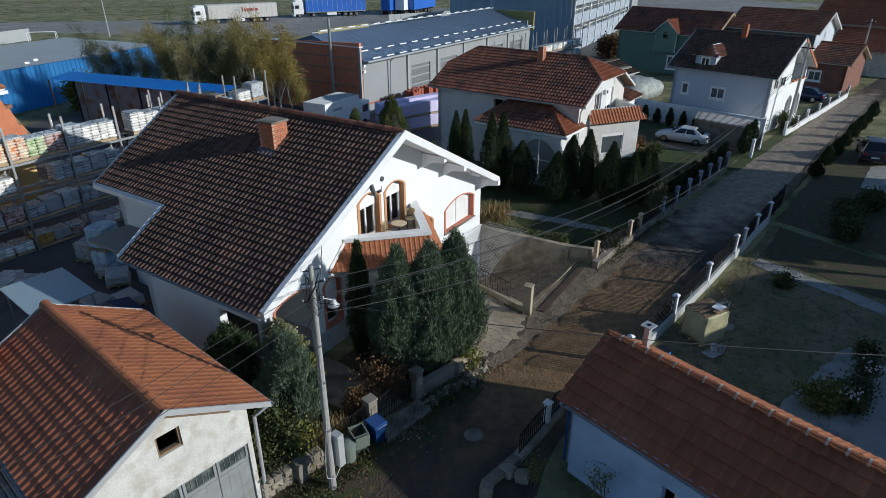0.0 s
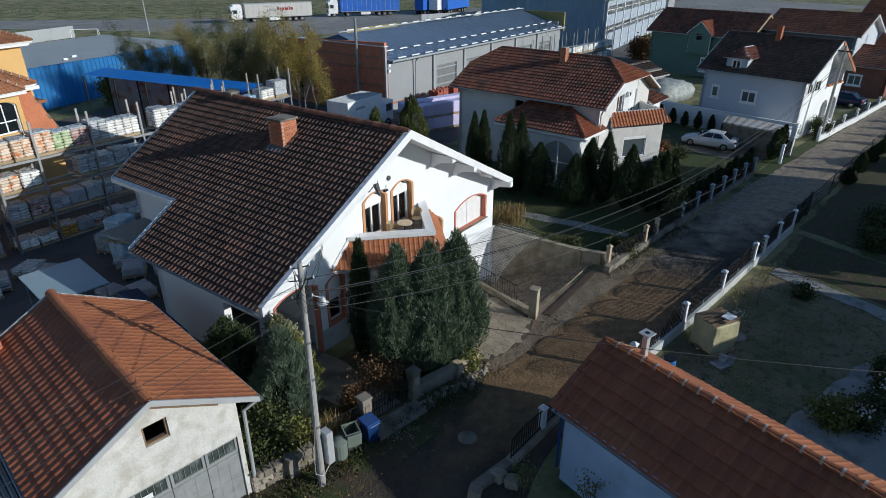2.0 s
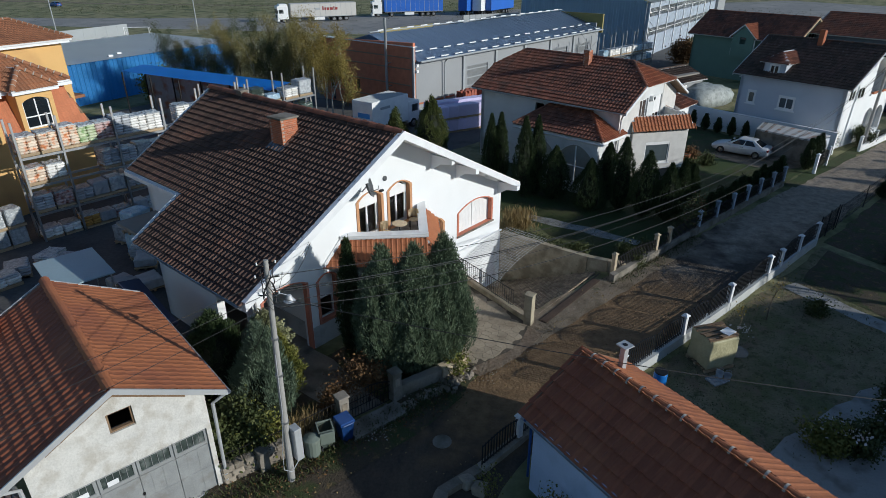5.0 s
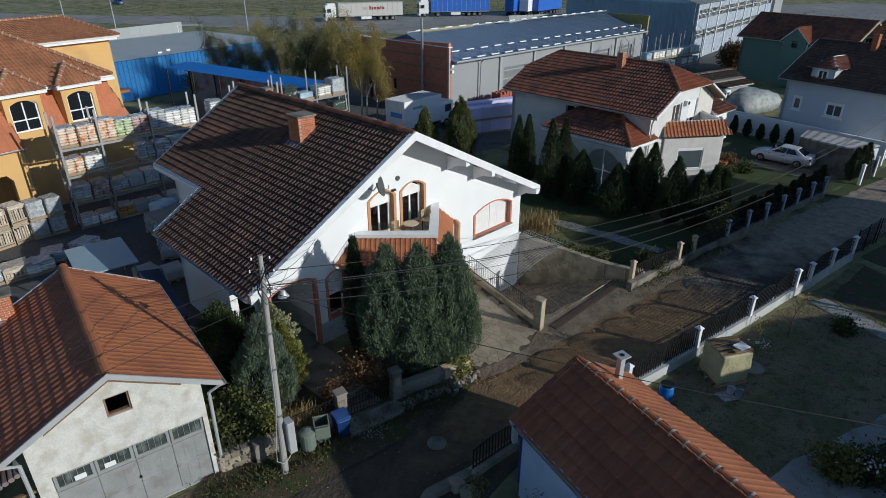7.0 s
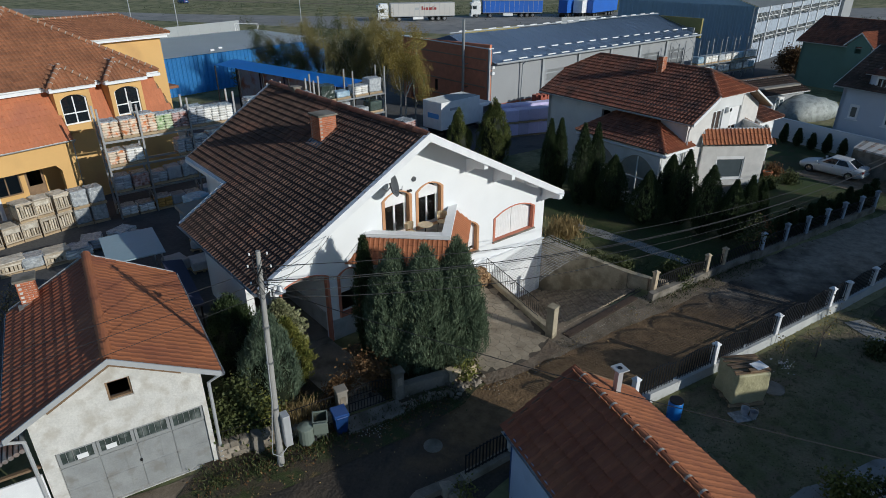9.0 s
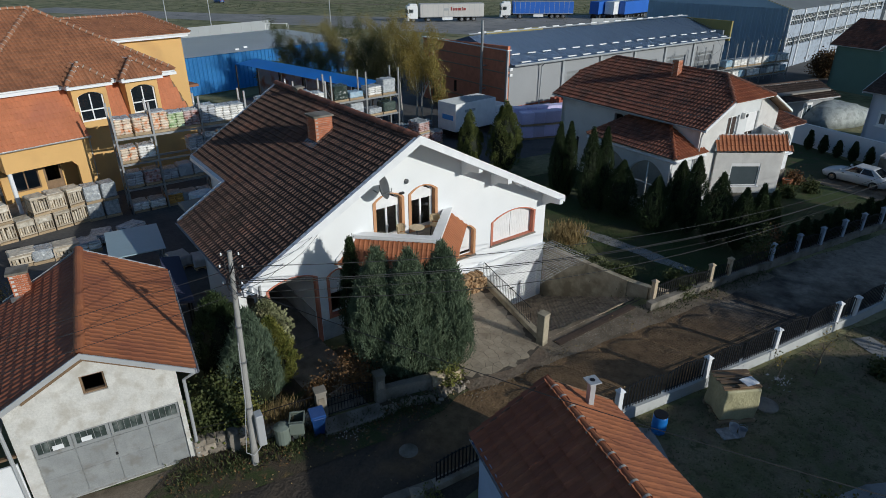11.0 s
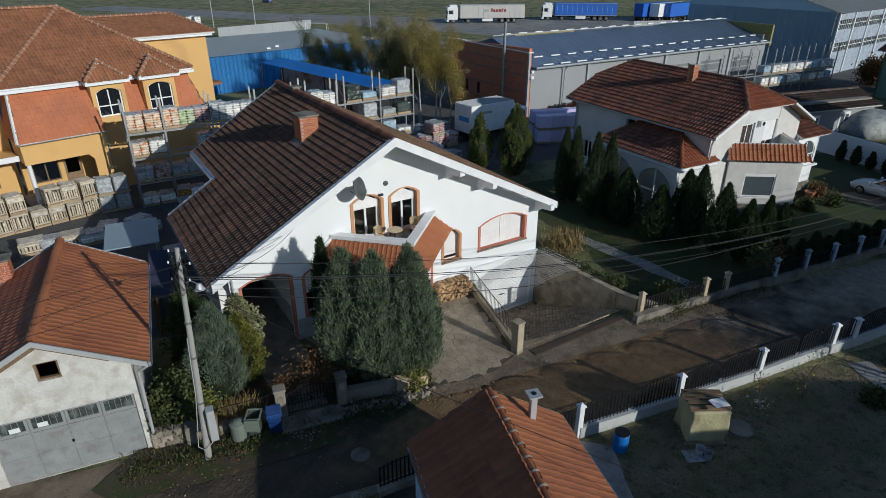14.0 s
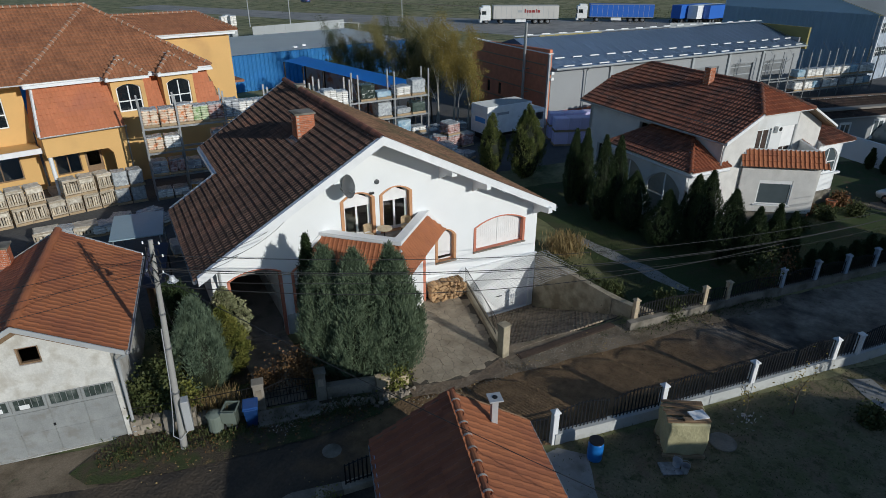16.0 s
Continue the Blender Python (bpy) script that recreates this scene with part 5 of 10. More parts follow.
    return t


main_house()

dish = thing("satellite_dish", "dark grey satellite dish on the white gable wall", "satellite dish", HOUSE @ pose(-1.27, 1.35, 5.77))
part("reflector", lathe([(0.02, 0.0), (0.2, 0.02), (0.36, 0.07), (0.44, 0.13), (0.45, 0.13), (0.36, 0.05), (0.2, 0.0), (0.02, -0.02)], 24), M["dish"], dish, m=pose(0, -0.62, 0.28, 74, 0, 41), smooth=True)
part("arm", tube([(0, 0, 0), (0, -0.35, 0), (0, -0.58, 0.25)], 0.025, 6), M["steel"], dish)
part("feed", tube([(0, -0.62, 0.02), (0.2, -1.0, 0.2), (0.2, -1.02, 0.34)], 0.018, 5), M["steel"], dish)


def bistro_chair(m):
    c = thing("balcony_chair", "cream rattan balcony chair with a round back", "chair", m, "balcony furniture")
    part("seat", lathe([(0.21, 0.42), (0.235, 0.44), (0.22, 0.47), (0.02, 0.48)], 16), M["cloth"], c)
    pts = [(0.22 * math.cos(a), 0.22 * math.sin(a), 0) for a in (math.pi * i / 8 for i in range(9))]
    bm = bmesh.new()
    rows = [[bm.verts.new((x * k, y * k + 0.02, z)) for x, y, _ in pts] for k, z in ((0.95, 0.52), (1.1, 0.72), (1.05, 0.9))]
    for a, b in zip(rows, rows[1:]):
        for i in range(len(a) - 1):
            bm.faces.new((a[i], a[i + 1], b[i + 1], b[i]))
    bmesh.ops.solidify(bm, geom=list(bm.faces), thickness=0.025)
    part("backrest", bm, M["cloth"], c)
    for x, y in ((-0.16, -0.16), (0.16, -0.16), (-0.16, 0.16), (0.16, 0.16)):
        part("leg", rod((x * 1.2, y * 1.2, 0), (x, y, 0.43), 0.014, n=6), M["iron"], c)
    return c


bistro_chair(HOUSE @ pose(-0.5, 0.62, 3.58, 0, 0, 20) @ Matrix.Scale(0.88, 4))
bistro_chair(HOUSE @ pose(1.12, 0.68, 3.58, 0, 0, -40) @ Matrix.Scale(0.88, 4))
tb = thing("balcony_table", "small round cream table on an iron foot", "table", HOUSE @ pose(0.12, 0.5, 3.58) @ Matrix.Scale(0.82, 4), "balcony furniture")
part("tabletop", lathe([(0.36, 0.70), (0.38, 0.72), (0.38, 0.735), (0.36, 0.745)], 24), M["cloth"], tb)
part("column", rod((0, 0, 0.03), (0, 0, 0.7), 0.025), M["iron"], tb)
part("foot", lathe([(0.22, 0), (0.22, 0.02), (0.04, 0.04)], 16), M["iron"], tb)

# ---- driveway, ramp, retaining walls ----
def flagstones(name, region, z, material, label, size=0.4, seed=4, m=None, relief=0.012):
    """Irregular stones cut from a jittered grid, each an object with a worn edge, in a recessed bed."""
    rng = np.random.default_rng(seed)
    xs, ys = [p[0] for p in region], [p[1] for p in region]
    nx, ny = int((max(xs) - min(xs)) / size) + 2, int((max(ys) - min(ys)) / size) + 2
    P = [(min(xs) + (i + 0.5 + rng.uniform(-0.75, 0.75)) * size - size, min(ys) + (j + 0.5 + rng.uniform(-0.75, 0.75)) * size - size) for i in range(nx + 1) for j in range(ny + 1)]
    bed = solo(name, slab(region, z - 0.06, z), M["joint"], label, "driveway", "structure", m)
    for px, py in P:
        q = [(px + u * 1.4 * size, py + w * 1.4 * size) for u, w in ((-1, -1), (1, -1), (1, 1), (-1, 1))]
        for ox, oy in P:
            dx, dy = ox - px, oy - py
            if 0 < dx * dx + dy * dy < 14 * size * size:
                side = lambda p: (p[0] - (px + ox) / 2) * dx + (p[1] - (py + oy) / 2) * dy
                cut = []
                for k, p in enumerate(q):
                    o = q[k - 1]
                    u, w = side(o), side(p)
                    if u * w < 0:
                        cut.append((o[0] + (p[0] - o[0]) * u / (u - w), o[1] + (p[1] - o[1]) * u / (u - w)))
                    if w <= 0:
                        cut.append(p)
                q = cut
        if len(q) < 3:
            continue
        cx, cy = sum(p[0] for p in q) / len(q), sum(p[1] for p in q) / len(q)
        if all(inside((cx + (p[0] - cx) * 0.8, cy + (p[1] - cy) * 0.8), region) for p in q):
            g = rng.uniform(0.015, 0.045)
            n = len(q)
            bm = bmesh.new()
            lo = [bm.verts.new(((p[0] - cx) * (1 - g), (p[1] - cy) * (1 - g), 0)) for p in q]
            hi = [bm.verts.new(((p[0] - cx) * (0.975 - g), (p[1] - cy) * (0.975 - g), relief + rng.uniform(0, 0.004))) for p in q]
            bm.faces.new(hi)
            for k in range(n):
                bm.faces.new((lo[k], lo[(k + 1) % n], hi[(k + 1) % n], hi[k]))
            part("flagstone", bm, material, bed, m=pose(cx, cy, z))
    return bed


flagstones("driveway", [(0.35, 1.25), (4.15, 1.25), (2.85, -4.0), (2.0, -4.45), (0.6, -4.6), (-0.9, -4.1), (-0.6, -1.5)], 0.07, M["pavingstone"], "crazy-paved stone driveway beside the house", size=0.29, m=HOUSE)


def ramp():
    bm = bmesh.new()
    n = 14
    rows = []
    for i in range(n + 1):
        y = -4.2 + 5.5 * i / n
        k = i / n
        rows.append([bm.verts.new((3.15 + 1.2 * k + (5.75 - 1.85 * k) * j / 8, y, ramp_depth(y) + 0.02)) for j in range(9)])
    for a, b in zip(rows, rows[1:]):
        for j in range(8):
            bm.faces.new((a[j], a[j + 1], b[j + 1], b[j]))
    bed = solo("garage_ramp", bm, M["joint"], "steep cobbled ramp down to the basement garage", "ramp", "structure", HOUSE)
    rng = np.random.default_rng(8)
    cob = box(-0.09, 0.09, -0.065, 0.065, 0, 0.06)
    top = [v for v in cob.verts if v.co.z > 0.02]
    for v in top:
        v.co.x *= 0.74
        v.co.y *= 0.68
    me = bpy.data.meshes.new("cobble")
    cob.to_mesh(me)
    cob.free()
    me.materials.append(M["cobble"])
    vs0 = np.array([v.co[:] for v in me.vertices])
    fs0 = [tuple(p.vertices) for p in me.polygons]
    V, F, count = [], [], 0
    for i in range(1, 36):
        y = -4.06 + i * 0.15
        k = (y + 4.2) / 5.5
        x0, x1 = 3.2 + 1.2 * k, 8.85 - 0.62 * k
        tilt = -math.degrees(math.atan(2.05 / 4.9)) if -4.0 < y < 0.9 else 0
        c = int((x1 - x0) / 0.2)
        for j in range(c):
            x = x0 + 0.1 + j * 0.2 + (0.1 if i % 2 else 0)
            m = pose(x, y, ramp_depth(y) + 0.02 + rng.uniform(0, 0.008), tilt, 0, rng.uniform(-4, 4))
            count += 1
            if count <= 300:
                ob = new("cobble", me)
                ob.parent = bed
                ob.matrix_basis = m
            else:
                M4 = np.array(m)
                off = len(V)
                V += (vs0 @ M4[:3, :3].T + M4[:3, 3]).tolist()
                F += [tuple(a + off for a in f) for f in fs0]
    heap("cobbles", V, F, M["cobble"], bed)


ramp()
drain = thing("drain_channel", "rusty grated drain across the top of the ramp", "drain", HOUSE)
part("trough", box(3.35, 8.1, -4.55, -4.2, -0.02, 0.075), M["rusty"], drain)
part("grate", box(3.4, 8.05, -4.5, -4.24, 0.075, 0.09), M["rusty"], drain, "brown rusted cover strip")

wl = thing("ramp_wall", "low concrete wall between driveway and ramp", "wall", HOUSE)
def sloped_wall(parent, a, b, w, z0a, z0b, z1a, z1b, material, name="wall"):
    """A straight wall whose foot and top may slope."""
    a, b = Vector((*a, 0)), Vector((*b, 0))
    n = (b - a).normalized().cross(Vector((0, 0, 1))) * w / 2
    bm = bmesh.new()
    vs = [bm.verts.new(p + Vector((0, 0, z))) for p, z in ((a - n, z0a), (a + n, z0a), (a + n, z1a), (a - n, z1a), (b - n, z0b), (b + n, z0b), (b + n, z1b), (b - n, z1b))]
    for f in ((0, 1, 2, 3), (4, 7, 6, 5), (0, 4, 5, 1), (3, 2, 6, 7), (1, 5, 6, 2), (0, 3, 7, 4)):
        bm.faces.new([vs[i] for i in f])
    bmesh.ops.recalc_face_normals(bm, faces=bm.faces)
    bmesh.ops.subdivide_edges(bm, edges=[e for e in bm.edges if e.calc_length() > 1.5], cuts=4, use_grid_fill=True)
    for v in bm.verts:
        v.co += Vector((random.uniform(-1, 1), random.uniform(-1, 1), random.uniform(-1, 1))) * 0.012
    return part(name, bm, material, parent)


sloped_wall(wl, (4.28, 1.3), (3.02, -3.75), 0.25, -2.2, -0.3, 0.32, 0.30, M["stained"])
rail = thing("ramp_railing", "black iron railing on the wall beside the ramp", "railing", HOUSE)
a, b = Vector((4.28, 1.2, 0.3)), Vector((3.2, -3.0, 0.3))
for i in range(31):
    p = a.lerp(b, i / 30)
    part("baluster", rod(p, p + Vector((0, 0, 0.78)), 0.009, n=5), M["iron"], rail)
for z in (0.08, 0.78):
    part("rail", rod(a + Vector((0, 0, z)), b + Vector((0, 0, z)), 0.016, n=6), M["iron"], rail)
gp = thing("gate_pillar", "rough concrete gate pillar at the driveway's mouth", "pillar", HOUSE @ pose(2.9, -3.98, 0, 0, 0, 8))
part("shaft", soft(box(-0.17, 0.17, -0.17, 0.17, -0.1, 1.36), 0.03), M["stained"], gp)
part("cap", soft(box(-0.2, 0.2, -0.2, 0.2, 1.36, 1.44), 0.03), M["stained"], gp)

rw = thing("retaining_wall", "stained concrete retaining wall beside the ramp", "wall", HOUSE)
sloped_wall(rw, (8.45, 1.3), (9.0, -3.4), 0.3, -2.2, -0.4, 0.75, 0.62, M["stained"])
sloped_wall(rw, (9.0, -3.4), (9.25, -4.3), 0.3, -0.4, -0.2, 0.62, 0.6, M["stained"])
# street end in the sunlit tone
sloped_wall(rw, (9.25, -4.3), (9.75, -4.95), 0.3, -0.2, -0.1, 0.6, 0.5, M["sunlit_wall"])

trellis = thing("wire_arch", "pale bowed wire mesh arch over the ramp", "mesh arch", HOUSE)
bm = bmesh.new()
def arch_pt(s, q):
    """s: from the low end by the railing up to the garden side, q: towards the street."""
    a = s * math.pi / 2
    return Vector((4.65 + 4.2 * (1 - math.cos(a)) + 0.05 * q, 1.2 - 1.2 * q, -0.05 + 0.95 * math.sin(a) - 0.04 * q))
for i in range(27):
    part_pts = [arch_pt(i / 26, j / 8 * 1.9) for j in range(9)]
    tube(part_pts, 0.007, 4, bm)
for j in range(17):
    tube([arch_pt(i / 20, j / 16 * 1.9) for i in range(21)], 0.007, 4, bm)
tagged(part("wire_grid", bm, M["zinc"], trellis), kind="stuff")

pile = thing("firewood_pile", "stack of split firewood against the house wall", "firewood", HOUSE)
rng = np.random.default_rng(12)
lg = {}
for row in range(6):
    for i in range(15 - row // 2):
        k = int(rng.integers(0, 5))
        if k not in lg:
            r = 0.055 + 0.012 * k
            bm = rod((0, 0, 0), (0, -0.42, 0), r, r * 0.96, 6)
            for v in bm.verts:
                v.co.x *= 1 + 0.2 * math.sin(k * 3)
            me = bpy.data.meshes.new("log")
            bm.to_mesh(me)
            bm.free()
            me.materials.append(M["log_end"])
            lg[k] = me
        ob = new("log", lg[k])
        ob.parent = pile
        ob.matrix_basis = pose(2.35 + i * 0.125 + rng.uniform(-0.03, 0.03), 1.28 - rng.uniform(0, 0.1) - 0.05 * (5 - row), 0.13 + row * 0.125 + rng.uniform(-0.015, 0.015), rng.uniform(-5, 5), rng.uniform(0, 60), rng.uniform(-6, 6))

# ---- neighbouring buildings ----
def slope_wall(parent, x0, x1, y0, y1, z, material, holes=(), name="wall"):
    """An upright wall of even height between two plan points, with holes given along it."""
    a, b = Vector((x0, y0, 0)), Vector((x1, y1, 0))
    d = b - a
    return part(name, panel(rect(0, d.length, 0, z), holes, 0, 0.28), material, parent, m=pose(x0, y0, 0, 0, 0, math.degrees(math.atan2(d.y, d.x))))


def verge(parent, a, b, drop=0.2, thick=0.05, material=None, out=(0, -1, 0)):
    a, b, n = Vector(a), Vector(b), Vector(out)
    bm = bmesh.new()
    vs = [bm.verts.new(s + n * k + Vector((0, 0, z))) for s in (a, b) for k in (0.0, thick) for z in (-drop, 0.05)]
    for f in ((0, 1, 3, 2), (4, 6, 7, 5), (0, 2, 6, 4), (1, 5, 7, 3), (2, 3, 7, 6), (0, 4, 5, 1)):
        bm.faces.new([vs[i] for i in f])
    bmesh.ops.recalc_face_normals(bm, faces=bm.faces)
    return part("verge_board", bm, material or M["paint"], parent)


def garage_house():
    """Low garage with a gable over its gate; x across the gable, y back."""
    t = thing("garage", "old white garage with an orange clay tile gable roof", "garage", pose(-6.07, 10.2, 0, 0, 0, 49.5))
    W, Z, E, LEN = 2.52, 4.70, 3.32, 6.9
    gate = rect(-1.72, 1.92, 0.02, 2.2)
    win = rect(-0.22, 0.36, 3.28, 3.86)
    k = (Z - E) / W
    part("front_wall", panel([(-2.05, 0), (-2.05, Z - k * 2.05 - 0.12), (0, Z - 0.12), (2.05, Z - k * 2.05 - 0.12), (2.05, 0)], [gate, win], 0.35, 0.6), M["oldwhite"], t, "flaking white render")
    part("side_wall", box(1.8, 2.05, 0.6, LEN - 0.35, 0, Z - k * 2.05 - 0.14), M["oldwhite"], t)
    part("side_wall", box(-2.05, -1.8, 0.6, LEN - 0.35, 0, Z - k * 2.05 - 0.14), M["oldwhite"], t)
    part("back_wall", panel([(-1.8, 0), (-1.8, Z - k * 1.8 - 0.14), (0, Z - 0.14), (1.8, Z - k * 1.8 - 0.14), (1.8, 0)], (), LEN - 0.6, LEN - 0.35), M["oldwhite"], t)
    part("attic_floor", box(-1.8, 1.8, 0.6, LEN - 0.6, 2.5, 2.6), M["wood"], t)
    # one roof: sun and shade are put into two tile colours
    a = tiled_slope(t, [(0, 0, Z), (0, LEN, Z), (W, LEN, E), (W, 0, E)], (0, 1, 0), M["tile_orange"], M["wood"], 0.1, 260, (2, 0, 4), label="interlocking clay tiles toned orange for the sunny slope", relief=0.36)
    b = tiled_slope(t, [(0, 0, Z), (0, LEN, Z), (-W, LEN, E), (-W, 0, E)], (0, 1, 0), M["tile_red"], M["wood"], 0.1, 260, (-2, 0, 4), label="interlocking clay tiles toned red-brown for the shaded slope", relief=0.45)
    ridge_caps(a, (0, 0, Z + 0.03), (0, LEN, Z + 0.03), M["tile_orange"], 0.15, 0.36)
    for s in (1, -1):
        verge(t, (0, -0.02, Z + 0.03), (s * W, -0.02, E + 0.03), 0.11, 0.04, M["zinc"])
        verge(t, (0, LEN, Z), (s * W, LEN, E), 0.16, 0.05, M["zinc"], (0, 1, 0))
        gutter(t, (s * (W + 0.06), 0.0, E - 0.06), (s * (W + 0.06), LEN, E - 0.06), 0.06)
        verge(t, (0, 0.27, Z - 0.16), (s * W * 0.62, 0.27, Z - 0.16 - k * W * 0.62), 0.16, 0.04, M["wood"])
    part("downpipe", tube([(W + 0.06, 0.1, E - 0.1), (2.2, 0.3, E - 0.4), (2.16, 0.3, 0.15)], 0.05, 7), M["zinc"], t)
    part("downpipe", tube([(-W - 0.06, 0.1, E - 0.1), (-2.2, 0.3, E - 0.4), (-2.16, 0.3, 0.15)], 0.05, 7), M["zinc"], t)
    g = part("gate", box(-1.72, 1.92, 0.44, 0.5, 0.02, 2.2), M["gate"], t, "grey sheet metal garage gate")
    for i in range(4):
        x = -1.70 + i * 0.91
        part("gate_leaf", panel(rect(x, x + 0.88, 0.05, 1.62), (), 0.415, 0.44), M["gate"], g)
        part("lintel_rail", box(x, x + 0.88, 0.41, 0.44, 1.64, 1.7), M["gate"], g)
        w = part("gate_light", panel(rect(x, x + 0.88, 1.7, 2.17), [rect(x + 0.07, x + 0.81, 1.76, 2.12)], 0.40, 0.44), M["gate"], g)
        part("pane", box(x + 0.05, x + 0.83, 0.425, 0.432, 1.74, 2.13), M["green_pane"], w)
        for j in range(4):
            part("bar", rod((x + 0.2 + j * 0.155, 0.412, 1.74), (x + 0.2 + j * 0.155, 0.412, 2.13), 0.008, n=4), M["gate"], w)
        part("brace", box(x, x + 0.88, 0.405, 0.418, 0.8, 0.85), M["gate"], g)
        for j in range(2):
            part("rib", box(x + 0.25 + j * 0.3, x + 0.27 + j * 0.3, 0.408, 0.417, 0.07, 1.6), M["gate"], g)
    part("padlock", soft(box(0.08, 0.14, 0.375, 0.41, 1.0, 1.08), 0.01), M["iron"], g)
    for x in (-1.28, -0.6):
        part("notice", box(x, x + 0.26, 0.39, 0.398, 1.78, 1.93), M["paint"], g)
    fr = part("attic_window", panel(win, [grown(win, -0.05)], 0.40, 0.5), M["wood"], t, "open dark attic window with wooden frame")
    ch = part("chimney", box(-2.03, -1.57, 6.3, 6.76, 3.5, 3.8), M["brick"], t, "old brick chimney with flaking render")
    brick_stack(ch, -2.05, -1.55, 6.28, 6.78, 3.4, 4.5, M["brick"], wall=M["oldwhite"])
    part("cap", soft(box(-2.12, -1.48, 6.21, 6.85, 4.5, 4.58), 0.02), M["concrete"], ch)
    part("flashing", box(-2.15, -1.45, 6.18, 6.26, 3.5, 3.75), M["steel"], ch)
    return t


garage_house()
lean = thing("lean_to", "corrugated lean-to roof beside the garage", "shed", pose(-6.07, 10.2, 0, 0, 0, 49.5))
for i in range(16):
    bm = rod((-2.3 - i * 0.13, 0.3, 2.66 - i * 0.045), (-2.3 - i * 0.13, 4.2, 2.66 - i * 0.045), 0.07, n=6)
    part("corrugation", bm, M["rust"], lean)
for y in (0.45, 4.0):
    part("post", box(-4.3, -4.2, y, y + 0.1, 0, 1.92), M["wood"], lean)
    part("beam", box(-4.3, -2.06, y, y + 0.1, 1.86, 1.93), M["wood"], lean)
part("gate_leaf", box(-4.2, -2.1, 0.32, 0.37, 0.05, 1.75), M["paint"], lean, "white sheet gate")


def shed():
    """Long low outbuilding; x across its gable, y back along the ridge."""
    t = thing("outbuilding", "low outbuilding with an orange clay tile roof and mortared ridge", "outbuilding", pose(4.93, 14.82, 0, 0, 0, 221))
    W, Z, E, LEN = 2.12, 3.62, 2.32, 13.0
    k = (Z - E) / W
    door = rect(0.4, 1.3, 0.02, 2.0)
    part("front_wall", panel([(-1.85, 0), (-1.85, Z - k * 1.85 - 0.1), (0, Z - 0.1), (1.85, Z - k * 1.85 - 0.1), (1.85, 0)], (), 0.25, 0.5), M["shedblue"], t)
    slope_wall(t, 1.85, 1.85, LEN - 0.3, 0.5, Z - k * 1.85 - 0.1, M["shedblue"], [rect(LEN - 4.4, LEN - 3.6, 0.9, 1.7)])
    part("side_wall", box(-1.85, -1.6, 0.5, LEN - 0.3, 0, Z - k * 1.85 - 0.1), M["shedblue"], t)
    part("back_wall", panel([(-1.6, 0), (-1.6, Z - k * 1.6 - 0.1), (0, Z - 0.1), (1.6, Z - k * 1.6 - 0.1), (1.6, 0)], (), LEN - 0.55, LEN - 0.3), M["shedblue"], t)
    part("ceiling_board", box(-1.6, 1.6, 0.5, LEN - 0.6, 2.05, 2.1), M["wood"], t)
    # same tiles both sides, coloured red for shade and orange for sun
    a = tiled_slope(t, [(0, 0, Z), (0, LEN, Z), (W, LEN, E), (W, 0, E)], (0, 1, 0), M["tile_red"], M["wood"], 0.08, 280, (1, 3, 3), label="interlocking clay tiles toned red-brown for the shaded slope", relief=0.8, scale=1.3)
    b = tiled_slope(t, [(0, 0, Z), (0, LEN, Z), (-W, LEN, E), (-W, 0, E)], (0, 1, 0), M["tile_orange"], M["wood"], 0.08, 280, (-1, 1, 3), label="clay tiles toned orange for the sunlit slope", relief=0.28, scale=1.0)
    ridge_caps(a, (0, -0.02, Z + 0.03), (0, LEN, Z + 0.03), M["tile_orange"], 0.115, 0.42, M["mortar"])
    for s in (1, -1):
        verge(t, (0, 0, Z), (s * W, 0, E), 0.1, 0.03, M["wood"])
        gutter(t, (s * (W + 0.05), 0, E - 0.05), (s * (W + 0.05), LEN, E - 0.05), 0.055)
    w = part("side_window", box(1.86, 1.9, 3.55, 4.45, 0.85, 1.75), M["pvc"], t)
    fl = part("flue", box(-1.03, -0.87, 0.57, 0.73, 2.6, 3.72), M["zinc"], t, "square pale flue with a flat hood")
    part("hood_post", box(-1.02, -1.0, 0.58, 0.6, 3.72, 3.8), M["zinc"], fl)
    part("hood_post", box(-0.90, -0.88, 0.70, 0.72, 3.72, 3.8), M["zinc"], fl)
    part("hood", soft(box(-1.13, -0.77, 0.47, 0.83, 3.8, 3.84), 0.01), M["zinc"], fl)
    # black disc on the hood, standing for a hole's dark inside
    part("hood_hole", lathe([(0.07, 3.84), (0.07, 3.852), (0.05, 3.853)], 12, at=(-0.95, 0.65, 0)), M["iron"], fl)
    part("downpipe", tube([(W + 0.05, 0.15, E - 0.05), (1.95, 0.2, E - 0.3), (1.93, 0.2, 0.1)], 0.04, 6), M["bluebin"], t)
    return t


shed()

back_lean = thing("back_lean_to", "narrow lean-to with a dark blue ribbed sheet roof behind the garage", "lean-to", pose(-6.07, 10.2, 0, 0, 0, 49.5))
for i in range(26):
    part("sheet_rib", rod((2.45, 5.9 + i * 0.16, 2.42), (3.2, 5.9 + i * 0.16, 2.3), 0.085, n=5), M["dark_sheet"], back_lean)
for y in (6.0, 8.0, 9.8):
    part("post", rod((3.1, y, 0), (3.1, y, 2.28), 0.04, n=6), M["iron"], back_lean)
part("back_board", box(2.4, 2.46, 6.9, 10.0, 0, 2.4), M["wood"], back_lean)


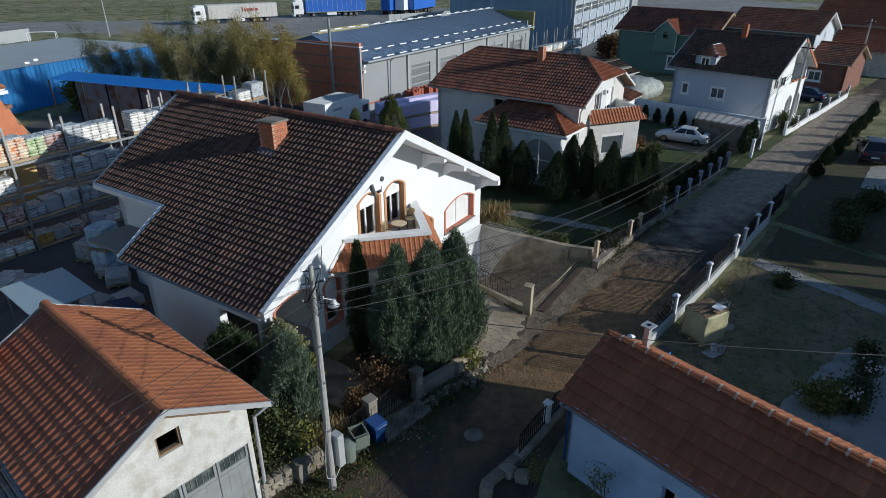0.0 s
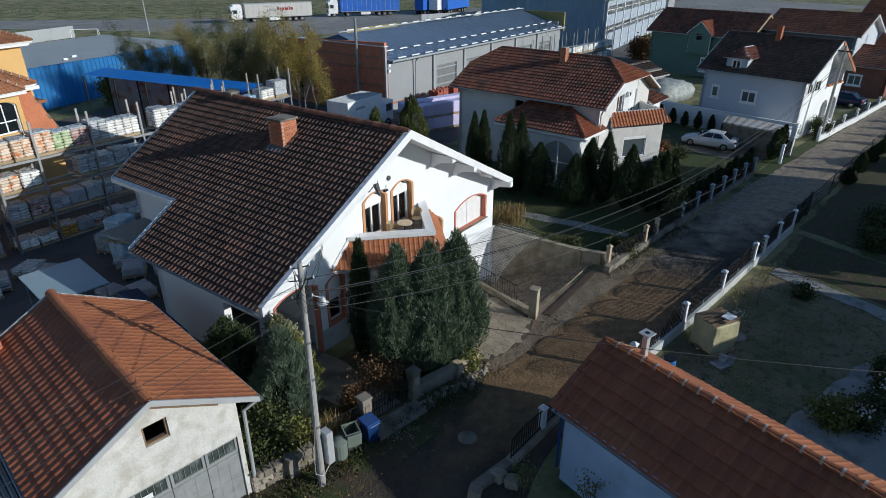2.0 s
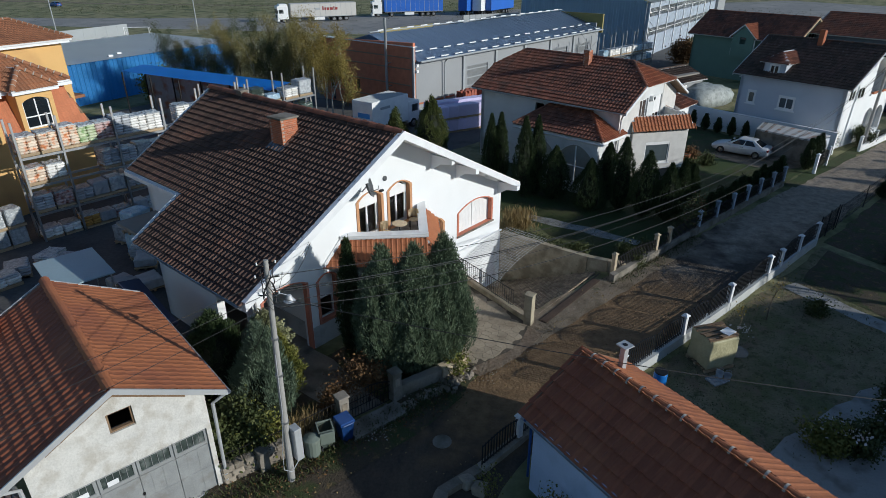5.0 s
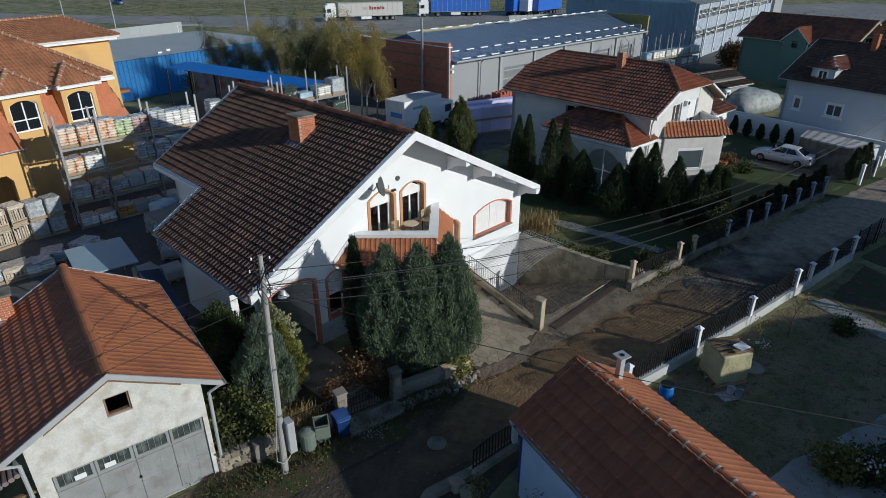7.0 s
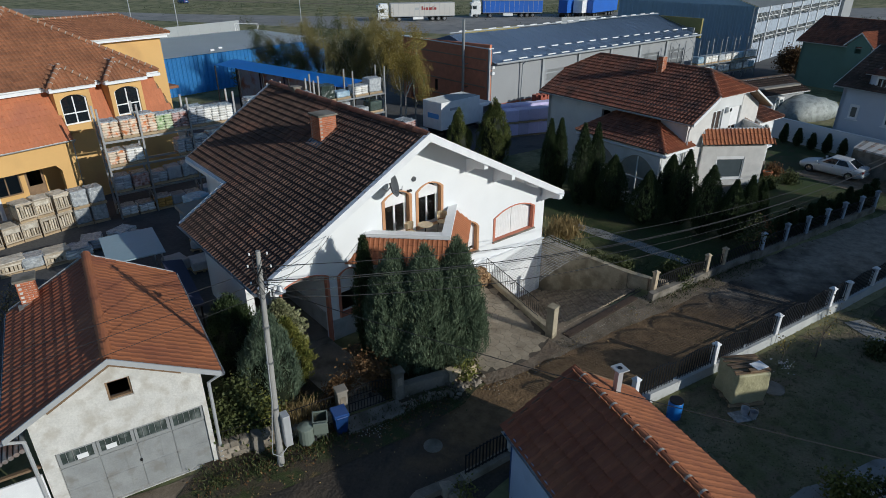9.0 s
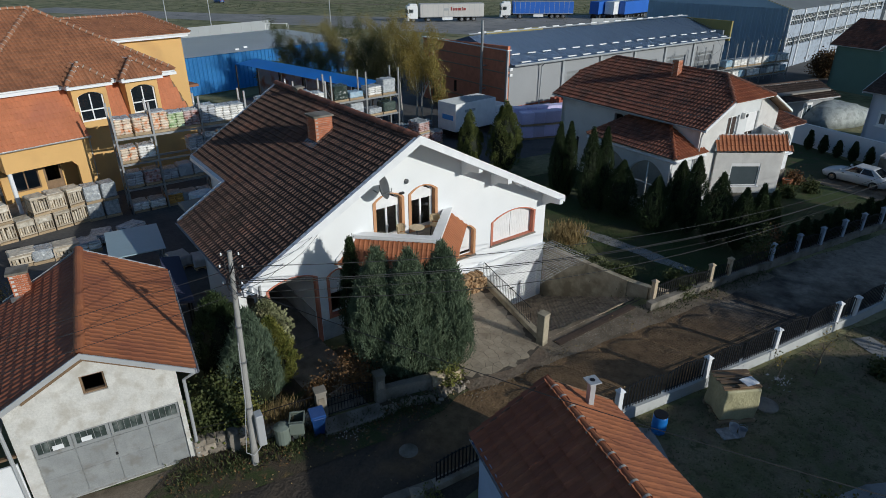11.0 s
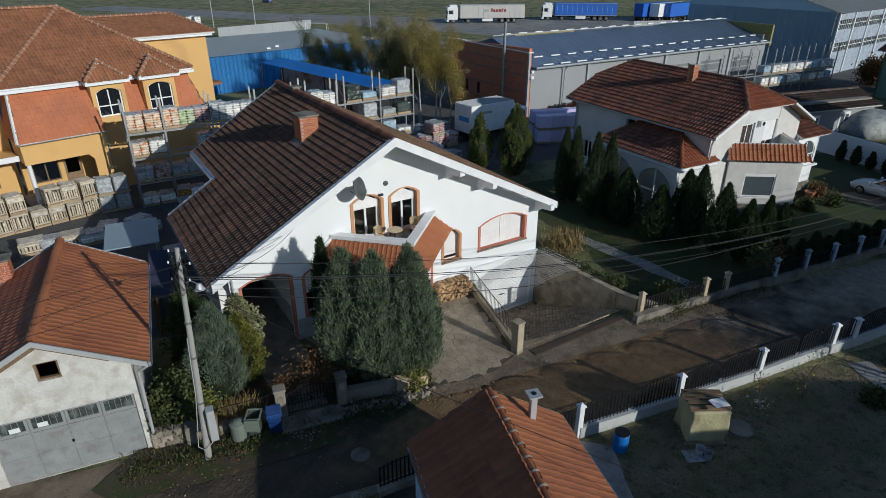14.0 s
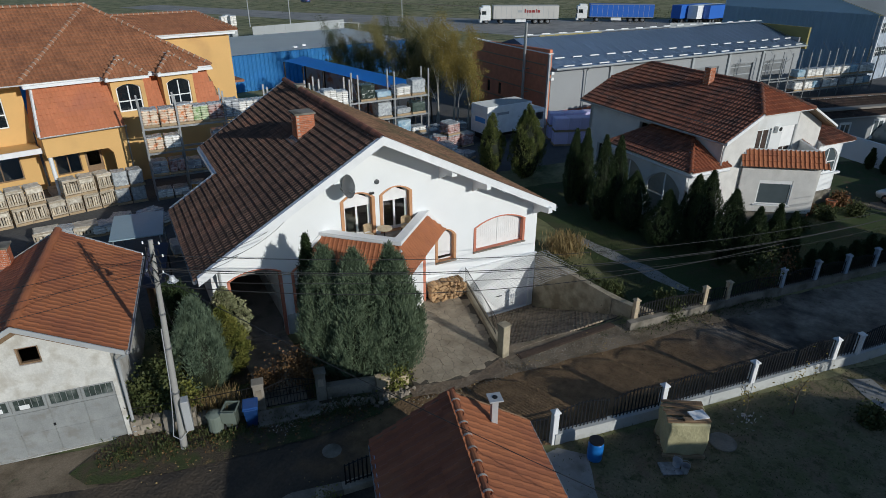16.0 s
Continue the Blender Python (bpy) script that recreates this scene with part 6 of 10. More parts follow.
def garden_house():
    """House with half-hipped roof, corner porch and three-cornered bay; x to the near side, y towards the street."""
    t = thing("house", "pale house with a red-brown half-hipped roof and arched porch", "house", pose(1.52, 48.27, 0, 0, 0, -125.7))
    Z, E, W, Y1 = 7.42, 5.12, 4.4, 12.2
    k = (Z - E) / W
    hx, hz = 2.05, Z - k * 2.05
    roof = M["tile_brown"]
    near = tiled_slope(t, [(0, 1.5, Z), (0, 10.1, Z), (hx, Y1, hz), (W, Y1, E), (W, 0, E), (hx, 0, hz)], (0, 1, 0), roof, M["paint"], 0.14, 150, (4, 10, 6), label="red-brown ribbed clay tiles")
    far = tiled_slope(t, [(0, 1.5, Z), (0, 10.1, Z), (-hx, Y1, hz), (-W, Y1, E), (-W, 0, E), (-hx, 0, hz)], (0, 1, 0), roof, M["wood"], 0.12)
    # sun-facing hip: its light is put into a redder tile
    hip = tiled_slope(t, [(0, 10.1, Z), (hx, Y1, hz), (-hx, Y1, hz)], (1, 0, 0), M["tile_red"], M["paint"], 0.12)
    tiled_slope(t, [(0, 1.5, Z), (hx, 0, hz), (-hx, 0, hz)], (1, 0, 0), roof, M["paint"], 0.12)
    ridge_caps(near, (0, 1.5, Z + 0.03), (0, 10.1, Z + 0.03), roof)
    for s in (1, -1):
        ridge_caps(near, (0, 10.1, Z + 0.03), (s * hx, Y1, hz + 0.03), roof)
        ridge_caps(near, (0, 1.5, Z + 0.03), (s * hx, 0, hz + 0.03), roof)
        gutter(t, (s * (W + 0.06), 0, E - 0.06), (s * (W + 0.06), Y1, E - 0.06))
        verge(t, (s * hx, Y1, hz), (s * W, Y1, E), 0.14 if s > 0 else 0.07, 0.05, None, (0, 1, 0))
    wz = lambda x: Z - k * abs(x) - 0.16
    win = rect(5.6, 6.4, 3.4, 4.85)
    slope_wall(t, 3.9, 3.9, 0.5, 11.6, wz(3.9), M["greywhite"], [rect(4.8, 5.5, 3.3, 4.7), rect(1.1, 1.9, 1.2, 2.5), rect(8.0, 8.9, 0.6, 2.6)])
    w0 = window(t, rect(1.1, 1.9, 1.2, 2.5), 0.08, 1)
    w0.matrix_basis = pose(3.9, 0.5, 0, 0, 0, 90)
    w1 = part("window", box(3.62, 3.68, 5.3, 6.0, 3.3, 4.7), M["carglass"], t, "tall dark window")
    w2 = part("window", box(3.62, 3.68, 1.6, 2.4, 1.2, 2.5), M["carglass"], t)
    part("window", box(3.62, 3.68, 8.5, 9.4, 0.6, 2.6), M["carglass"], t)
    part("back_wall", box(-3.9, -3.62, 0.5, 11.6, 0, wz(3.9)), M["greywhite"], t)
    gab = [(-3.9, 0), (-3.9, wz(3.9)), (-hx, wz(hx)), (hx, wz(hx)), (3.9, wz(3.9)), (3.9, 0)]
    d1, d2 = rect(-1.7, -0.6, 3.1, 5.35), rect(0.3, 1.4, 3.1, 5.35)
    part("gable_wall", panel(gab, [d1, d2], 11.32, 11.6), M["greywhite"], t)
    part("gable_wall", panel(gab, (), 0.5, 0.78), M["greywhite"], t)
    part("floor_slab", box(-3.6, 3.6, 0.8, 11.3, 2.85, 3.0), M["room"], t)
    part("loft_floor", box(-3.6, 3.6, 0.8, 11.3, 5.5, 5.6), M["room"], t)
    for d in (d1, d2):
        x0 = d[0][0]
        w = part("balcony_door", panel(d, [grown(d, -0.09)], 11.42, 11.5), M["pvc"], t)
        part("pane", box(x0 + 0.08, x0 + 1.02, 11.45, 11.46, 3.2, 5.27), M["brownpane"], w, "brown tinted pane")
        part("mullion", box(x0 + 0.52, x0 + 0.58, 11.44, 11.49, 3.2, 5.27), M["pvc"], w)
        if x0 < 0:
            part("shutter", box(x0 + 0.06, x0 + 1.04, 11.505, 11.53, 4.15, 5.3), M["shutter"], w, "half-lowered white shutter")
    ac = part("air_unit", soft(box(-0.4, 0.1, 11.6, 11.82, 5.12, 5.45), 0.02), M["pvc"], t, "white outdoor air-conditioning unit")
    part("fan", lathe([(0.12, 0), (0.12, 0.012), (0.02, 0.015)], 16), M["iron"], ac, "round dark fan grille", m=pose(-0.12, 11.82, 5.29, -90))
    part("downpipe", tube([(4.1, 11.95, 5.0), (3.95, 11.75, 4.6), (3.95, 11.72, 0.2)], 0.05, 6), M["zinc"], t)
    for x0, x1 in ((-3.9, -1.75), (1.5, 3.9)):
        part("brick_cladding", panel([(x0, 0), (x0, wz(x0) - 0.1), (x1, wz(x1) - 0.1), (x1, 0)], (), 11.603, 11.62), M["brickwhite"], t, "whitewashed brick cladding")
    # corner porch with arches
    PX, PY0, PY1, pz = 6.2, 5.2, 11.9, 3.66
    p1 = tiled_slope(t, [(3.92, 6.6, 4.8), (3.92, 9.6, 4.8), (PX, PY1, pz), (PX, PY0, pz)], (0, 1, 0), roof, M["paint"], 0.1, 120, (6, 11, 4), "porch_roof")
    # porch slope towards the sun, coloured redder likewise
    p2 = tiled_slope(t, [(3.92, 9.6, 4.8), (PX, PY1, pz), (3.3, PY1, pz)], (1, 0, 0), M["tile_red"], M["paint"], 0.1, 0, None, "porch_roof")
    tiled_slope(t, [(3.92, 6.6, 4.8), (PX, PY0, pz), (3.92, PY0, pz)], (1, 0, 0), roof, M["paint"], 0.1, 0, None, "porch_roof")
    ridge_caps(p1, (3.92, 9.6, 4.83), (PX, PY1, pz + 0.03), M["tile_red"])
    ridge_caps(p1, (3.92, 6.6, 4.83), (PX, PY0, pz + 0.03), roof)
    L = PY1 - PY0 - 0.8
    a1 = arched(0.25, L / 2 - 0.15, 0.6, 2.3, 0.8, 12)
    a2 = arched(L / 2 + 0.15, L - 0.25, 0.6, 2.3, 0.8, 12)
    part("porch_arcade", panel(rect(0, L, 0, 3.5), [a1, a2], 0, 0.22), M["greywhite"], t, m=pose(6.02, PY0 + 0.4, 0, 0, 0, 90))
    a3 = arched(0.25, 1.9, 0.3, 2.3, 0.7, 12)
    part("porch_arcade", panel(rect(0, 2.15, 0, 3.5), [a3], 0, 0.22), M["greywhite"], t, m=pose(5.85, PY1 - 0.38, 0, 0, 0, 180))
    part("porch_arcade", panel(rect(0, 1.95, 0, 3.5), [arched(0.3, 1.7, 0.6, 2.2, 0.6, 12)], 0, 0.22), M["greywhite"], t, m=pose(3.95, PY0 + 0.4, 0))
    for lp in (a1, a2):
        window(t, lp, 0.06, 1, 0.45, name="porch_window", glazing="frosted").matrix_basis = pose(6.02, PY0 + 0.4, 0, 0, 0, 90)
    part("porch_floor", box(3.9, 5.6, PY0 + 0.6, PY1 - 0.6, 0.2, 0.3), M["paving"], t)
    for p, q in (((PX - 0.1, PY0, pz - 0.22), (PX - 0.1, PY1, pz - 0.22)), ((PX, PY1 - 0.1, pz - 0.22), (3.3, PY1 - 0.1, pz - 0.22))):
        part("fascia", tube([p, q], 0.09, 4), M["paint"], t)
    # three-cornered bay with balcony
    P = [(2.05, 11.6), (-1.2, 13.75), (-2.5, 11.6)]
    part("bay_plinth", slab([(2.15, 11.55), (-1.2, 13.85), (-2.6, 11.55)], 0.0, 0.9), M["concrete"], t)
    for i, (a, b) in enumerate(((P[0], P[1]), (P[1], P[2]))):
        d = math.hypot(b[0] - a[0], b[1] - a[1])
        ang = math.degrees(math.atan2(b[1] - a[1], b[0] - a[0]))
        hole = rect(1.0, 2.75, 1.35, 2.75) if i == 0 else rect(0.7, 1.8, 1.35, 2.75)
        wall = part("bay_wall", panel(rect(0, d, 0.9, 3.4), [hole], -0.24, 0.0), M["brickwhite"], t, m=pose(a[0], a[1], 0, 0, 0, ang))
        w = window(t, hole, -0.2, 0, False, name="bay_window", frame_w=0.07, glazing="grey_pane")
        w.matrix_basis = pose(a[0], a[1], 0, 0, 0, ang)
        part("shutter_box", box(hole[0][0] + 0.02, hole[0][0] + 1.08, -0.225, -0.2, 2.55, 2.74) if i else box(1.02, 2.73, -0.225, -0.2, 2.55, 2.74), M["shutter"], w)
        part("sill", box(hole[0][0] - 0.1, 1.9 if i else 2.85, -0.32, -0.14, 1.28, 1.35), M["paint"], w)
        w = Vector((b[0] - a[0], b[1] - a[1], 0)).normalized()
        n = Vector((-w.y, w.x, 0)) * (1 if Vector((-w.y, w.x)).dot(Vector((0, 1))) > 0 else -1)
        A, B = Vector((*a, 0)), Vector((*b, 0))
        e0 = A + n * 0.55 - w * 0.25 if i == 0 else Vector((P[1][0], P[1][1] + 0.67, 0))
        e1 = B + n * 0.55 + w * 0.25 if i == 1 else Vector((P[1][0], P[1][1] + 0.67, 0))
        tiled_slope(t, [(*A.to_2d(), 4.35), (*B.to_2d(), 4.35), (*e1.to_2d(), 3.62), (*e0.to_2d(), 3.62)], w, M["tile_orange"], M["paint"], 0.1, 60, (0, 13, 4), "apron_roof", "orange tile apron below the balcony")
        part("parapet", slab([(a[0], a[1]), (b[0], b[1]), (b[0] - n.x * 0.2, b[1] - n.y * 0.2), (a[0] - n.x * 0.2, a[1] - n.y * 0.2)], 3.0, 4.4), M["greywhite"], t)
    part("balcony_floor", slab(P, 2.9, 3.05), M["paving"], t)
    # side porch beyond the bay
    sp = tiled_slope(t, [(-3.92, 10.4, 4.62), (-5.9, 10.4, 4.62), (-6.75, 12.1, 4.0), (-3.92, 12.1, 4.0)], (1, 0, 0), M["tile_brown"], M["paint"], 0.1, 0, None, "porch_roof", "brown tile roof of the side porch")
    tiled_slope(t, [(-5.9, 10.4, 4.62), (-6.75, 12.1, 4.0), (-6.75, 8.9, 4.0), (-5.9, 9.6, 4.62)], (0, 1, 0), M["tile_brown"], M["paint"], 0.1, 0, None, "porch_roof")
    ridge_caps(sp, (-5.9, 10.4, 4.66), (-6.75, 12.1, 4.04), M["tile_brown"])
    lp = arched(0.2, 1.95, 2.05, 3.0, 0.62, 12)
    part("porch_front", panel(rect(0, 2.15, 0.9, 3.95), [lp], 0, 0.2), M["white"], t, m=pose(-4.1, 11.75, 0, 0, 0, 180))
    window(t, lp, 0.05, 1, 0.42, name="porch_window", glazing="grey_pane").matrix_basis = pose(-4.1, 11.75, 0, 0, 0, 180)
    part("porch_front", panel(rect(0, 2.5, 0.9, 3.95), [arched(0.25, 2.2, 2.05, 3.0, 0.62, 12)], 0, 0.2), M["white"], t, m=pose(-6.25, 11.75, 0, 0, 0, -90))
    part("porch_rail", box(-6.5, -4.0, 11.72, 11.9, 1.9, 2.02), M["paint"], t)
    part("porch_plinth", slab([(-6.3, 9.2), (-6.3, 11.8), (-3.9, 11.8), (-3.9, 9.2)], 0, 0.9), M["concrete"], t)
    ch = part("chimney", box(0.55, 0.95, 6.9, 7.3, 6.7, 7.0), M["brick"], t, "slim brick chimney")
    brick_stack(ch, 0.53, 0.97, 6.88, 7.32, 6.75, 7.98, M["brick"])
    return t


M["brickwhite"] = mat("white_brick_cladding", (0.62, 0.60, 0.57), 0.85, var=0.15, scale=2, fine=25, bump=0.3)
garden_house()


def gable_house(name, label, m, W, E, Z, LEN, tile, wall, over=0.5, wins=(), gable_wins=(), near=1, singles=0, verge_mat=None, gaps=(), front=None):
    """A plain gabled house: x across, y along the ridge to the street; wins: openings on the side x = +W, along y; gable_wins on the street gable."""
    t = thing(name, label, "house", m)
    k = (Z - E) / (W + over)
    f = lambda x: Z - k * abs(x) - 0.14
    slope_wall(t, W, W, 0, LEN, f(W), wall, [rect(y0, y1, z0, z1) for y0, y1, z0, z1 in wins])
    for y0, y1, z0, z1 in wins:
        lp = rect(y0, y1, z0, z1)
        w = window(t, lp, 0.04, 1 if y1 - y0 > 0.9 else 0, False, frame_w=0.15, glazing="grey_pane")
        w.matrix_basis = pose(W + 0.07, 0, 0, 0, 0, 90)
        part("shutter_box", box(y0 + 0.05, y1 - 0.05, 0.02, 0.045, z1 - 0.2, z1 - 0.03), M["shutter"], w)
        part("sill", box(y0 - 0.1, y1 + 0.1, -0.05, 0.12, z0 - 0.09, z0), M["paint"], w)
    part("side_wall", box(-W, -W + 0.28, 0, LEN, 0, f(W)), wall, t)
    gab = [(-W, 0), (-W, f(W)), (0, f(0)), (W, f(W)), (W, 0)]
    part("gable_wall", panel(gab, (), 0, 0.28), wall, t)
    part("gable_wall", panel(gab, [rect(*g) for g in gable_wins] + list(gaps), LEN - 0.28, LEN), front or M["white"], t)
    for g in gable_wins:
        w = window(t, rect(-g[1], -g[0], g[2], g[3]), -0.03, 1, False, frame_w=0.14, glazing="carglass")
        w.matrix_basis = pose(0, LEN, 0, 0, 0, 180)
    part("floor_slab", box(-W + 0.3, W - 0.3, 0.3, LEN - 0.3, 2.7, 2.85), M["room"], t)
    o = over
    slopes = []
    for s in (1, -1):
        slopes.append(tiled_slope(t, [(0, -o, Z), (0, LEN + o, Z), (s * (W + o), LEN + o, E), (s * (W + o), -o, E)], (0, 1, 0), tile, M["paint"], 0.12, singles if s == near else 0, (W, LEN, 5)))
        for y, d in ((LEN + o, 1), (-o, -1)):
            verge(t, (0, y, Z), (s * (W + o), y, E), 0.2, 0.05, verge_mat, (0, d, 0))
        gutter(t, (s * (W + o + 0.05), -o, E - 0.05), (s * (W + o + 0.05), LEN + o, E - 0.05))
    ridge_caps(slopes[0], (0, -o, Z + 0.03), (0, LEN + o, Z + 0.03), tile)
    return t


def dormer(t, x, y0, y1, z0, z1, depth, wall, tile, win=True):
    """A hipped dormer on the slope facing +x."""
    hole = rect((y1 - y0) / 2 - 0.42, (y1 - y0) / 2 + 0.42, z0 + 0.35, z1 - 0.2)
    slope_wall(t, x, x, y0, y1, z1, wall, [hole], "dormer_wall")
    w = window(t, hole, -0.03, 1, False, frame_w=0.13, glazing="carglass")
    w.matrix_basis = pose(x, y0, 0, 0, 0, 90)
    part("dormer_cheek", box(x - depth, x, y0, y0 + 0.15, z0 - 0.5, z1), wall, t)
    part("dormer_cheek", box(x - depth, x, y1 - 0.15, y1, z0 - 0.5, z1), wall, t)
    ym, o = (y0 + y1) / 2, 0.3
    for pts, way in (([(x + o, y0 - o, z1 - 0.05), (x + o, y1 + o, z1 - 0.05), (x - 0.9, ym, z1 + 0.75)], (0, 1, 0)),
                     ([(x + o, y0 - o, z1 - 0.05), (x - 0.9, ym, z1 + 0.75), (x - depth - 0.6, ym, z1 + 0.75), (x - depth - 0.6, y0 - o, z1 - 0.05)], (1, 0, 0)),
                     ([(x + o, y1 + o, z1 - 0.05), (x - 0.9, ym, z1 + 0.75), (x - depth - 0.6, ym, z1 + 0.75), (x - depth - 0.6, y1 + o, z1 - 0.05)], (1, 0, 0))):
        tiled_slope(t, pts, way, tile, M["paint"], 0.1, 0, None, "dormer_roof")
    return t


# white two-storey house by the street
wh = gable_house("house", "white two-storey house with a nearly black tile roof", pose(23.85, 58.7, 0, 0, 0, -136), 4.1, 4.75, 7.45, 8.4, M["tile_black"], M["bluewhite"], 0.5,
                 [(0.86, 1.58, 2.4, 3.5), (3.5, 4.84, 2.35, 3.45)], [(0.95, 2.25, 3.6, 4.6), (2.6, 3.7, 3.6, 4.6)], singles=0,
                 gaps=[[(-3.85, 3.7), (-0.3, 3.7), (-0.3, 6.7), (-3.85, 4.75)], arched(-3.8, -2.35, 0.6, 2.1, 0.5, 10), arched(-1.85, -0.4, 0.6, 2.1, 0.5, 10)])
dormer(wh, 4.06, 1.72, 3.5, 4.6, 5.95, 1.9, M["bluewhite"], M["tile_brown"])
ch = part("chimney", box(0.3, 0.7, 3.9, 4.3, 6.9, 8.3), M["brick"], wh)
# loggia within the street gable
part("loggia_wall", box(-3.8, 0.0, 6.5, 6.7, 0, 6.6), M["white"], wh)
part("loggia_wall", box(-0.2, 0.0, 6.7, 8.1, 0, 6.9), M["white"], wh)
part("loggia_floor", box(-3.8, -0.2, 6.7, 8.1, 2.86, 3.0), M["paving"], wh)
for x in (-2.9, -1.3):
    w = part("loggia_door", box(x - 0.45, x + 0.45, 6.7, 6.74, 3.02, 5.0), M["pvc"], wh)
    part("pane", box(x - 0.36, x + 0.36, 6.735, 6.745, 3.15, 4.9), M["carglass"], w)
part("balcony_rail", soft(box(-4.0, -0.2, 8.34, 8.52, 3.66, 3.78), 0.02), M["white"], wh)
for i in range(4):
    bx = part("planter", soft(box(-3.6 + i * 0.85, -3.0 + i * 0.85, 8.42, 8.6, 3.78, 3.94), 0.02), M["clay"], wh, "terracotta window box")
verge(wh, (0, 8.95, 7.47), (-4.6, 8.95, 4.77), 0.24, 0.06, M["tile_orange"], (0, 1, 0))

# sea-green house with cross gable
gh = gable_house("house", "sea-green rendered house with a brown tile roof and cross gable", pose(25.9, 86.95, 0, 0, 0, -136), 3.4, 4.9, 7.4, 12.6, M["tile_brown"], M["green"], 0.5, [(7.2, 8.6, 0.6, 2.3)], [(-0.8, 0.8, 4.7, 5.8)], verge_mat=M["palewood"], front=M["green"])
part("cross_gable_wall", panel([(0, 3.0), (0, 5.4), (1.3, 6.6), (2.6, 5.4), (2.6, 3.0)], [rect(0.95, 1.65, 4.6, 5.3)], 0, 0.25), M["green"], gh, m=pose(3.85, 8.2, -0.3, 0, 0, -90))
for s, a in ((1, 5.4), (-1, 8.4)):
    # sunlit slope coloured redder than its shaded twin
    tiled_slope(gh, [(4.25, 6.9, 6.5), (0.8, 6.9, 6.5), (0.8, 6.9 - s * 1.7, 5.0), (4.25, 6.9 - s * 1.7, 5.0)], (1, 0, 0), M["tile_red"] if s < 0 else M["tile_brown"], M["paint"], 0.1, 0, None, "dormer_roof")
for y in (5.6, 8.2):
    part("corner_strip", box(3.83, 3.90, y - 0.12, y + 0.12, 2.7, 5.0), M["white"], gh)

# houses farther along the street
gable_house("garden_shed", "low shed with a dark brown tile roof behind the garden wall", pose(12.5, 62.0, 0, 0, 0, -45), 2.3, 2.3, 3.3, 9.5, M["tile_black"], M["greywall"], 0.3, [(2.0, 3.2, 0.6, 1.8), (5.5, 6.7, 0.3, 1.9)], verge_mat=M["wood"])
gable_house("house", "house with a long dark brown tile roof", pose(37.1, 79.2, 0, 0, 0, -136), 3.4, 5.9, 7.9, 9.4, M["tile_brown"], M["slate_wall"], 0.5, [(8.0, 9.2, 1.4, 2.6)], [(-1.6, -0.6, 3.4, 4.6), (0.8, 1.8, 3.4, 4.6)], front=M["bluewhite"], verge_mat=M["zinc"])
gable_house("house", "low brick house with a red-brown tile roof", pose(41.5, 73.5, 0, 0, 0, -136), 3.4, 3.1, 4.8, 6.3, M["tile_brown"], M["brick_low"], 0.4, [(2.6, 4.0, 1.0, 2.2)], front=M["brick_low"], verge_mat=M["wood"])
gable_house("house", "pale brick house with an orange tile roof", pose(55.0, 92.0, 0, 0, 0, -136), 4.6, 5.4, 8.6, 12.0, M["tile_red"], M["oldwhite"], 0.6, [(4.0, 5.2, 3.4, 4.5), (7.2, 8.4, 3.4, 4.5)], [(-1.0, 0.4, 3.4, 4.6)])
gable_house("house", "low cream house with an orange tile roof", pose(52.5, 83.5, 0, 0, 0, -136), 3.8, 3.0, 5.2, 8.0, M["tile_red"], M["oldwhite"], 0.5, [(3.0, 4.2, 1.0, 2.2)])
gable_house("house", "brick house with a weathered red tile roof", pose(70.0, 112.0, 0, 0, 0, -136), 5.0, 5.4, 8.6, 12.0, M["tile_brown"], M["brick_dark"], 0.6, [(4.0, 5.2, 3.4, 4.5)], [(-0.8, 0.8, 3.4, 4.6)])


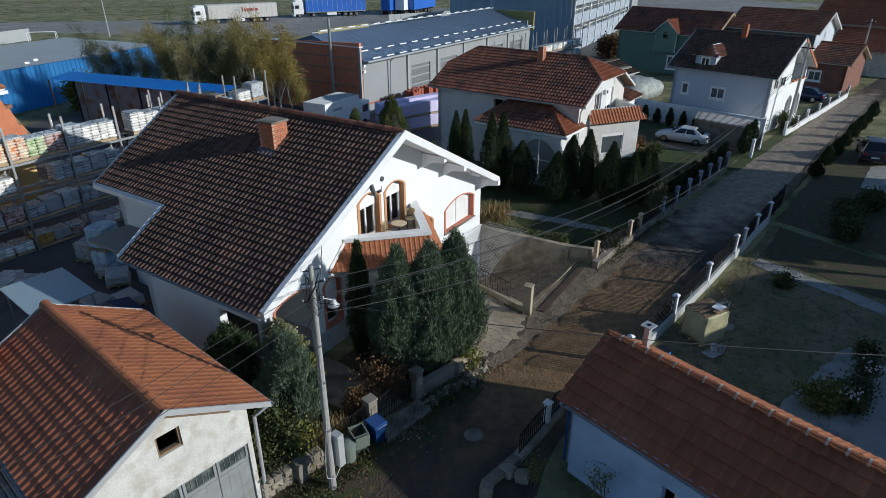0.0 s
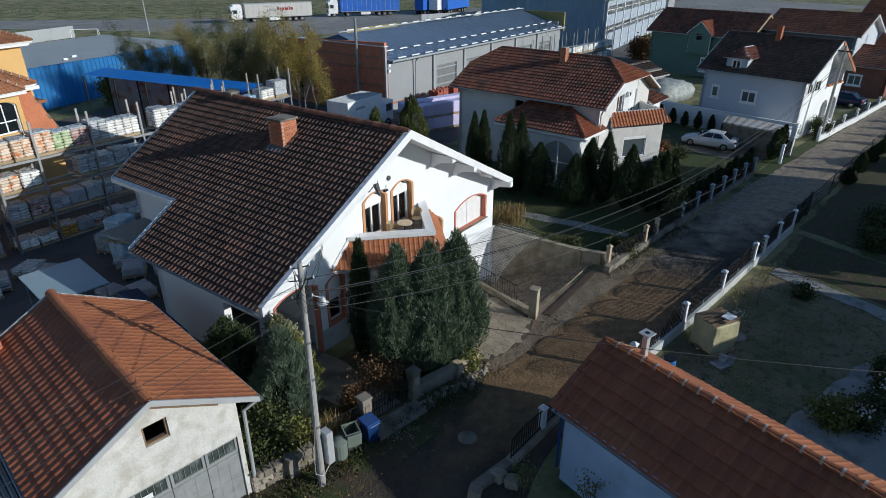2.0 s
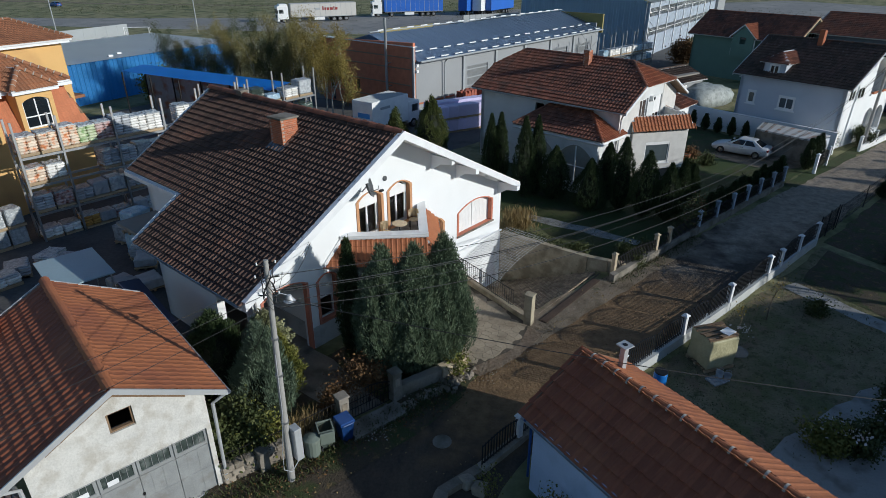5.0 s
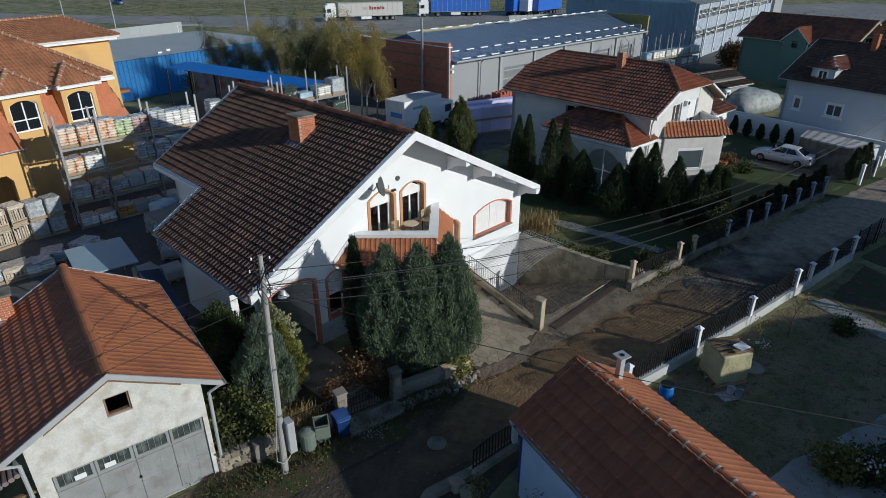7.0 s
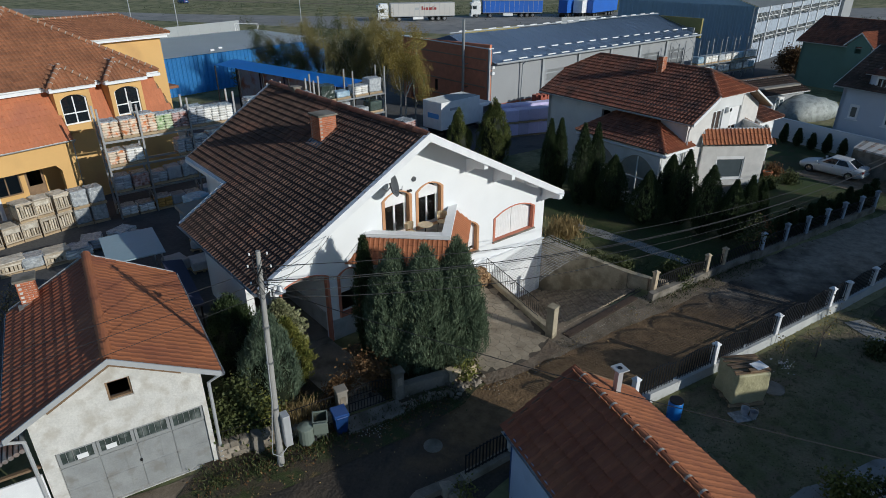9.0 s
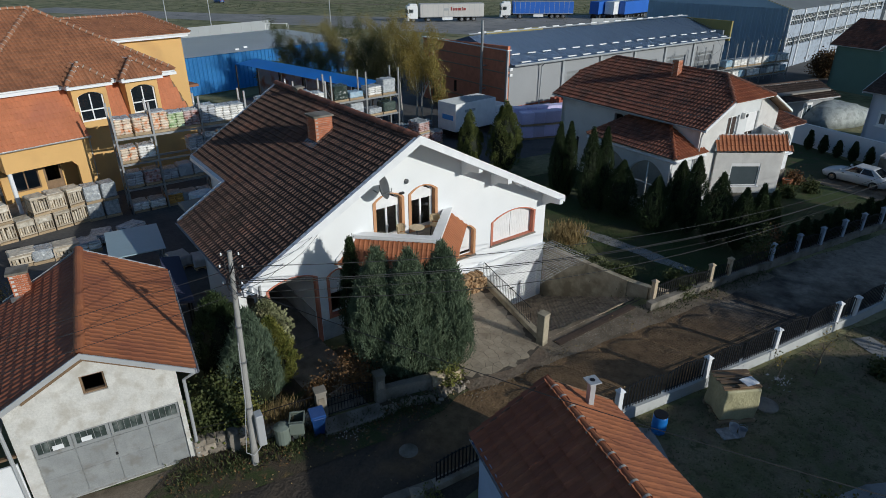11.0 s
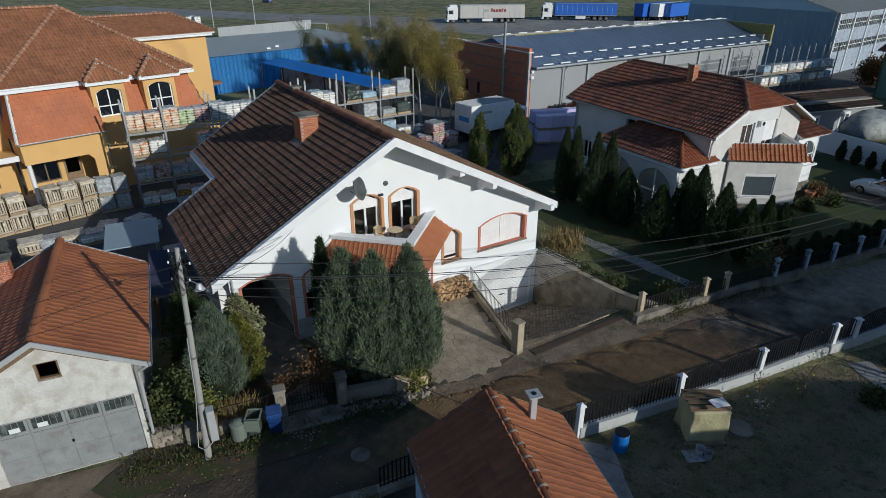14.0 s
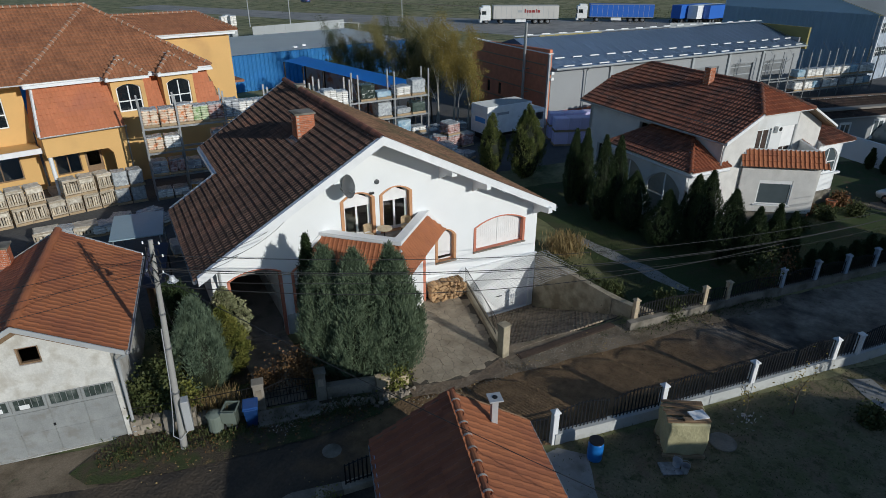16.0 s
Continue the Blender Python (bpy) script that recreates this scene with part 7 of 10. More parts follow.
def amber_building():
    """Amber office building with a mansard of orange tiles; x along its front, y back."""
    t = thing("office_building", "amber rendered building with an orange tiled mansard and arched dormers", "building", pose(-26.9, 23.1, 0, 0, 0, 70) @ Matrix.Diagonal((0.92, 1, 1, 1)))
    yel, org, brn = M["yellow"], M["tile_mansard"], M["tile_hip"]
    GZ, XR = 7.0, 12.2
    # walls
    porch = [(0.15, 0.02), (3.9, 0.02), (3.9, 2.4), (3.6, 2.75), (0.15, 2.75)]
    part("porch_beam", panel([(-0.1, 2.75), (3.6, 2.75), (3.9, 2.4), (3.9, 0), (4.9, 0), (4.9, 4.1), (-0.1, 4.1)], (), 0.3, 0.6), yel, t)
    part("column", rod((0.1, 0.45, 0), (0.1, 0.45, 2.75), 0.13, n=12), M["white"], t, "white porch column")
    part("porch_wall", panel(rect(0, 4.9, 0, 4.1), [rect(0.6, 2.2, 0.9, 2.3), rect(2.5, 3.6, 0.05, 2.3)], 2.6, 2.9), yel, t)
    d = part("door", box(2.5, 3.6, 2.66, 2.74, 0.05, 2.3), M["wood"], t, "brown wooden entrance door")
    part("pane", box(2.65, 3.45, 2.63, 2.65, 1.2, 2.1), M["carglass"], d)
    window(t, rect(0.6, 2.2, 0.9, 2.3), 2.65, 1, False, M["wood"])
    part("porch_floor", box(-0.3, 3.9, 0.2, 2.6, 0.0, 0.35), M["paving"], t)
    part("porch_side", box(-0.1, 0.2, 0.6, 2.6, 2.75, 4.1), yel, t)
    part("front_wall", box(4.9, XR, 0.95, 1.25, 0, 4.3), yel, t)
    part("side_wall", box(XR - 0.3, XR, 1.25, 9.6, 0, 4.3), yel, t)
    part("attic_wall", box(0.3, XR - 0.2, 2.6, 2.9, 4.1, 7.0), yel, t)
    # left wing set back beyond the porch
    part("left_wing_wall", panel(rect(0, 9.0, 0, 6.9), [rect(5.4, 7.8, 4.2, 6.5), rect(3.0, 4.4, 0.05, 2.3), rect(5.4, 7.8, 0.9, 2.5), rect(1.0, 2.4, 4.4, 6.4)], 0, 0.3), yel, t, m=pose(-9.1, 3.2, 0))
    w = window(t, rect(5.4, 7.8, 4.2, 6.5), 0.1, 1, 0.35, glazing="darkpane")
    w.matrix_basis = pose(-9.1, 3.2, 0)
    w = window(t, rect(5.4, 7.8, 0.9, 2.5), 0.1, 1, False, M["wood"])
    w.matrix_basis = pose(-9.1, 3.2, 0)
    w = part("door", box(3.0, 4.4, 0.1, 0.18, 0.05, 2.3), M["wood"], t, "brown wooden door", m=pose(-9.1, 3.2, 0))
    part("wing_canopy", soft(box(-5.2, -0.2, 1.2, 3.2, 2.9, 3.15), 0.03), yel, t)
    part("wing_canopy_edge", box(-5.25, -0.15, 1.1, 1.2, 2.88, 3.2), M["paint"], t)
    part("column", rod((-5.0, 1.4, 0), (-5.0, 1.4, 2.9), 0.15, n=12), yel, t)
    # mansard skirt
    a = tiled_slope(t, [(-0.2, 0, 4.12), (4.9, 0, 4.12), (4.9, 1.75, GZ), (0.35, 1.75, GZ)], (1, 0, 0), org, M["wood"], 0.1, 0, None, "mansard", "orange tiles of the steep mansard", relief=0.35)
    tiled_slope(t, [(-0.2, 0, 4.12), (0.35, 1.75, GZ), (0.35, 3.2, GZ), (-0.2, 3.2, 4.12)], (0, 1, 0), org, M["wood"], 0.1, 0, None, "mansard", relief=0.35)
    tiled_slope(t, [(4.9, 0.9, 4.3), (XR + 0.1, 0.9, 4.3), (XR - 0.5, 1.9, GZ), (4.9, 1.9, GZ)], (1, 0, 0), org, M["wood"], 0.1, 0, None, "mansard", relief=0.35)
    tiled_slope(t, [(XR + 0.3, 0.9, 4.3), (XR + 0.3, 9.5, 4.3), (XR - 0.6, 9.5, GZ), (XR - 0.6, 1.9, GZ)], (0, 1, 0), org, M["wood"], 0.1, 0, None, "mansard", relief=0.35)
    part("mansard_edge", tube([(-0.26, -0.02, 4.1), (0.29, 1.73, GZ)], 0.09, 4), M["paint"], t, "pale metal edge of the mansard")
    gutter(t, (-0.25, -0.08, 4.1), (4.95, -0.08, 4.1), 0.09)
    part("downpipe", tube([(4.95, -0.05, 4.05), (5.05, 0.6, 3.7), (5.05, 0.85, 0.1)], 0.06, 7), M["zinc"], t)
    # dormers flush with the wall
    for x0, x1 in ((4.75, 6.9), (8.15, 10.35)):
        lp = arched(x0 + 0.27, x1 - 0.27, 4.72, 6.2, 0.24, 10)
        part("dormer_wall", panel(rect(x0, x1, 4.3, GZ - 0.1), [lp], 0.75, 1.05), yel, t)
        window(t, lp, 0.85, 1, 0.38, name="dormer_window", frame_w=0.09, glazing="darkpane")
        part("dormer_cheek", box(x0, x0 + 0.2, 1.05, 2.6, 4.3, GZ - 0.1), yel, t)
        part("dormer_cheek", box(x1 - 0.2, x1, 1.05, 2.6, 4.3, GZ - 0.1), yel, t)
        xm = (x0 + x1) / 2
        z0, zt = GZ - 0.05, GZ + 0.95
        for pts, way in (([(x0 - 0.3, 0.45, z0), (x1 + 0.3, 0.45, z0), (xm, 1.6, zt)], (1, 0, 0)), ([(x0 - 0.3, 0.45, z0), (xm, 1.6, zt), (xm, 3.2, zt), (x0 - 0.3, 3.0, z0)], (0, 1, 0)), ([(x1 + 0.3, 0.45, z0), (xm, 1.6, zt), (xm, 3.2, zt), (x1 + 0.3, 3.0, z0)], (0, 1, 0))):
            s = tiled_slope(t, pts, way, brn, M["paint"], 0.12, 0, None, "dormer_roof")
        ridge_caps(s, (x0 - 0.3, 0.45, z0 + 0.05), (xm, 1.6, zt + 0.05), brn, 0.15, 0.38, M["mortar"])
        ridge_caps(s, (x1 + 0.3, 0.45, z0 + 0.05), (xm, 1.6, zt + 0.05), brn, 0.15, 0.38, M["mortar"])
        part("dormer_cornice", box(x0 - 0.32, x1 + 0.32, 0.4, 0.8, z0 - 0.22, z0 - 0.08), M["white"], t)
    # hipped main roof
    ax, ay, az = 5.9, 7.6, 10.75
    X0, X1, Y0, Y1 = -0.4, XR - 0.1, 1.35, 13.5
    s = tiled_slope(t, [(X0, Y0, GZ), (X1, Y0, GZ), (ax, ay, az)], (1, 0, 0), brn, M["paint"], 0.14, 0, None, "hip_roof", "weathered brown tiles of the hip roof")
    tiled_slope(t, [(X1, Y0, GZ), (X1, Y1, GZ), (ax, ay, az)], (0, 1, 0), brn, M["paint"], 0.14, 0, None, "hip_roof")
    tiled_slope(t, [(X0, Y0, GZ), (ax, ay, az), (-8, ay, az), (-8, Y0 + 0.02, GZ)], (1, 0, 0), brn, M["paint"], 0.14, 0, None, "hip_roof")
    ridge_caps(s, (X0, Y0, GZ + 0.05), (ax, ay, az + 0.05), brn, 0.16, 0.42, M["mortar"])
    ridge_caps(s, (X1, Y0, GZ + 0.05), (ax, ay, az + 0.05), brn, 0.16, 0.42, M["mortar"])
    ridge_caps(s, (-8, ay, az + 0.05), (ax, ay, az + 0.05), brn, 0.16, 0.42, M["mortar"])
    for a, b in (((X0 + 0.2, Y0 + 0.1), (5.0, Y0 + 0.1)), ((7.1, Y0 + 0.1), (8.0, Y0 + 0.1)), ((10.5, Y0 + 0.1), (X1, Y0 + 0.1))):
        part("cornice", box(a[0], b[0], a[1] - 0.25, a[1] + 0.25, GZ - 0.3, GZ - 0.12), M["white"], t)
    # rear wing
    part("rear_wing_wall", box(9.0, 17.5, 9.6, 20, 0, 8.3), yel, t)
    rz = 8.35
    s = tiled_slope(t, [(8.0, 9.0, rz), (18.1, 9.0, rz), (16.4, 13.5, rz + 1.15), (8.0, 13.5, rz + 1.15)], (1, 0, 0), brn, M["paint"], 0.14, 0, None, "hip_roof")
    tiled_slope(t, [(18.1, 9.0, rz), (16.4, 13.5, rz + 1.15), (16.4, 17, rz + 1.15), (18.1, 21, rz)], (0, 1, 0), brn, M["paint"], 0.14, 0, None, "hip_roof")
    ridge_caps(s, (18.1, 9.0, rz + 0.05), (16.4, 13.5, rz + 1.2), brn, 0.16, 0.42, M["mortar"])
    ridge_caps(s, (8, 13.5, rz + 1.2), (16.4, 13.5, rz + 1.2), brn, 0.16, 0.42, M["mortar"])
    part("rear_cornice", box(8.6, 17.9, 9.1, 9.6, rz - 0.3, rz - 0.14), M["white"], t)
    part("rear_eave", box(17.5, 18.5, 9.8, 11.6, 4.0, 4.2), M["tile_hip"], t)
    return t


M["tile_mansard"] = mat("orange_flat_tile", (0.47, 0.165, 0.075), 0.75, var=0.18, scale=0.8, fine=16, bump=0.3, tint=(0.42, 0.15, 0.08), tint_at=0.6, tint_scale=0.6, rand=0.05)
M["tile_hip"] = mat("sunbleached_brown_tile", (0.33, 0.145, 0.072), 0.8, var=0.2, scale=0.8, fine=16, bump=0.3, tint=(0.24, 0.105, 0.056), tint_at=0.58, tint_scale=0.5, rand=0.15)
amber_building()


def corrugated(parent, a, b, z0, z1, material, pitch=0.35, depth=0.04, name="sheet_wall"):
    """An upright trapezoidal sheet between two plan points, with a flat back."""
    a, b = Vector((*a, 0)), Vector((*b, 0))
    d = (b - a).length
    w = (b - a).normalized()
    n = Vector((w.y, -w.x, 0))
    k = int(d / pitch)
    bm = bmesh.new()
    lo, hi = [], []
    for i in range(k):
        for f, o in ((0.0, 0), (0.45, 0), (0.55, depth), (0.9, depth)):
            p = a + w * (d * (i + f) / k) + n * o
            lo.append(bm.verts.new(p + Vector((0, 0, z0))))
            hi.append(bm.verts.new(p + Vector((0, 0, z1))))
    for i in range(len(lo) - 1):
        bm.faces.new((lo[i], lo[i + 1], hi[i + 1], hi[i]))
    bmesh.ops.solidify(bm, geom=list(bm.faces), thickness=0.1)
    return part(name, bm, material, parent)


# blue hall behind the yard
bh = thing("blue_hall", "low hall of bright blue corrugated sheet with a grey roof", "hall", pose(-42.0, 54.6, 0, 0, 0, 69.5))
corrugated(bh, (-26, 0), (22, 0), 0, 4.0, M["bluesheet"], 0.5, 0.06)
corrugated(bh, (22, 0), (22, 15), 0, 4.0, M["bluesheet"], 0.5, 0.06)
bm = bmesh.new()
vs = [bm.verts.new(p) for p in ((-26, -0.3, 4.05), (22.3, -0.3, 4.05), (22.3, 15, 4.25), (-26, 15, 4.25))]
bm.faces.new(vs)
bmesh.ops.solidify(bm, geom=list(bm.faces), thickness=-0.12)
part("roof", bm, M["paleroof"], bh, "pale grey sheet roof")
for i in range(2):
    part("skylight", soft(box(6 + i * 1.7, 6.5 + i * 1.7, 0.8 + (i % 2), 1.1 + (i % 2), 4.1, 4.28), 0.03), M["pvc"], bh)
cn = thing("blue_canopy", "open canopy with a bright blue sheet roof over stacked goods", "canopy")
C0, C1, C2, C3 = Vector((-30.9, 48.2, 4.95)), Vector((-16.4, 44.6, 4.4)), Vector((-15.6, 46.8, 4.65)), Vector((-30.3, 50.4, 5.15))
bm = bmesh.new()
bm.faces.new([bm.verts.new(p) for p in (C0, C1, C2, C3)])
bmesh.ops.solidify(bm, geom=list(bm.faces), thickness=0.12)
part("roof", bm, M["bluedark"], cn)
for i in range(6):
    for a, b in ((C0, C1), (C3, C2)):
        p = a.lerp(b, i / 5)
        part("post", rod((p.x, p.y, 0), (p.x, p.y, p.z - 0.1), 0.07, n=6), M["iron"], cn)
part("back_sheet", sheet := box(0, 12.2, 0, 0.1, 0, 4.3), M["rust"], cn, m=pose(-30.55, 50.75, 0, 0, 0, -15))


def warehouse():
    t = thing("warehouse", "long warehouse with brown brick end and slate-blue sheet roof", "warehouse", pose(-7.5, 56.0, 0, 0, 0, 57.6))
    LEN, W, E, Z = 36.0, 13.0, 4.95, 6.9
    door1, door2 = rect(4.1, 4.9, 1.3, 2.2), rect(1.0, 1.7, 0.05, 2.2)
    low = rect(0, W, 0, 5.9)
    # brick end: courses of cladding with pale bands
    part("end_wall", panel([(0, 0), (0, 6.2), (W, 6.6), (W, 0)], [rect(1.2, 1.9, 0.05, 2.3), rect(5.2, 5.7, 1.5, 2.6), rect(3.2, 3.7, 1.5, 2.6)], 0, 0.3), M["brick_dark"], t, "brown brick end wall", m=pose(0.05, W, 0, 0, 0, -90))
    for z in (1.25, 2.75, 4.2, 5.2):
        part("band", box(-0.02, 0.04, 0.4, W - 1.0, z, z + 0.10), M["paving_band"], t)
    for y in (W - 1.9, W - 5.7, W - 3.7):
        part("window", box(0.1, 0.14, y, y + 0.7, 1.4, 2.6), M["carglass"], t)
    part("parapet_cap", slab([(-0.1, -0.12), (0.45, -0.12), (0.45, W), (-0.1, W)], 6.22, 6.3), M["pvc"], t)
    part("corner_pilaster", box(-0.02, 0.16, -0.1, 0.1, 0, 6.22), M["greysheet"], t)
    part("long_wall", panel(rect(0.4, LEN, 0, E), [rect(8 + i * 5.5, 11.5 + i * 5.5, 0.1, 3.6) for i in range(5)], 0, 0.3), M["greywall"], t)
    for i in range(5):
        g = part("loading_gate", box(8 + i * 5.5, 11.5 + i * 5.5, 0.12, 0.2, 0.1, 3.6), M["steel"], t)
        for j in range(4):
            part("gate_rail", box(8 + i * 5.5, 11.5 + i * 5.5, 0.08, 0.12, 0.8 + j * 0.8, 0.9 + j * 0.8), M["greysheet"], g)
        part("column", box(7.2 + i * 5.5, 7.5 + i * 5.5, -0.18, 0.0, 0, E), M["greysheet"], t)
    part("far_wall", box(LEN - 0.3, LEN, 0.3, W, 0, E + 0.8), M["greywall"], t)
    part("back_wall", box(0.4, LEN, W - 0.3, W, 0, E), M["greywall"], t)
    bm = bmesh.new()
    a = [bm.verts.new(p) for p in ((0.4, -0.55, E), (LEN + 0.4, -0.55, E), (LEN + 0.4, 6.0, Z), (0.4, 6.0, Z), (LEN + 0.4, W + 0.4, E), (0.4, W + 0.4, E))]
    bm.faces.new((a[0], a[1], a[2], a[3]))
    bm.faces.new((a[3], a[2], a[4], a[5]))
    bmesh.ops.solidify(bm, geom=list(bm.faces), thickness=-0.15)
    part("roof", bm, M["slateblue"], t, "slate-blue sheet roof")
    for i in range(36):
        x = 1.0 + i
        part("seam", tube([(x, -0.5, E + 0.165), (x, 6.0, Z + 0.15)], 0.012, 4), M["slateblue"], t)
    part("ridge_strip", box(0.4, LEN + 0.4, 5.9, 6.1, Z + 0.14, Z + 0.22), M["greysheet"], t)
    for i in range(17):
        x = 1.6 + i * 2.05
        part("snow_guard", box(x, x + 1.05, 1.12, 1.26, E + 0.64, E + 0.74), M["pvc"], t)
        part("snow_guard", box(x - 0.2, x + 0.95, -0.46, -0.32, E + 0.18, E + 0.28), M["pvc"], t)
        part("snow_guard", box(x, x + 1.0, 5.96, 6.06, Z + 0.22, Z + 0.3), M["pvc"], t)
    part("gutter", tube([(0.4, -0.62, E + 0.02), (LEN, -0.62, E + 0.02)], 0.10, 6), M["greysheet"], t)
    fl = part("flue", rod((-0.5, 2.9, 0), (-0.5, 2.9, 8.6), 0.13, n=10), M["steel"], t, "tall galvanised flue pipe")
    for z in (2.5, 4.6):
        part("flue_bracket", box(-0.55, 0.05, 2.82, 2.98, z, z + 0.08), M["steel"], fl)
    for x in (3.3, 6.0):
        part("stripe", box(x - 2.7, x, -0.02, 0.0, 1.0, 1.16), M["orange_stripe"], t)
    part("pipe", tube([(4.2, -0.7, E), (4.2, -0.3, E - 0.4), (4.2, -0.2, 0.2)], 0.07, 6), M["greysheet"], t)
    for z in (4.0, 4.5):
        part("wall_light", soft(box(0.2, 0.5, -0.3, -0.1, z, z + 0.25), 0.03), M["pvc"], t)
    part("far_parapet", box(LEN + 0.1, LEN + 0.4, -0.4, 6.0, E - 0.4, 6.85), M["olive"], t, "olive-yellow parapet at the far end")
    part("far_parapet", box(9.0, 18.0, W + 0.3, W + 0.5, E - 0.4, 6.15), M["olive"], t)
    return t


M["olive"] = plain("olive_yellow_sheet", (0.30, 0.25, 0.08), 0.6)
M["paving_band"] = plain("pale_brick_band", (0.30, 0.22, 0.15), 0.8)
M["orange_stripe"] = plain("orange_paint_stripe", (0.42, 0.13, 0.06), 0.6)
warehouse()


def factory():
    t = thing("factory_hall", "large grey-blue sheet hall with white ribbon-windowed front", "factory", pose(19.7, 96.8, 0, 0, 0, 64))
    corrugated(t, (0, 20.6), (0, 0.35), 0, 7.7, M["greyblue"], 0.8, 0.06)
    part("gable_wall", panel([(0.35, 7.7), (20.6, 7.7), (20.6, 9.6), (12.0, 11.2)], (), 0, 0.1), M["greyblue"], t, m=pose(0.1, 0, 0, 0, 0, 90))
    rows = [rect(0.5, 44, 2.9, 4.0), rect(0.5, 44, 5.6, 6.8)]
    part("front_wall", panel(rect(0, 45, 0, 7.6), rows, 0, 0.35), M["cool_grey"], t, "pale blue-grey front with ribbon windows")
    for r in rows:
        rib = part("ribbon_window", box(0.5, 44, 0.2, 0.24, r[0][1], r[2][1]), M["carglass"], t)
        for i in range(72):
            part("mullion", box(0.5 + i * 0.6, 0.58 + i * 0.6, 0.12, 0.2, r[0][1], r[2][1]), M["pvc"], rib)
        part("sill_rail", box(0.5, 44, 0.05, 0.2, (r[0][1] + r[2][1]) / 2 - 0.03, (r[0][1] + r[2][1]) / 2 + 0.03), M["pvc"], rib)
    for i in range(9):
        part("pilaster", box(5.0 * i - 0.12, 5.0 * i + 0.12, -0.15, 0.0, 0, 7.6), M["paint"], t)
    bm = bmesh.new()
    a = [bm.verts.new(p) for p in ((-0.3, -0.4, 7.65), (45, -0.4, 7.65), (45, 12, 11.2), (-0.3, 12, 11.2), (45, 20.8, 9.6), (-0.3, 20.8, 9.6))]
    bm.faces.new((a[0], a[1], a[2], a[3]))
    bm.faces.new((a[3], a[2], a[4], a[5]))
    bmesh.ops.solidify(bm, geom=list(bm.faces), thickness=-0.15)
    part("roof", bm, M["greysheet"], t)
    part("end_tower", box(45, 52, -0.5, 8, 0, 11), M["greywall"], t, "grey block at the end of the hall")
    return t


factory()

# ---- unseen houses added east of the street to shade the yards ----
for x, y, a, w, e, z, l in ((23.5, -4.0, -20, 3.8, 4.6, 7.0, 11), (23.4, 9.9, -42, 3.8, 4.4, 6.5, 12.0), (33.4, 23.3, -25, 4.0, 6.8, 9.8, 13.4)):
    gable_house("house", "unseen plain white house added to shade the yards", pose(x, y, 0, 0, 0, a), w, e, z, l, M["tile_brown"], M["white"], 0.5)


# ---- fences and gates ----
def fence_post(parent, m, h=1.36, material=None, label=""):
    """A square post with a pointed cap, part of a fence."""
    material = material or M["paint"]
    t = part("fence_post", soft(box(-0.095, 0.095, -0.095, 0.095, -0.05, h - 0.1), 0.012, 1), material, parent, label, m=m)
    bm = bmesh.new()
    vs = [bm.verts.new((x, y, h - 0.1)) for x, y in ((-0.125, -0.125), (0.125, -0.125), (0.125, 0.125), (-0.125, 0.125))]
    lo = [bm.verts.new((x, y, h - 0.14)) for x, y in ((-0.125, -0.125), (0.125, -0.125), (0.125, 0.125), (-0.125, 0.125))]
    top = bm.verts.new((0, 0, h))
    for i in range(4):
        bm.faces.new((vs[i], vs[(i + 1) % 4], top))
        bm.faces.new((lo[i], lo[(i + 1) % 4], vs[(i + 1) % 4], vs[i]))
    bm.faces.new(lo[::-1])
    part("cap", bm, material, t)
    return t


PICKET = {}


def picket_panel(parent, a, b, z0=0.42, h=0.84, rise=0.16, label="", step=0.125):
    """Pickets between two posts under a bowed top rail, on a flat lower rail."""
    a, b = Vector((*a, 0)), Vector((*b, 0))
    d = (b - a).length - 0.24
    w = (b - a).normalized()
    t = part("fence_panel", box(0.12, 0.12 + d, -0.018, 0.018, z0 + 0.1, z0 + 0.13), M["iron"], parent, label, m=pose(a.x, a.y, 0, 0, 0, math.degrees(math.atan2(w.y, w.x))))
    n = max(3, int(d / step))
    top = lambda s: h + rise * math.sin(math.pi * s)
    for i in range(n + 1):
        s = i / n
        x, hh = 0.12 + d * s, round(top(s), 2)
        if hh not in PICKET:
            bm = box(-0.022, 0.022, -0.008, 0.008, 0, hh)
            me = bpy.data.meshes.new("picket")
            bm.to_mesh(me)
            bm.free()
            me.materials.append(M["iron"])
            PICKET[hh] = me
        ob = new("picket", PICKET[hh])
        ob.parent = t
        ob.matrix_basis = pose(x, 0, z0)
    part("top_rail", tube([(0.12 + d * i / 10, 0, z0 + top(i / 10) - 0.06) for i in range(11)], 0.02, 5), M["iron"], t)
    return t


def low_wall(name, pts, h, w, material, label, z0=-0.1, m=None, category="wall"):
    t = thing(name, label, category, m)
    for a, b in zip(pts, pts[1:]):
        sloped_wall(t, a, b, w, z0, z0, h, h, material, "wall_section")
    return t


S_POSTS = [(6.78, 18.15), (9.46, 21.09), (11.94, 23.9), (14.47, 26.88), (15.27, 27.7), (16.75, 29.5), (18.28, 31.25)]
sf = low_wall("street_fence", S_POSTS, 0.42, 0.24, M["whitewash"], "black iron picket fence between white posts on a low wall", category="fence")
for x, y in S_POSTS:
    fence_post(sf, pose(x, y, 0, 0, 0, 49), label="white painted concrete post")
for a, b in zip(S_POSTS, S_POSTS[1:]):
    d = math.hypot(b[0] - a[0], b[1] - a[1])
    if d > 3:
        mid = ((a[0] + b[0]) / 2, (a[1] + b[1]) / 2)
        picket_panel(sf, a, mid)
        picket_panel(sf, mid, b)
    else:
        picket_panel(sf, a, b, step=0.13)
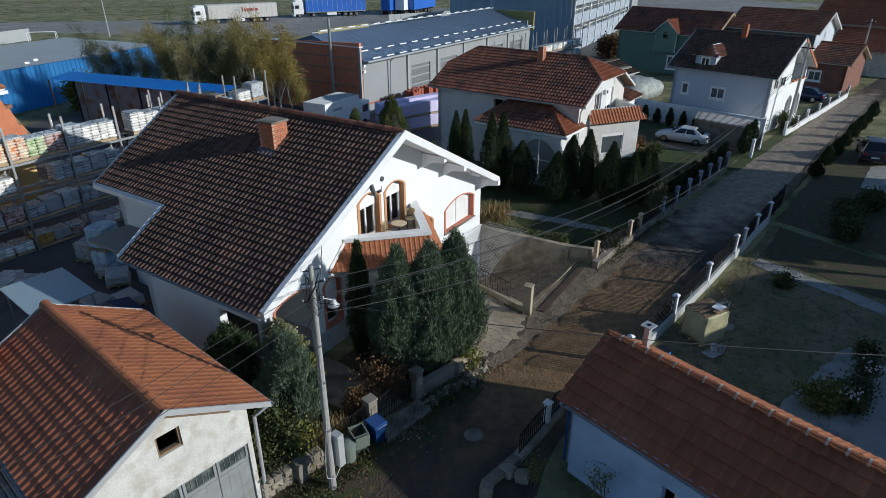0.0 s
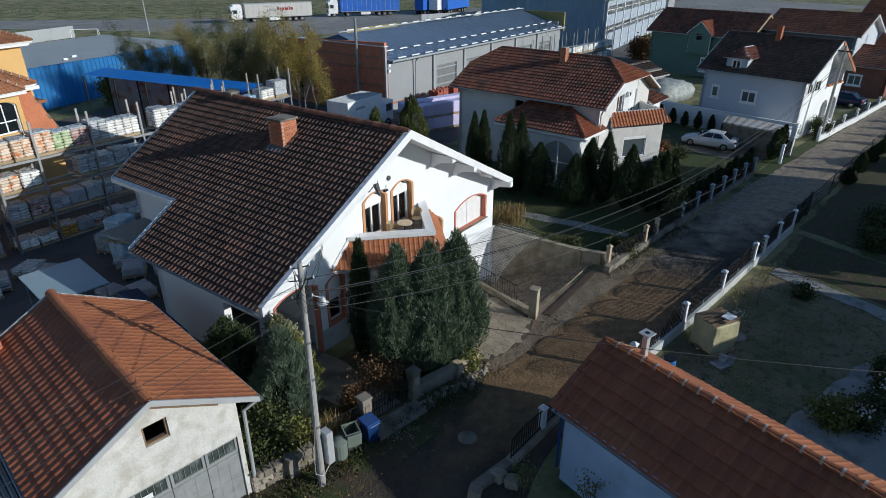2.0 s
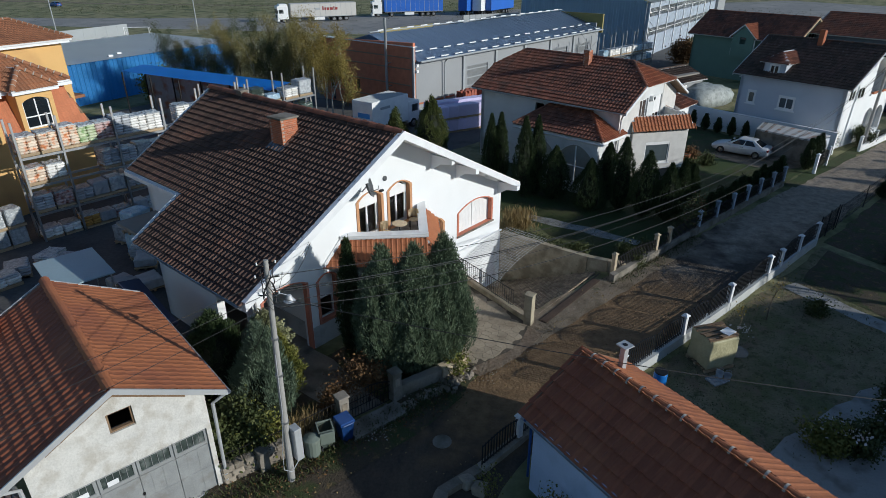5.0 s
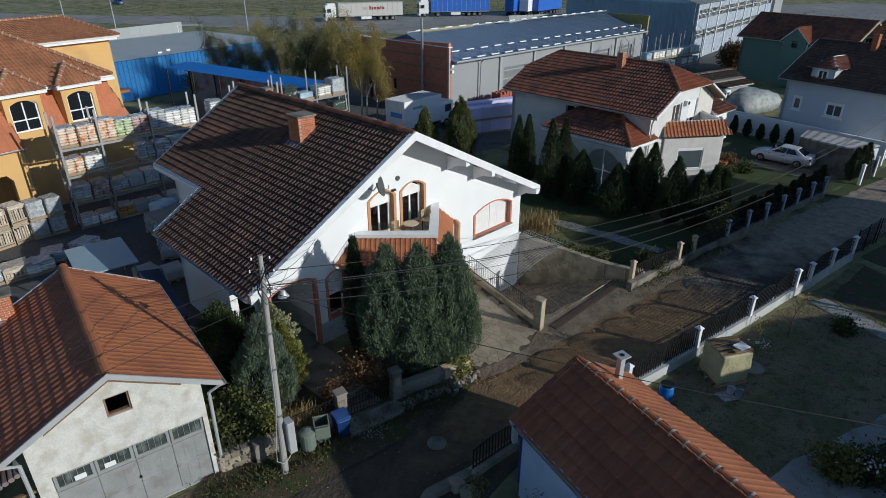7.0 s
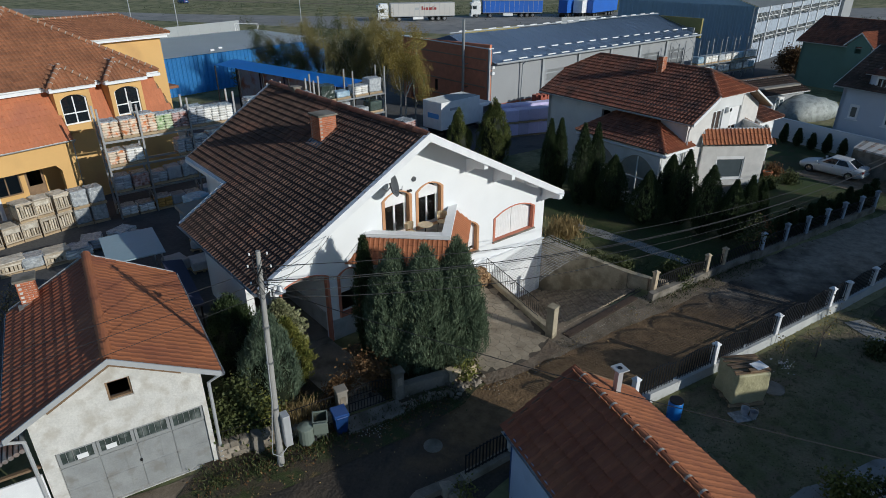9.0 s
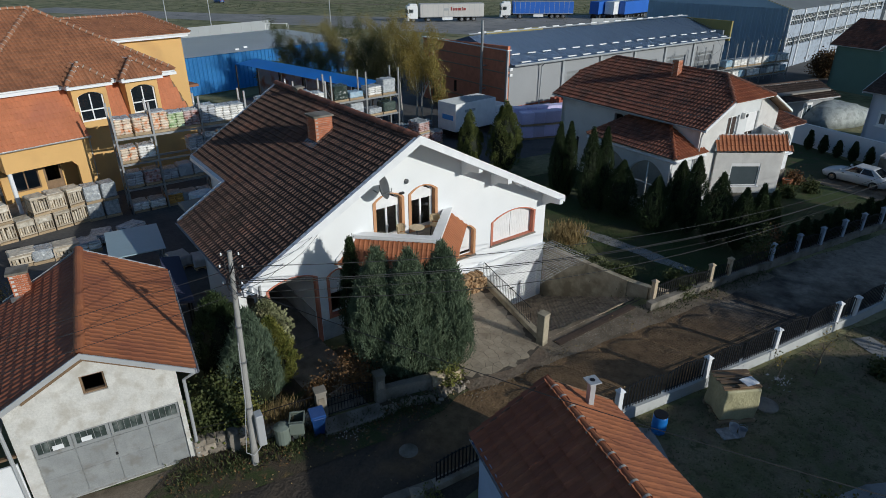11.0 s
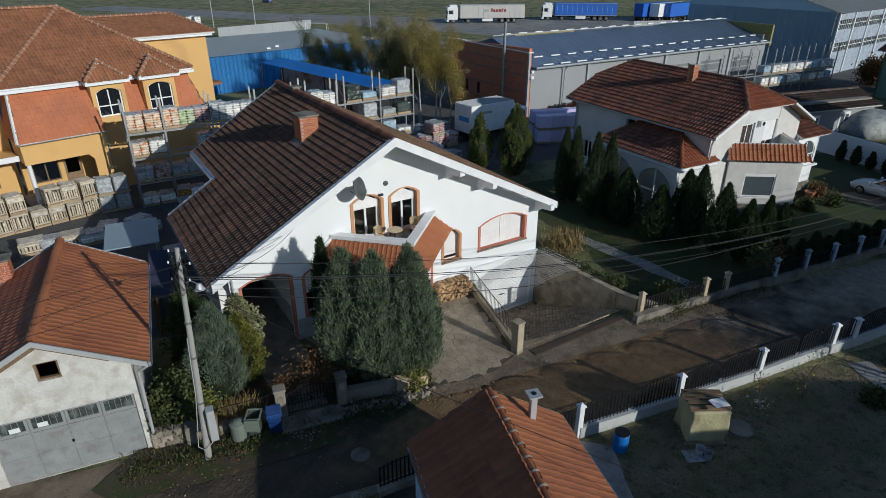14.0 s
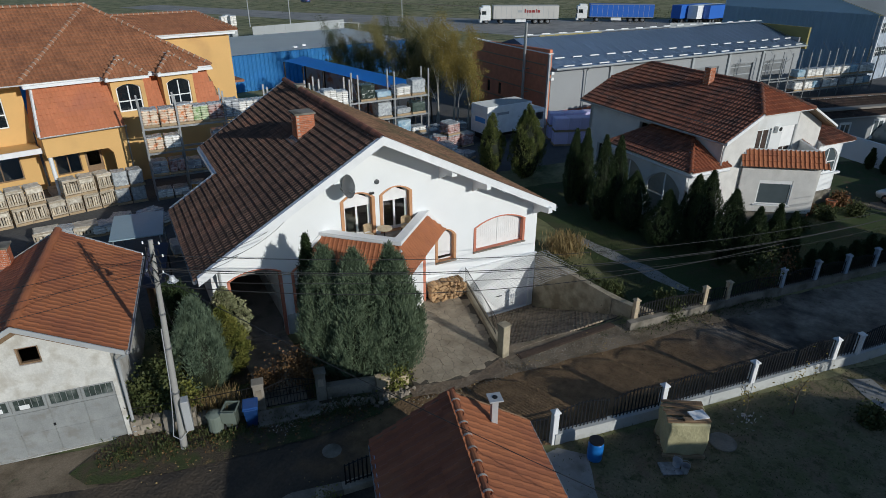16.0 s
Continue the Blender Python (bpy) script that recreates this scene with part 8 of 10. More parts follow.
picket_panel(sf, (5.9, 17.2), (6.7, 18.05), 0.1, 1.0, 0.05)
nf = low_wall("street_fence", [(3.9, 15.6), (2.2, 13.4), (1.2, 12.4)], 0.25, 0.3, M["stone"], "short iron fence on a rough low wall by the outbuilding", category="fence")
for a, b in (((3.35, 14.9), (2.2, 13.4)), ((3.9, 15.6), (3.35, 14.9))):
    picket_panel(nf, a, b, 0.2, 0.8, 0.1)
fence_post(nf, pose(3.3, 14.85, 0, 0, 0, 50), 1.15)
for x, y in ((1.9, 12.9), (1.2, 12.2), (2.3, 12.7)):
    solo("rubble_stone", soft(box(-0.22, 0.2, -0.18, 0.2, -0.03, 0.3), 0.08), M["stone"], "rough rubble stone beside the street", "stone", m=pose(x, y, 0, 8, 12, x * 70), group="rubble stones")

N_POSTS = [(7.42, 26.16), (9.74, 28.66), (10.56, 29.65), (12.57, 32.0), (13.92, 33.66), (15.18, 35.06), (16.42, 36.57), (17.58, 37.95), (18.77, 39.3), (19.9, 40.6)]
gf = low_wall("garden_fence", [(7.3, 25.7), *N_POSTS[1:4]], 0.42, 0.28, M["concrete"], "iron garden fence on a stained low concrete wall", category="fence")
for a, b in zip(N_POSTS[3:], N_POSTS[4:]):
    sloped_wall(gf, a, b, 0.24, -0.1, -0.1, 0.36, 0.36, M["concrete"], "wall_section")
for i, (x, y) in enumerate(N_POSTS):
    # first three posts coloured as sunlit, the others as shaded
    fence_post(gf, pose(x, y, 0, 0, 0, 49), 1.4 if i > 2 else 1.36, M["sunlit_wall"] if i < 3 else M["cool_grey"], "weathered concrete post, toned as sunlit" if i < 3 else "post toned blue-grey as in shade")
for i, (a, b) in enumerate(zip(N_POSTS, N_POSTS[1:])):
    picket_panel(gf, a, b, 0.4, 0.6, 0.12, step=0.13)
cg = thing("court_gate", "iron gate between tall white posts by the car court", "gate")
for x, y in ((23.0, 43.5), (24.6, 45.6)):
    fence_post(cg, pose(x, y, 0, 0, 0, 49), 1.5, M["white"])
picket_panel(cg, (23.0, 43.5), (24.6, 45.6), 0.3, 0.9, 0.1, step=0.14)
FAR = [(28.6, 49.6), (30.6, 51.6), (32.8, 54.0), (35.2, 56.4), (37.6, 59.0), (40.2, 61.8), (43.0, 64.8)]
ff = low_wall("street_fence", FAR, 0.5, 0.22, M["paint"], "white street wall with posts before the white house", category="fence")
for x, y in FAR:
    fence_post(ff, pose(x, y, 0, 0, 0, 47), 1.3)
for a, b in zip(FAR, FAR[1:]):
    picket_panel(ff, a, b, 0.5, 0.5, 0.05, step=0.25)
low_wall("garden_wall", [(13.2, 60.9), (17.1, 57.1), (26.2, 48.4)], 1.72, 0.2, M["white"], "long white garden wall between the plots")
ls = thing("garden_store", "low store with a rusty corrugated roof along the garden wall", "shed")
NL, FL, FR_, NR = Vector((20.5, 48.6, 1.72)), Vector((21.95, 51.5, 1.6)), Vector((25.4, 47.85, 1.6)), Vector((23.3, 45.75, 1.72))
for i in range(36):
    f = i / 35
    part("corrugation", rod(NL.lerp(NR, f), FL.lerp(FR_, f), 0.075, n=5), M["rust"] if i % 5 in (1, 2) else M["zinc"], ls)
w_in = (FL - NL).normalized() * 0.25
sloped_wall(ls, (NL + w_in).to_2d(), (NR + w_in).to_2d(), 0.14, 0, 0, 1.62, 1.62, M["concrete"], "front_wall")
sloped_wall(ls, (NR + w_in).to_2d(), (FR_ - w_in).to_2d(), 0.14, 0, 0, 1.62, 1.5, M["bluewhite"], "side_wall")
# south side, farther on: wire fence with a metal gate
wf = thing("wire_fence", "grey wire mesh fence along the street", "fence")
pts = [(20.4, 33.8), (23.4, 37.3), (26.4, 40.9), (30.4, 45.6), (34.4, 50.1), (40.4, 57.0), (46.0, 63.0)]
for a, b in zip(pts, pts[1:]):
    part("post", rod((*a, 0), (*a, 1.4), 0.03, n=6), M["iron"], wf)
    bm = bmesh.new()
    n = 22
    for z in (0.15, 0.5, 0.9, 1.3):
        rod((*a, z), (*b, z), 0.012, n=4, bm=bm)
    for i in range(n):
        p, q = Vector((*a, 0.1)).lerp(Vector((*b, 0.1)), i / n), Vector((*a, 1.35)).lerp(Vector((*b, 1.35)), min(1, (i + 2) / n))
        tube([p, q], 0.006, 3, bm)
        tube([Vector((p.x, p.y, 1.35)), Vector((q.x, q.y, 0.1))], 0.006, 3, bm)
    tagged(part("wire_mesh", bm, M["iron"], wf), kind="stuff")
mg = thing("metal_gate", "black iron sliding gate", "gate", pose(18.5, 31.55, 0, 0, 0, 50))
for x in (0.05, 1.3, 2.6):
    part("gate_post", rod((x, 0, 0), (x, 0, 1.5), 0.035, n=6), M["iron"], mg)
for z in (0.15, 0.8, 1.4):
    part("gate_rail", rod((0.05, 0, z), (2.6, 0, z), 0.025, n=6), M["iron"], mg)
for i in range(20):
    part("gate_bar", rod((0.15 + i * 0.125, 0, 0.15), (0.15 + i * 0.125, 0, 1.4), 0.01, n=4), M["iron"], mg)

# front garden wall, small gate and its stone posts
fg = thing("garden_wall", "low rubble stone garden wall beside the street", "wall")
rng = np.random.default_rng(31)
STONES = {}


def rubble(t, a, b, h, w=0.3, s=0.26):
    """Courses of rough stones along a line, each its own block, on a mortar core."""
    a, b = Vector((*a, 0)), Vector((*b, 0))
    d, way = (b - a).length, (b - a).normalized()
    ang = math.degrees(math.atan2(way.y, way.x))
    part("core", box(0, d, -w / 2 + 0.04, w / 2 - 0.04, -0.1, h - 0.03), M["concrete"], t, m=pose(a.x, a.y, 0, 0, 0, ang))
    rows = max(1, round(h / 0.2))
    for r in range(rows):
        x = 0.0
        while x < d - 0.08:
            l = min(d - x, s * rng.uniform(0.7, 1.5))
            k = int(rng.integers(0, 6))
            if k not in STONES:
                bm = soft(box(-0.5, 0.5, -0.5, 0.5, -0.5, 0.5), 0.13, 1)
                for v in bm.verts:
                    v.co += Vector(rng.normal(size=3)) * 0.03
                me = bpy.data.meshes.new("stone")
                bm.to_mesh(me)
                bm.free()
                me.materials.append(M["stone"])
                STONES[k] = me
            ob = new("stone", STONES[k])
            ob.parent = t
            ob.matrix_basis = pose(a.x, a.y, 0, 0, 0, ang) @ pose(x + l / 2, 0, (r + 0.5) * h / rows, rng.uniform(-3, 3), rng.uniform(-3, 3), 0) @ Matrix.Diagonal((l * 0.97, w * rng.uniform(0.9, 1.1), h / rows * 0.97, 1))
            x += l


rubble(fg, (-5.05, 12.05), (-3.6, 13.35), 0.62, 0.32)
rubble(fg, (-3.6, 13.35), (-2.35, 14.75), 0.4, 0.3)
sloped_wall(fg, (-0.78, 16.45), (0.45, 17.6), 0.28, -0.1, -0.1, 0.55, 0.5, M["concrete"], "wall_section")
# sunlit end of the wall: its light is put into the colour
sloped_wall(fg, (0.45, 17.6), (1.2, 18.5), 0.34, -0.1, -0.1, 0.55, 0.42, M["sunlit_wall"], "wall_section")
for i in range(16):
    part("fallen_stone", soft(box(-0.09, 0.1, -0.07, 0.08, 0, 0.11), 0.03, 1), M["stone"], fg, m=pose(0.3 + 0.9 * random.random(), 16.6 + 0.9 * random.random() + 0.04 * i, 0.05, random.uniform(-20, 20), random.uniform(-20, 20), i * 47))
for x, y in ((-2.3, 14.85), (-0.9, 16.3)):
    gpst = thing("gate_pillar", "mossy stone gate pillar of the front garden", "pillar", pose(x, y, 0, 0, 0, 46), "front gate pillars")
    part("shaft", soft(box(-0.17, 0.17, -0.17, 0.17, -0.05, 1.12), 0.03), M["concrete"], gpst)
    part("plaque", box(-0.09, 0.09, -0.19, -0.172, 0.65, 0.95), M["stone"], gpst)
    part("cap", soft(box(-0.2, 0.2, -0.2, 0.2, 1.12, 1.2), 0.03), M["concrete"], gpst)
fgt = thing("garden_gate", "black wrought iron garden gate with an arched top", "gate", pose(-2.17, 14.98, 0, 0, 0, 46))
gl = 1.62
for i in range(15):
    x = 0.06 + i * (gl - 0.12) / 14
    part("bar", rod((x, 0, 0.08), (x, 0, 0.88 + 0.2 * math.sin(math.pi * x / gl)), 0.011, n=5), M["iron"], fgt)
part("top_rail", tube([(gl * i / 12, 0, 0.86 + 0.2 * math.sin(math.pi * i / 12)) for i in range(13)], 0.018, 5), M["iron"], fgt)
for z in (0.1, 0.45, 0.72):
    part("rail", rod((0, 0, z), (gl, 0, z), 0.014, n=5), M["iron"], fgt)
part("lock", box(0.76, 0.86, -0.02, 0.02, 0.48, 0.62), M["iron"], fgt)
for i in range(9):
    x = 0.15 + i * 0.165
    pts = [(x + 0.05 * math.cos(a) * (1 - a / 9), 0, 0.6 + 0.05 * math.sin(a) * (1 - a / 9)) for a in (0.7 * k for k in range(9))]
    part("scroll", tube(pts, 0.007, 4), M["iron"], fgt)
solo("gate_step", soft(slab([(-2.25, 14.6), (-1.7, 14.1), (-0.35, 15.55), (-0.85, 16.1)], 0.0, 0.14), 0.02), M["concrete"], "concrete step before the garden gate", "step", "structure")
wfence = thing("garden_railing", "thin black iron railing on the garden wall", "railing")
for a, b in (((-3.6, 13.4), (-2.45, 14.7)), ((-5.0, 12.1), (-3.6, 13.4))):
    for i in range(12):
        p = Vector((*a, 0.4)).lerp(Vector((*b, 0.4)), i / 11)
        part("bar", rod(p, p + Vector((0, 0, 0.6)), 0.009, n=4), M["iron"], wfence)
    part("rail", rod((*a, 0.98), (*b, 0.98), 0.014, n=5), M["iron"], wfence)
stp = thing("concrete_stump", "short concrete post on the stone wall", "post", pose(-4.1, 12.72, 0, 0, 0, 46))
part("post", soft(box(-0.15, 0.15, -0.2, 0.2, 0, 0.72), 0.03), M["concrete"], stp)

# ---- street poles, lamp and cables ----
POLE = Vector((-3.12, 12.39, 0))
POLE_TOP = Vector((-3.2, 12.88, 6.9))
pl = thing("utility_pole", "leaning round concrete utility pole with cables", "utility pole")
part("shaft", rod(POLE, POLE_TOP, 0.108, 0.062, 14), M["pole"], pl, smooth=False)
for i, f in enumerate((0.3, 0.52, 0.68)):
    p = POLE.lerp(POLE_TOP, f)
    part("band", rod(p - Vector((0, 0, 0.03)), p + Vector((0, 0, 0.03)), 0.132 - 0.055 * f, n=12), M["steel"], pl)
for i, (dx, dy, f) in enumerate(((0.28, 0.1, 0.93), (-0.28, -0.1, 0.93), (0.22, 0.08, 0.86), (-0.25, -0.08, 0.86), (0.2, 0.1, 0.98), (-0.2, -0.1, 0.98))):
    p = POLE.lerp(POLE_TOP, f)
    q = p + Vector((dx, dy, 0.02))
    pin = part("crossarm_pin", rod(p, q, 0.018, n=5), M["iron"], pl)
    part("insulator", lathe([(0.015, 0), (0.026, 0.02), (0.018, 0.04), (0.024, 0.06), (0.012, 0.08)], 8, at=q), M["pvc"], pin, "white porcelain insulator")
for s in range(6):
    p = POLE.lerp(POLE_TOP, 0.84 + 0.02 * s)
    part("cable_loop", tube([p + Vector((0.16 * math.cos(a + s), 0.16 * math.sin(a + s), 0.22 * math.sin(2 * a + s))) for a in (0.6 * k for k in range(11))], 0.011, 4), M["wire"], pl)
part("conduit", tube([POLE.lerp(POLE_TOP, 0.62) + Vector((0.02, -0.13, 0)), POLE.lerp(POLE_TOP, 0.35) + Vector((0.03, -0.15, 0)), POLE.lerp(POLE_TOP, 0.16) + Vector((-0.1, -0.16, 0)), POLE + Vector((-0.08, -0.2, 0.62)), POLE + Vector((0.12, -0.12, 0.5)), POLE + Vector((0.24, 0.1, 0.72))], 0.014, 6), M["zinc"], pl, "pale conduit down to the meter box")
lp = thing("street_lamp", "bell-shaped white street lamp on a short arm", "street lamp", pose(*POLE.lerp(POLE_TOP, 0.85)) @ Matrix.Scale(0.85, 4))
part("arm", tube([(0, 0, 0), (0.3, 0.1, 0.12), (0.52, 0.18, 0.02)], 0.018, 6), M["steel"], lp)
part("shade", lathe([(0.03, 0.05), (0.07, 0.03), (0.10, -0.06), (0.13, -0.12), (0.18, -0.16), (0.175, -0.17), (0.12, -0.12), (0.02, 0.03)], 16, at=(0.52, 0.18, 0)), M["zinc"], lp)
part("bulb", lathe([(0.02, 0), (0.06, -0.07), (0.05, -0.13), (0.01, -0.16)], 10, at=(0.52, 0.18, -0.03)), M["lampclear"], lp)
mb = thing("meter_box", "tall pale plastic meter box strapped to the pole", "meter box", pose(-2.92, 12.6, 0, 0, 0, -38))
part("cabinet", soft(box(-0.16, 0.16, -0.11, 0.11, 0.75, 1.85), 0.02), M["zinc"], mb)
part("door", soft(box(-0.14, 0.14, -0.122, -0.11, 0.79, 1.81), 0.006, 1), M["zinc"], mb)
part("bracket", box(-0.3, 0.0, 0.0, 0.04, 1.4, 1.45), M["steel"], mb)
part("strap", box(-0.34, 0.0, 0.0, 0.04, 0.95, 1.0), M["steel"], mb)


def street_pole(x, y, h, lean=(0, 0), label="grey concrete utility pole along the street"):
    t = thing("utility_pole", label, "utility pole")
    part("shaft", rod((x, y, 0), (x + lean[0], y + lean[1], h), 0.14, 0.08, 10), M["pole"], t)
    part("crossarm", box(-0.5, 0.5, -0.05, 0.05, -0.05, 0.05), M["iron"], t, m=pose(x + lean[0], y + lean[1], h - 0.4, 0, 0, -45))
    for k in (-0.42, 0.0, 0.42):
        part("insulator", lathe([(0.03, 0), (0.05, 0.05), (0.02, 0.12)], 8, at=(x + lean[0] + k * 0.7, y + lean[1] - k * 0.7, h - 0.35)), M["pvc"], t)
    return Vector((x + lean[0], y + lean[1], h))


Q2 = street_pole(29.2, 50.4, 7.3, (0.3, 0.4))
Q3 = street_pole(47.6, 71.2, 7.3)
Q0 = Vector((-24, -14, 6.6))


def cable(a, b, sag, r=0.008, label="thin black overhead cable between poles"):
    a, b = Vector(a), Vector(b)
    pts = [a.lerp(b, i / 20) - Vector((0, 0, sag * 4 * (i / 20) * (1 - i / 20))) for i in range(21)]
    return solo("overhead_cable", tube(pts, r, 4), M["wire"], label, "cable", group="overhead cables")


T = lambda f: POLE.lerp(POLE_TOP, f)
for i, (f, o, drop, sag, r) in enumerate(((0.93, 0.2, 0.8, 2.75, 0.011), (0.87, 0.1, 1.0, 2.95, 0.016), (0.86, -0.1, 1.15, 3.0, 0.011), (0.82, 0.12, 1.5, 2.9, 0.008))):
    side = Vector((o, 0.35 * o, 0.05))
    far = Q2 + Vector((o, -o, -drop))
    cable(T(f) + side, far, sag, r)
    if i in (0, 1, 3):
        cable(T(f) + side, Q0 + Vector((o * 2, -o * 2, -0.2 * i)), 0.7 + 0.1 * i)
    if i < 3:
        cable(far, Q3 + Vector((o, -o, -0.8)), 1.0)
FR = lambda x, y, z: HOUSE @ Vector((x, y, z))
cable(T(0.9), FR(-3.6, 1.0, 5.05), 0.35)
cable(T(0.84), FR(-5.0, 1.0, 4.25), 0.3)
cable(T(0.88), FR(-3.6, 1.02, 5.0), 0.55, 0.01)
cable(T(0.82), (-4.6, 13.9, 3.2), 0.2, 0.01)
cable((11.8, 24.2, 5.6), (-3.0, 12.8, 5.6), 0.9, 0.012)
cable((40, 12.0, 6.5), (-3.1, 12.8, 5.9), 1.8, 0.012)

# ---- bins ----
def wheelie(m, material, label, lid=True):
    t = thing("wheelie_bin", label, "bin", m @ Matrix.Scale(0.8, 4), "bins by the pole")
    bm = bmesh.new()
    lo = [bm.verts.new(p) for p in ((-0.2, -0.22, 0.06), (0.2, -0.22, 0.06), (0.2, 0.22, 0.06), (-0.2, 0.22, 0.06))]
    hi = [bm.verts.new(p) for p in ((-0.27, -0.3, 0.92), (0.27, -0.3, 0.92), (0.27, 0.3, 0.92), (-0.27, 0.3, 0.92))]
    bm.faces.new(lo[::-1])
    for i in range(4):
        bm.faces.new((lo[i], lo[(i + 1) % 4], hi[(i + 1) % 4], hi[i]))
    bmesh.ops.solidify(bm, geom=list(bm.faces), thickness=0.015)
    part("body", bm, material, t)
    part("rim", panel([(-0.3, -0.33), (0.3, -0.33), (0.3, 0.33), (-0.3, 0.33)], [[(-0.25, -0.28), (0.25, -0.28), (0.25, 0.28), (-0.25, 0.28)]], 0, 0.05), material, t, m=pose(0, 0, 0.97, -90))
    if lid:
        part("lid", soft(box(-0.3, 0.3, -0.34, 0.32, 0.97, 1.04), 0.03), material, t)
    else:
        part("lid", soft(box(-0.28, 0.28, -0.03, 0.03, 0.0, 0.6), 0.02), material, t, m=pose(0, 0.36, 0.4, -8))
    for x in (-0.22, 0.22):
        part("wheel", rod((x - 0.03, 0.26, 0.1), (x + 0.03, 0.26, 0.1), 0.1, n=12), M["rubber"], t)
    part("handle", rod((-0.22, 0.36, 0.95), (0.22, 0.36, 0.95), 0.02, n=6), material, t)
    return t


wheelie(pose(-2.05, 14.22, 0.03, 0, 0, 225), M["bluebin"], "blue lidded wheelie bin beside the gate")
wheelie(pose(-2.55, 13.86, 0.03, 0, 0, 210), M["greybin"], "open grey-green wheelie bin", False)
can = thing("trash_can", "dented grey metal trash can", "bin", pose(-2.82, 13.42, 0.03), "bins by the pole")
part("drum", lathe([(0.2, 0), (0.235, 0.1), (0.24, 0.62), (0.25, 0.64)], 16), M["greybin"], can)
part("lid", lathe([(0.26, 0.63), (0.25, 0.68), (0.1, 0.75), (0.03, 0.76)], 16), M["greybin"], can)

# ---- south yard things ----
cr = thing("wrapped_pallet", "pallet load wrapped in yellowish film under loose boards", "wrapped load", pose(10.25, 19.95, 0, 0, 0, 25) @ Matrix.Diagonal((0.9, 0.9, 1.04, 1)))
bm = soft(box(-0.68, 0.68, -0.62, 0.62, 0.14, 1.3), 0.08, 3)
bmesh.ops.subdivide_edges(bm, edges=[e for e in bm.edges if e.calc_length() > 0.5], cuts=7, use_grid_fill=True)
for v in bm.verts:
    v.co += Vector((noise.noise(v.co * 2.5), noise.noise(v.co * 2.5 + Vector((7, 0, 0))), 0.4 * noise.noise(v.co * 3))) * 0.07
part("wrapping", bm, M["yellowwrap"], cr, smooth=True)
for i in range(7):
    part("pallet_slat", box(-0.7, 0.7, -0.62 + i * 0.19, -0.52 + i * 0.19, 0.1, 0.125), M["palewood"], cr)
for y in (-0.6, 0, 0.5):
    part("pallet_block", box(-0.7, 0.7, y, y + 0.1, 0.0, 0.1), M["palewood"], cr)
for i in range(8):
    part("loose_board", box(-0.75, 0.6, -0.05, 0.05, 0, 0.03), M["wood"], cr, m=pose(random.uniform(-0.05, 0.1), -0.55 + i * 0.14, 1.33 + 0.012 * (i % 3), 0, random.uniform(-2, 2), random.uniform(-6, 6)))
part("loose_board", box(-0.3, 0.3, -0.2, 0.2, 0, 0.03), M["paint"], cr, m=pose(0.3, -0.3, 1.4, 3, 4, 20))
part("loose_board", box(-0.45, 0.45, -0.09, 0.09, 0, 0.05), M["wood"], cr, m=pose(0.2, -0.5, 1.37, 0, 5, 8))
bl = thing("barrel", "bright blue plastic barrel on the yard grass", "barrel", pose(8.1, 18.15, 0) @ Matrix.Scale(0.82, 4))
part("body", lathe([(0.24, 0), (0.27, 0.03), (0.285, 0.2), (0.275, 0.28), (0.29, 0.36), (0.29, 0.55), (0.275, 0.62), (0.285, 0.7), (0.26, 0.84), (0.2, 0.87)], 20), M["barrel"], bl, smooth=True)
part("rim", lathe([(0.27, 0.83), (0.275, 0.88), (0.245, 0.885)], 20), M["iron"], bl)
for x, y, r in ((10.35, 19.0, 0.14), (10.6, 18.9, 0.13)):
    bk = thing("bucket", "small grey plastic bucket beside the wrapped pallet", "bucket", pose(x, y, 0.01), "buckets")
    part("pail", lathe([(r * 0.8, 0), (r, 0.26), (r * 1.05, 0.27), (r * 0.95, 0.26), (r * 0.75, 0.02)], 14), M["bag_grey"], bk)
    part("handle", tube([(-r, 0, 0.25), (-r * 0.8, 0.05, 0.36), (0, 0.07, 0.4), (r * 0.8, 0.05, 0.36), (r, 0, 0.25)], 0.006, 4), M["steel"], bk)
solo("well_cover", lathe([(0.42, 0), (0.42, 0.05), (0.36, 0.07), (0.03, 0.075)], 24), M["concrete"], "round concrete well cover on the grass", "cover", m=pose(11.45, 20.75, 0))
solo("plastic_sheet", soft(box(-0.3, 0.3, -0.25, 0.25, 0, 0.06), 0.03), M["film"], "crumpled clear plastic sheet on the grass", "plastic sheet", m=pose(10.2, 18.8, 0.01, 0, 0, 30))

# ---- vehicles ----
def wheel(parent, x, y, z, r, w, side):
    t = part("wheel", rod((x - w / 2, y, z), (x + w / 2, y, z), r, n=20), M["rubber"], parent)
    part("rim", lathe([(r * 0.62, 0), (r * 0.6, 0.02), (r * 0.2, 0.03), (r * 0.05, 0.035)], 14, at=(0, 0, 0)), M["chrome"], t, m=pose(x + side * w / 2, y, z, 0, 90 * side, 0))
    return t


